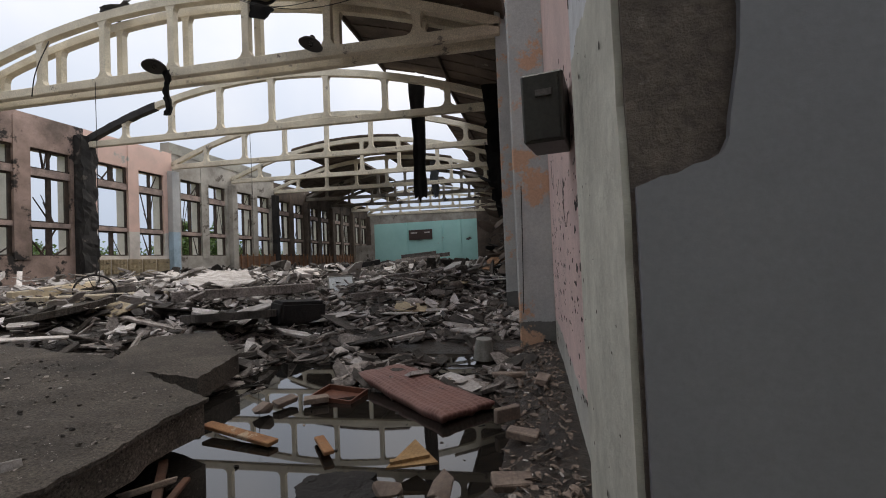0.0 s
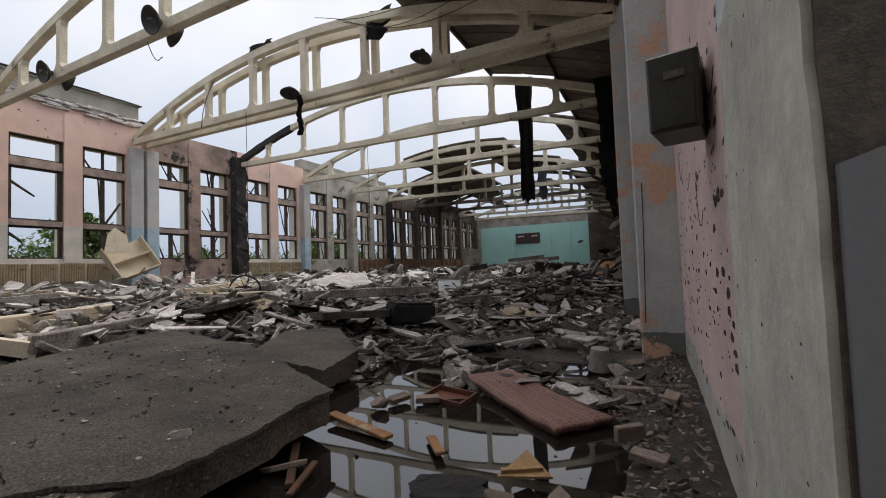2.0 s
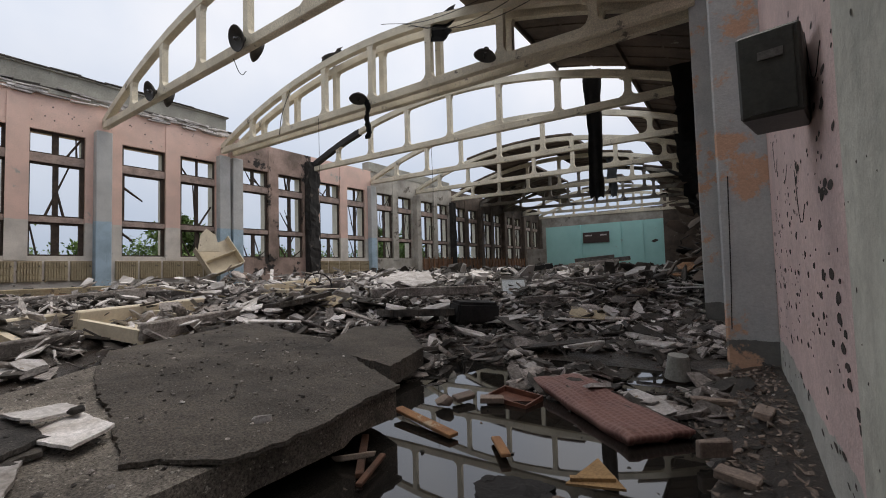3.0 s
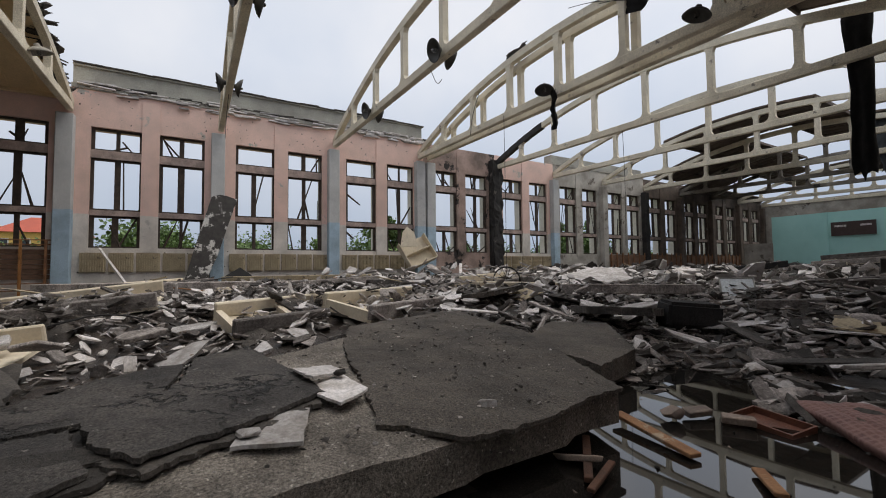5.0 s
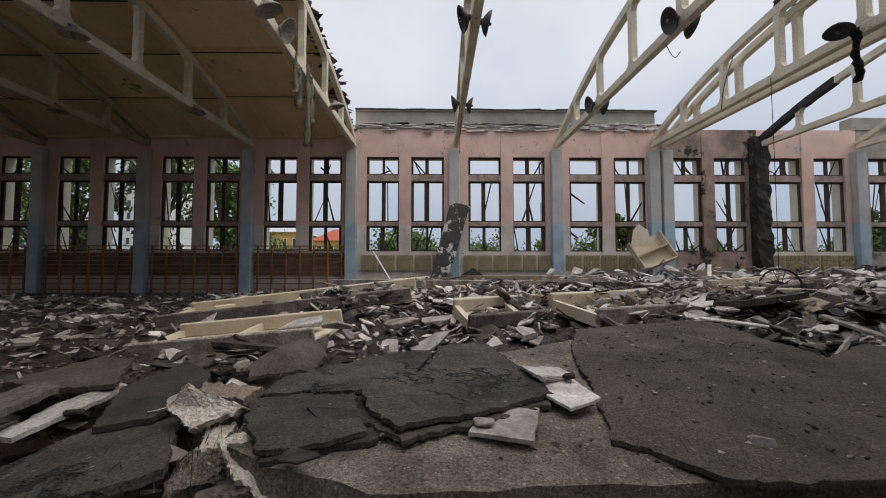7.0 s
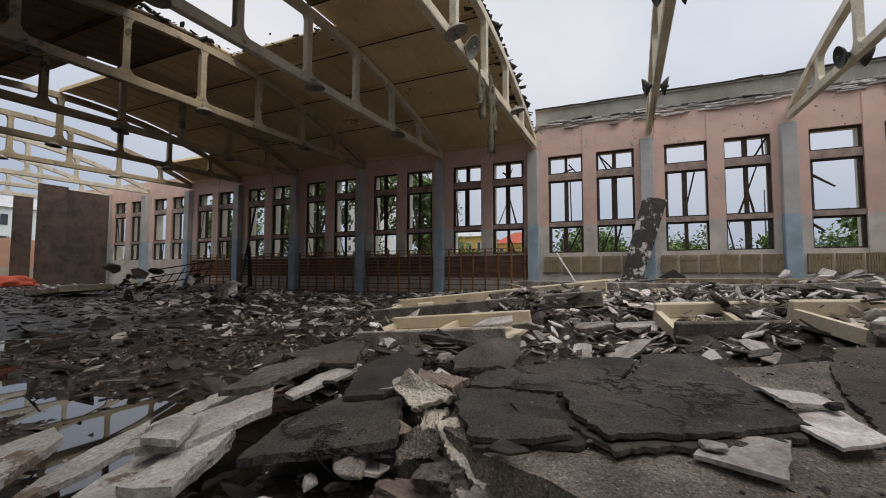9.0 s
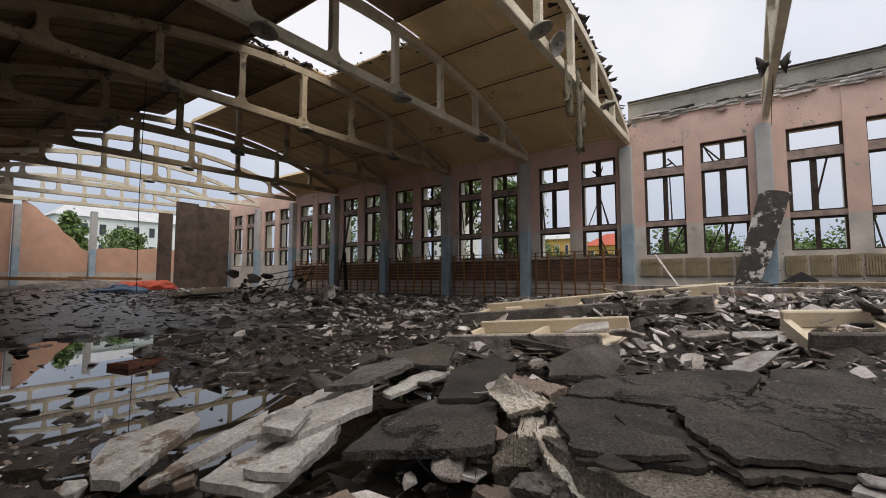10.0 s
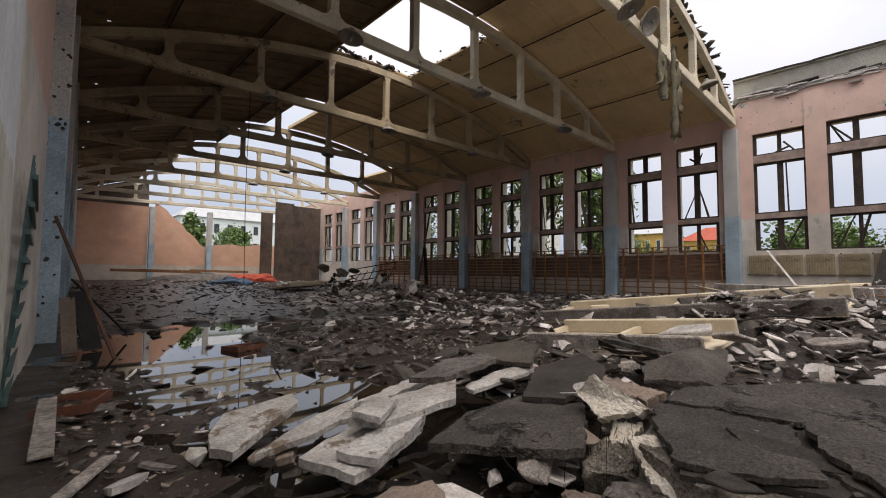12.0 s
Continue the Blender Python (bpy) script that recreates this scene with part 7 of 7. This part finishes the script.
M["house_trim"] = mat("white_window_trim", (0.7, 0.7, 0.68), (0.6, 0.6, 0.58), scale=1, fine=10, bump=0.05)
M["dark_pane"] = mat("dark_window_pane", (0.06, 0.07, 0.08), (0.04, 0.05, 0.06), rough=0.15, scale=1, fine=10, bump=0.0)
M["yellow_wall"] = mat("yellow_house_wall", (0.62, 0.40, 0.12), (0.55, 0.35, 0.1), scale=0.4, fine=8, bump=0.1)
M["red_roof"] = mat("red_roof_tiles", (0.45, 0.10, 0.06), (0.36, 0.08, 0.05), scale=0.6, fine=6)
M["pale_wall"] = mat("pale_render_wall", (0.62, 0.63, 0.62), (0.54, 0.55, 0.54), scale=0.3, fine=6, bump=0.1)
M["blue_wall"] = mat("pale_blue_facade", (0.72, 0.78, 0.80), (0.66, 0.72, 0.75), scale=0.3, fine=6, bump=0.1)
M["grey_roof"] = mat("pale_grey_roof", (0.5, 0.52, 0.54), (0.42, 0.44, 0.46), scale=0.5, fine=6)
house(-72, -60, -33, -23, 9.2, "yellow_wall", "grey_roof", "yellow house with a pale roof", 2, 5, "e")
house(-66, -56, -19, -10, 7.2, "yellow_wall", "red_roof", "long yellow house with a red tiled roof", 2, 4, "e", 2.6)
house(-120, -105, -92, -80, 40, "pale_wall", "grey_roof", "pale tower block in the distance", 10, 4, "e", 0.6)
house(-70, -60, 6, 16, 6.0, "pale_wall", "grey_roof", "low pale building beyond the hedge", 1, 4, "e", 1.0)
house(-90, -80, 40, 70, 4.5, "pale_wall", "grey_roof", "long low pale building in the distance", 1, 8, "e", 1.0)
house(-26, 3, -114, -100, 13.4, "blue_wall", "grey_roof", "pale blue three-storey facade beyond the end wall", 3, 10, "n", 3.0)
house(18, 40, -105, -92, 9.0, "pale_wall", "grey_roof", "pale building beyond the end wall", 2, 6, "n", 2.0)
bm = bmesh.new()
box(bm, 25.5, 60, -60, -59.6, -0.5, 3.5)
tagged(part("yard_wall", bm, "pale_wall"), "pale wall across the yard", "wall", kind="structure")
for x, y, h in ((-38, 14.5, 14), (-40, 21, 12)):
    bm = bmesh.new()
    tube(bm, (x, y, -0.5), (x, y, h), 0.12, 6, 0.07)
    tagged(part("street_lamp", bm, "steel"), "thin grey lamp post far outside", "street lamp", "lamp posts")
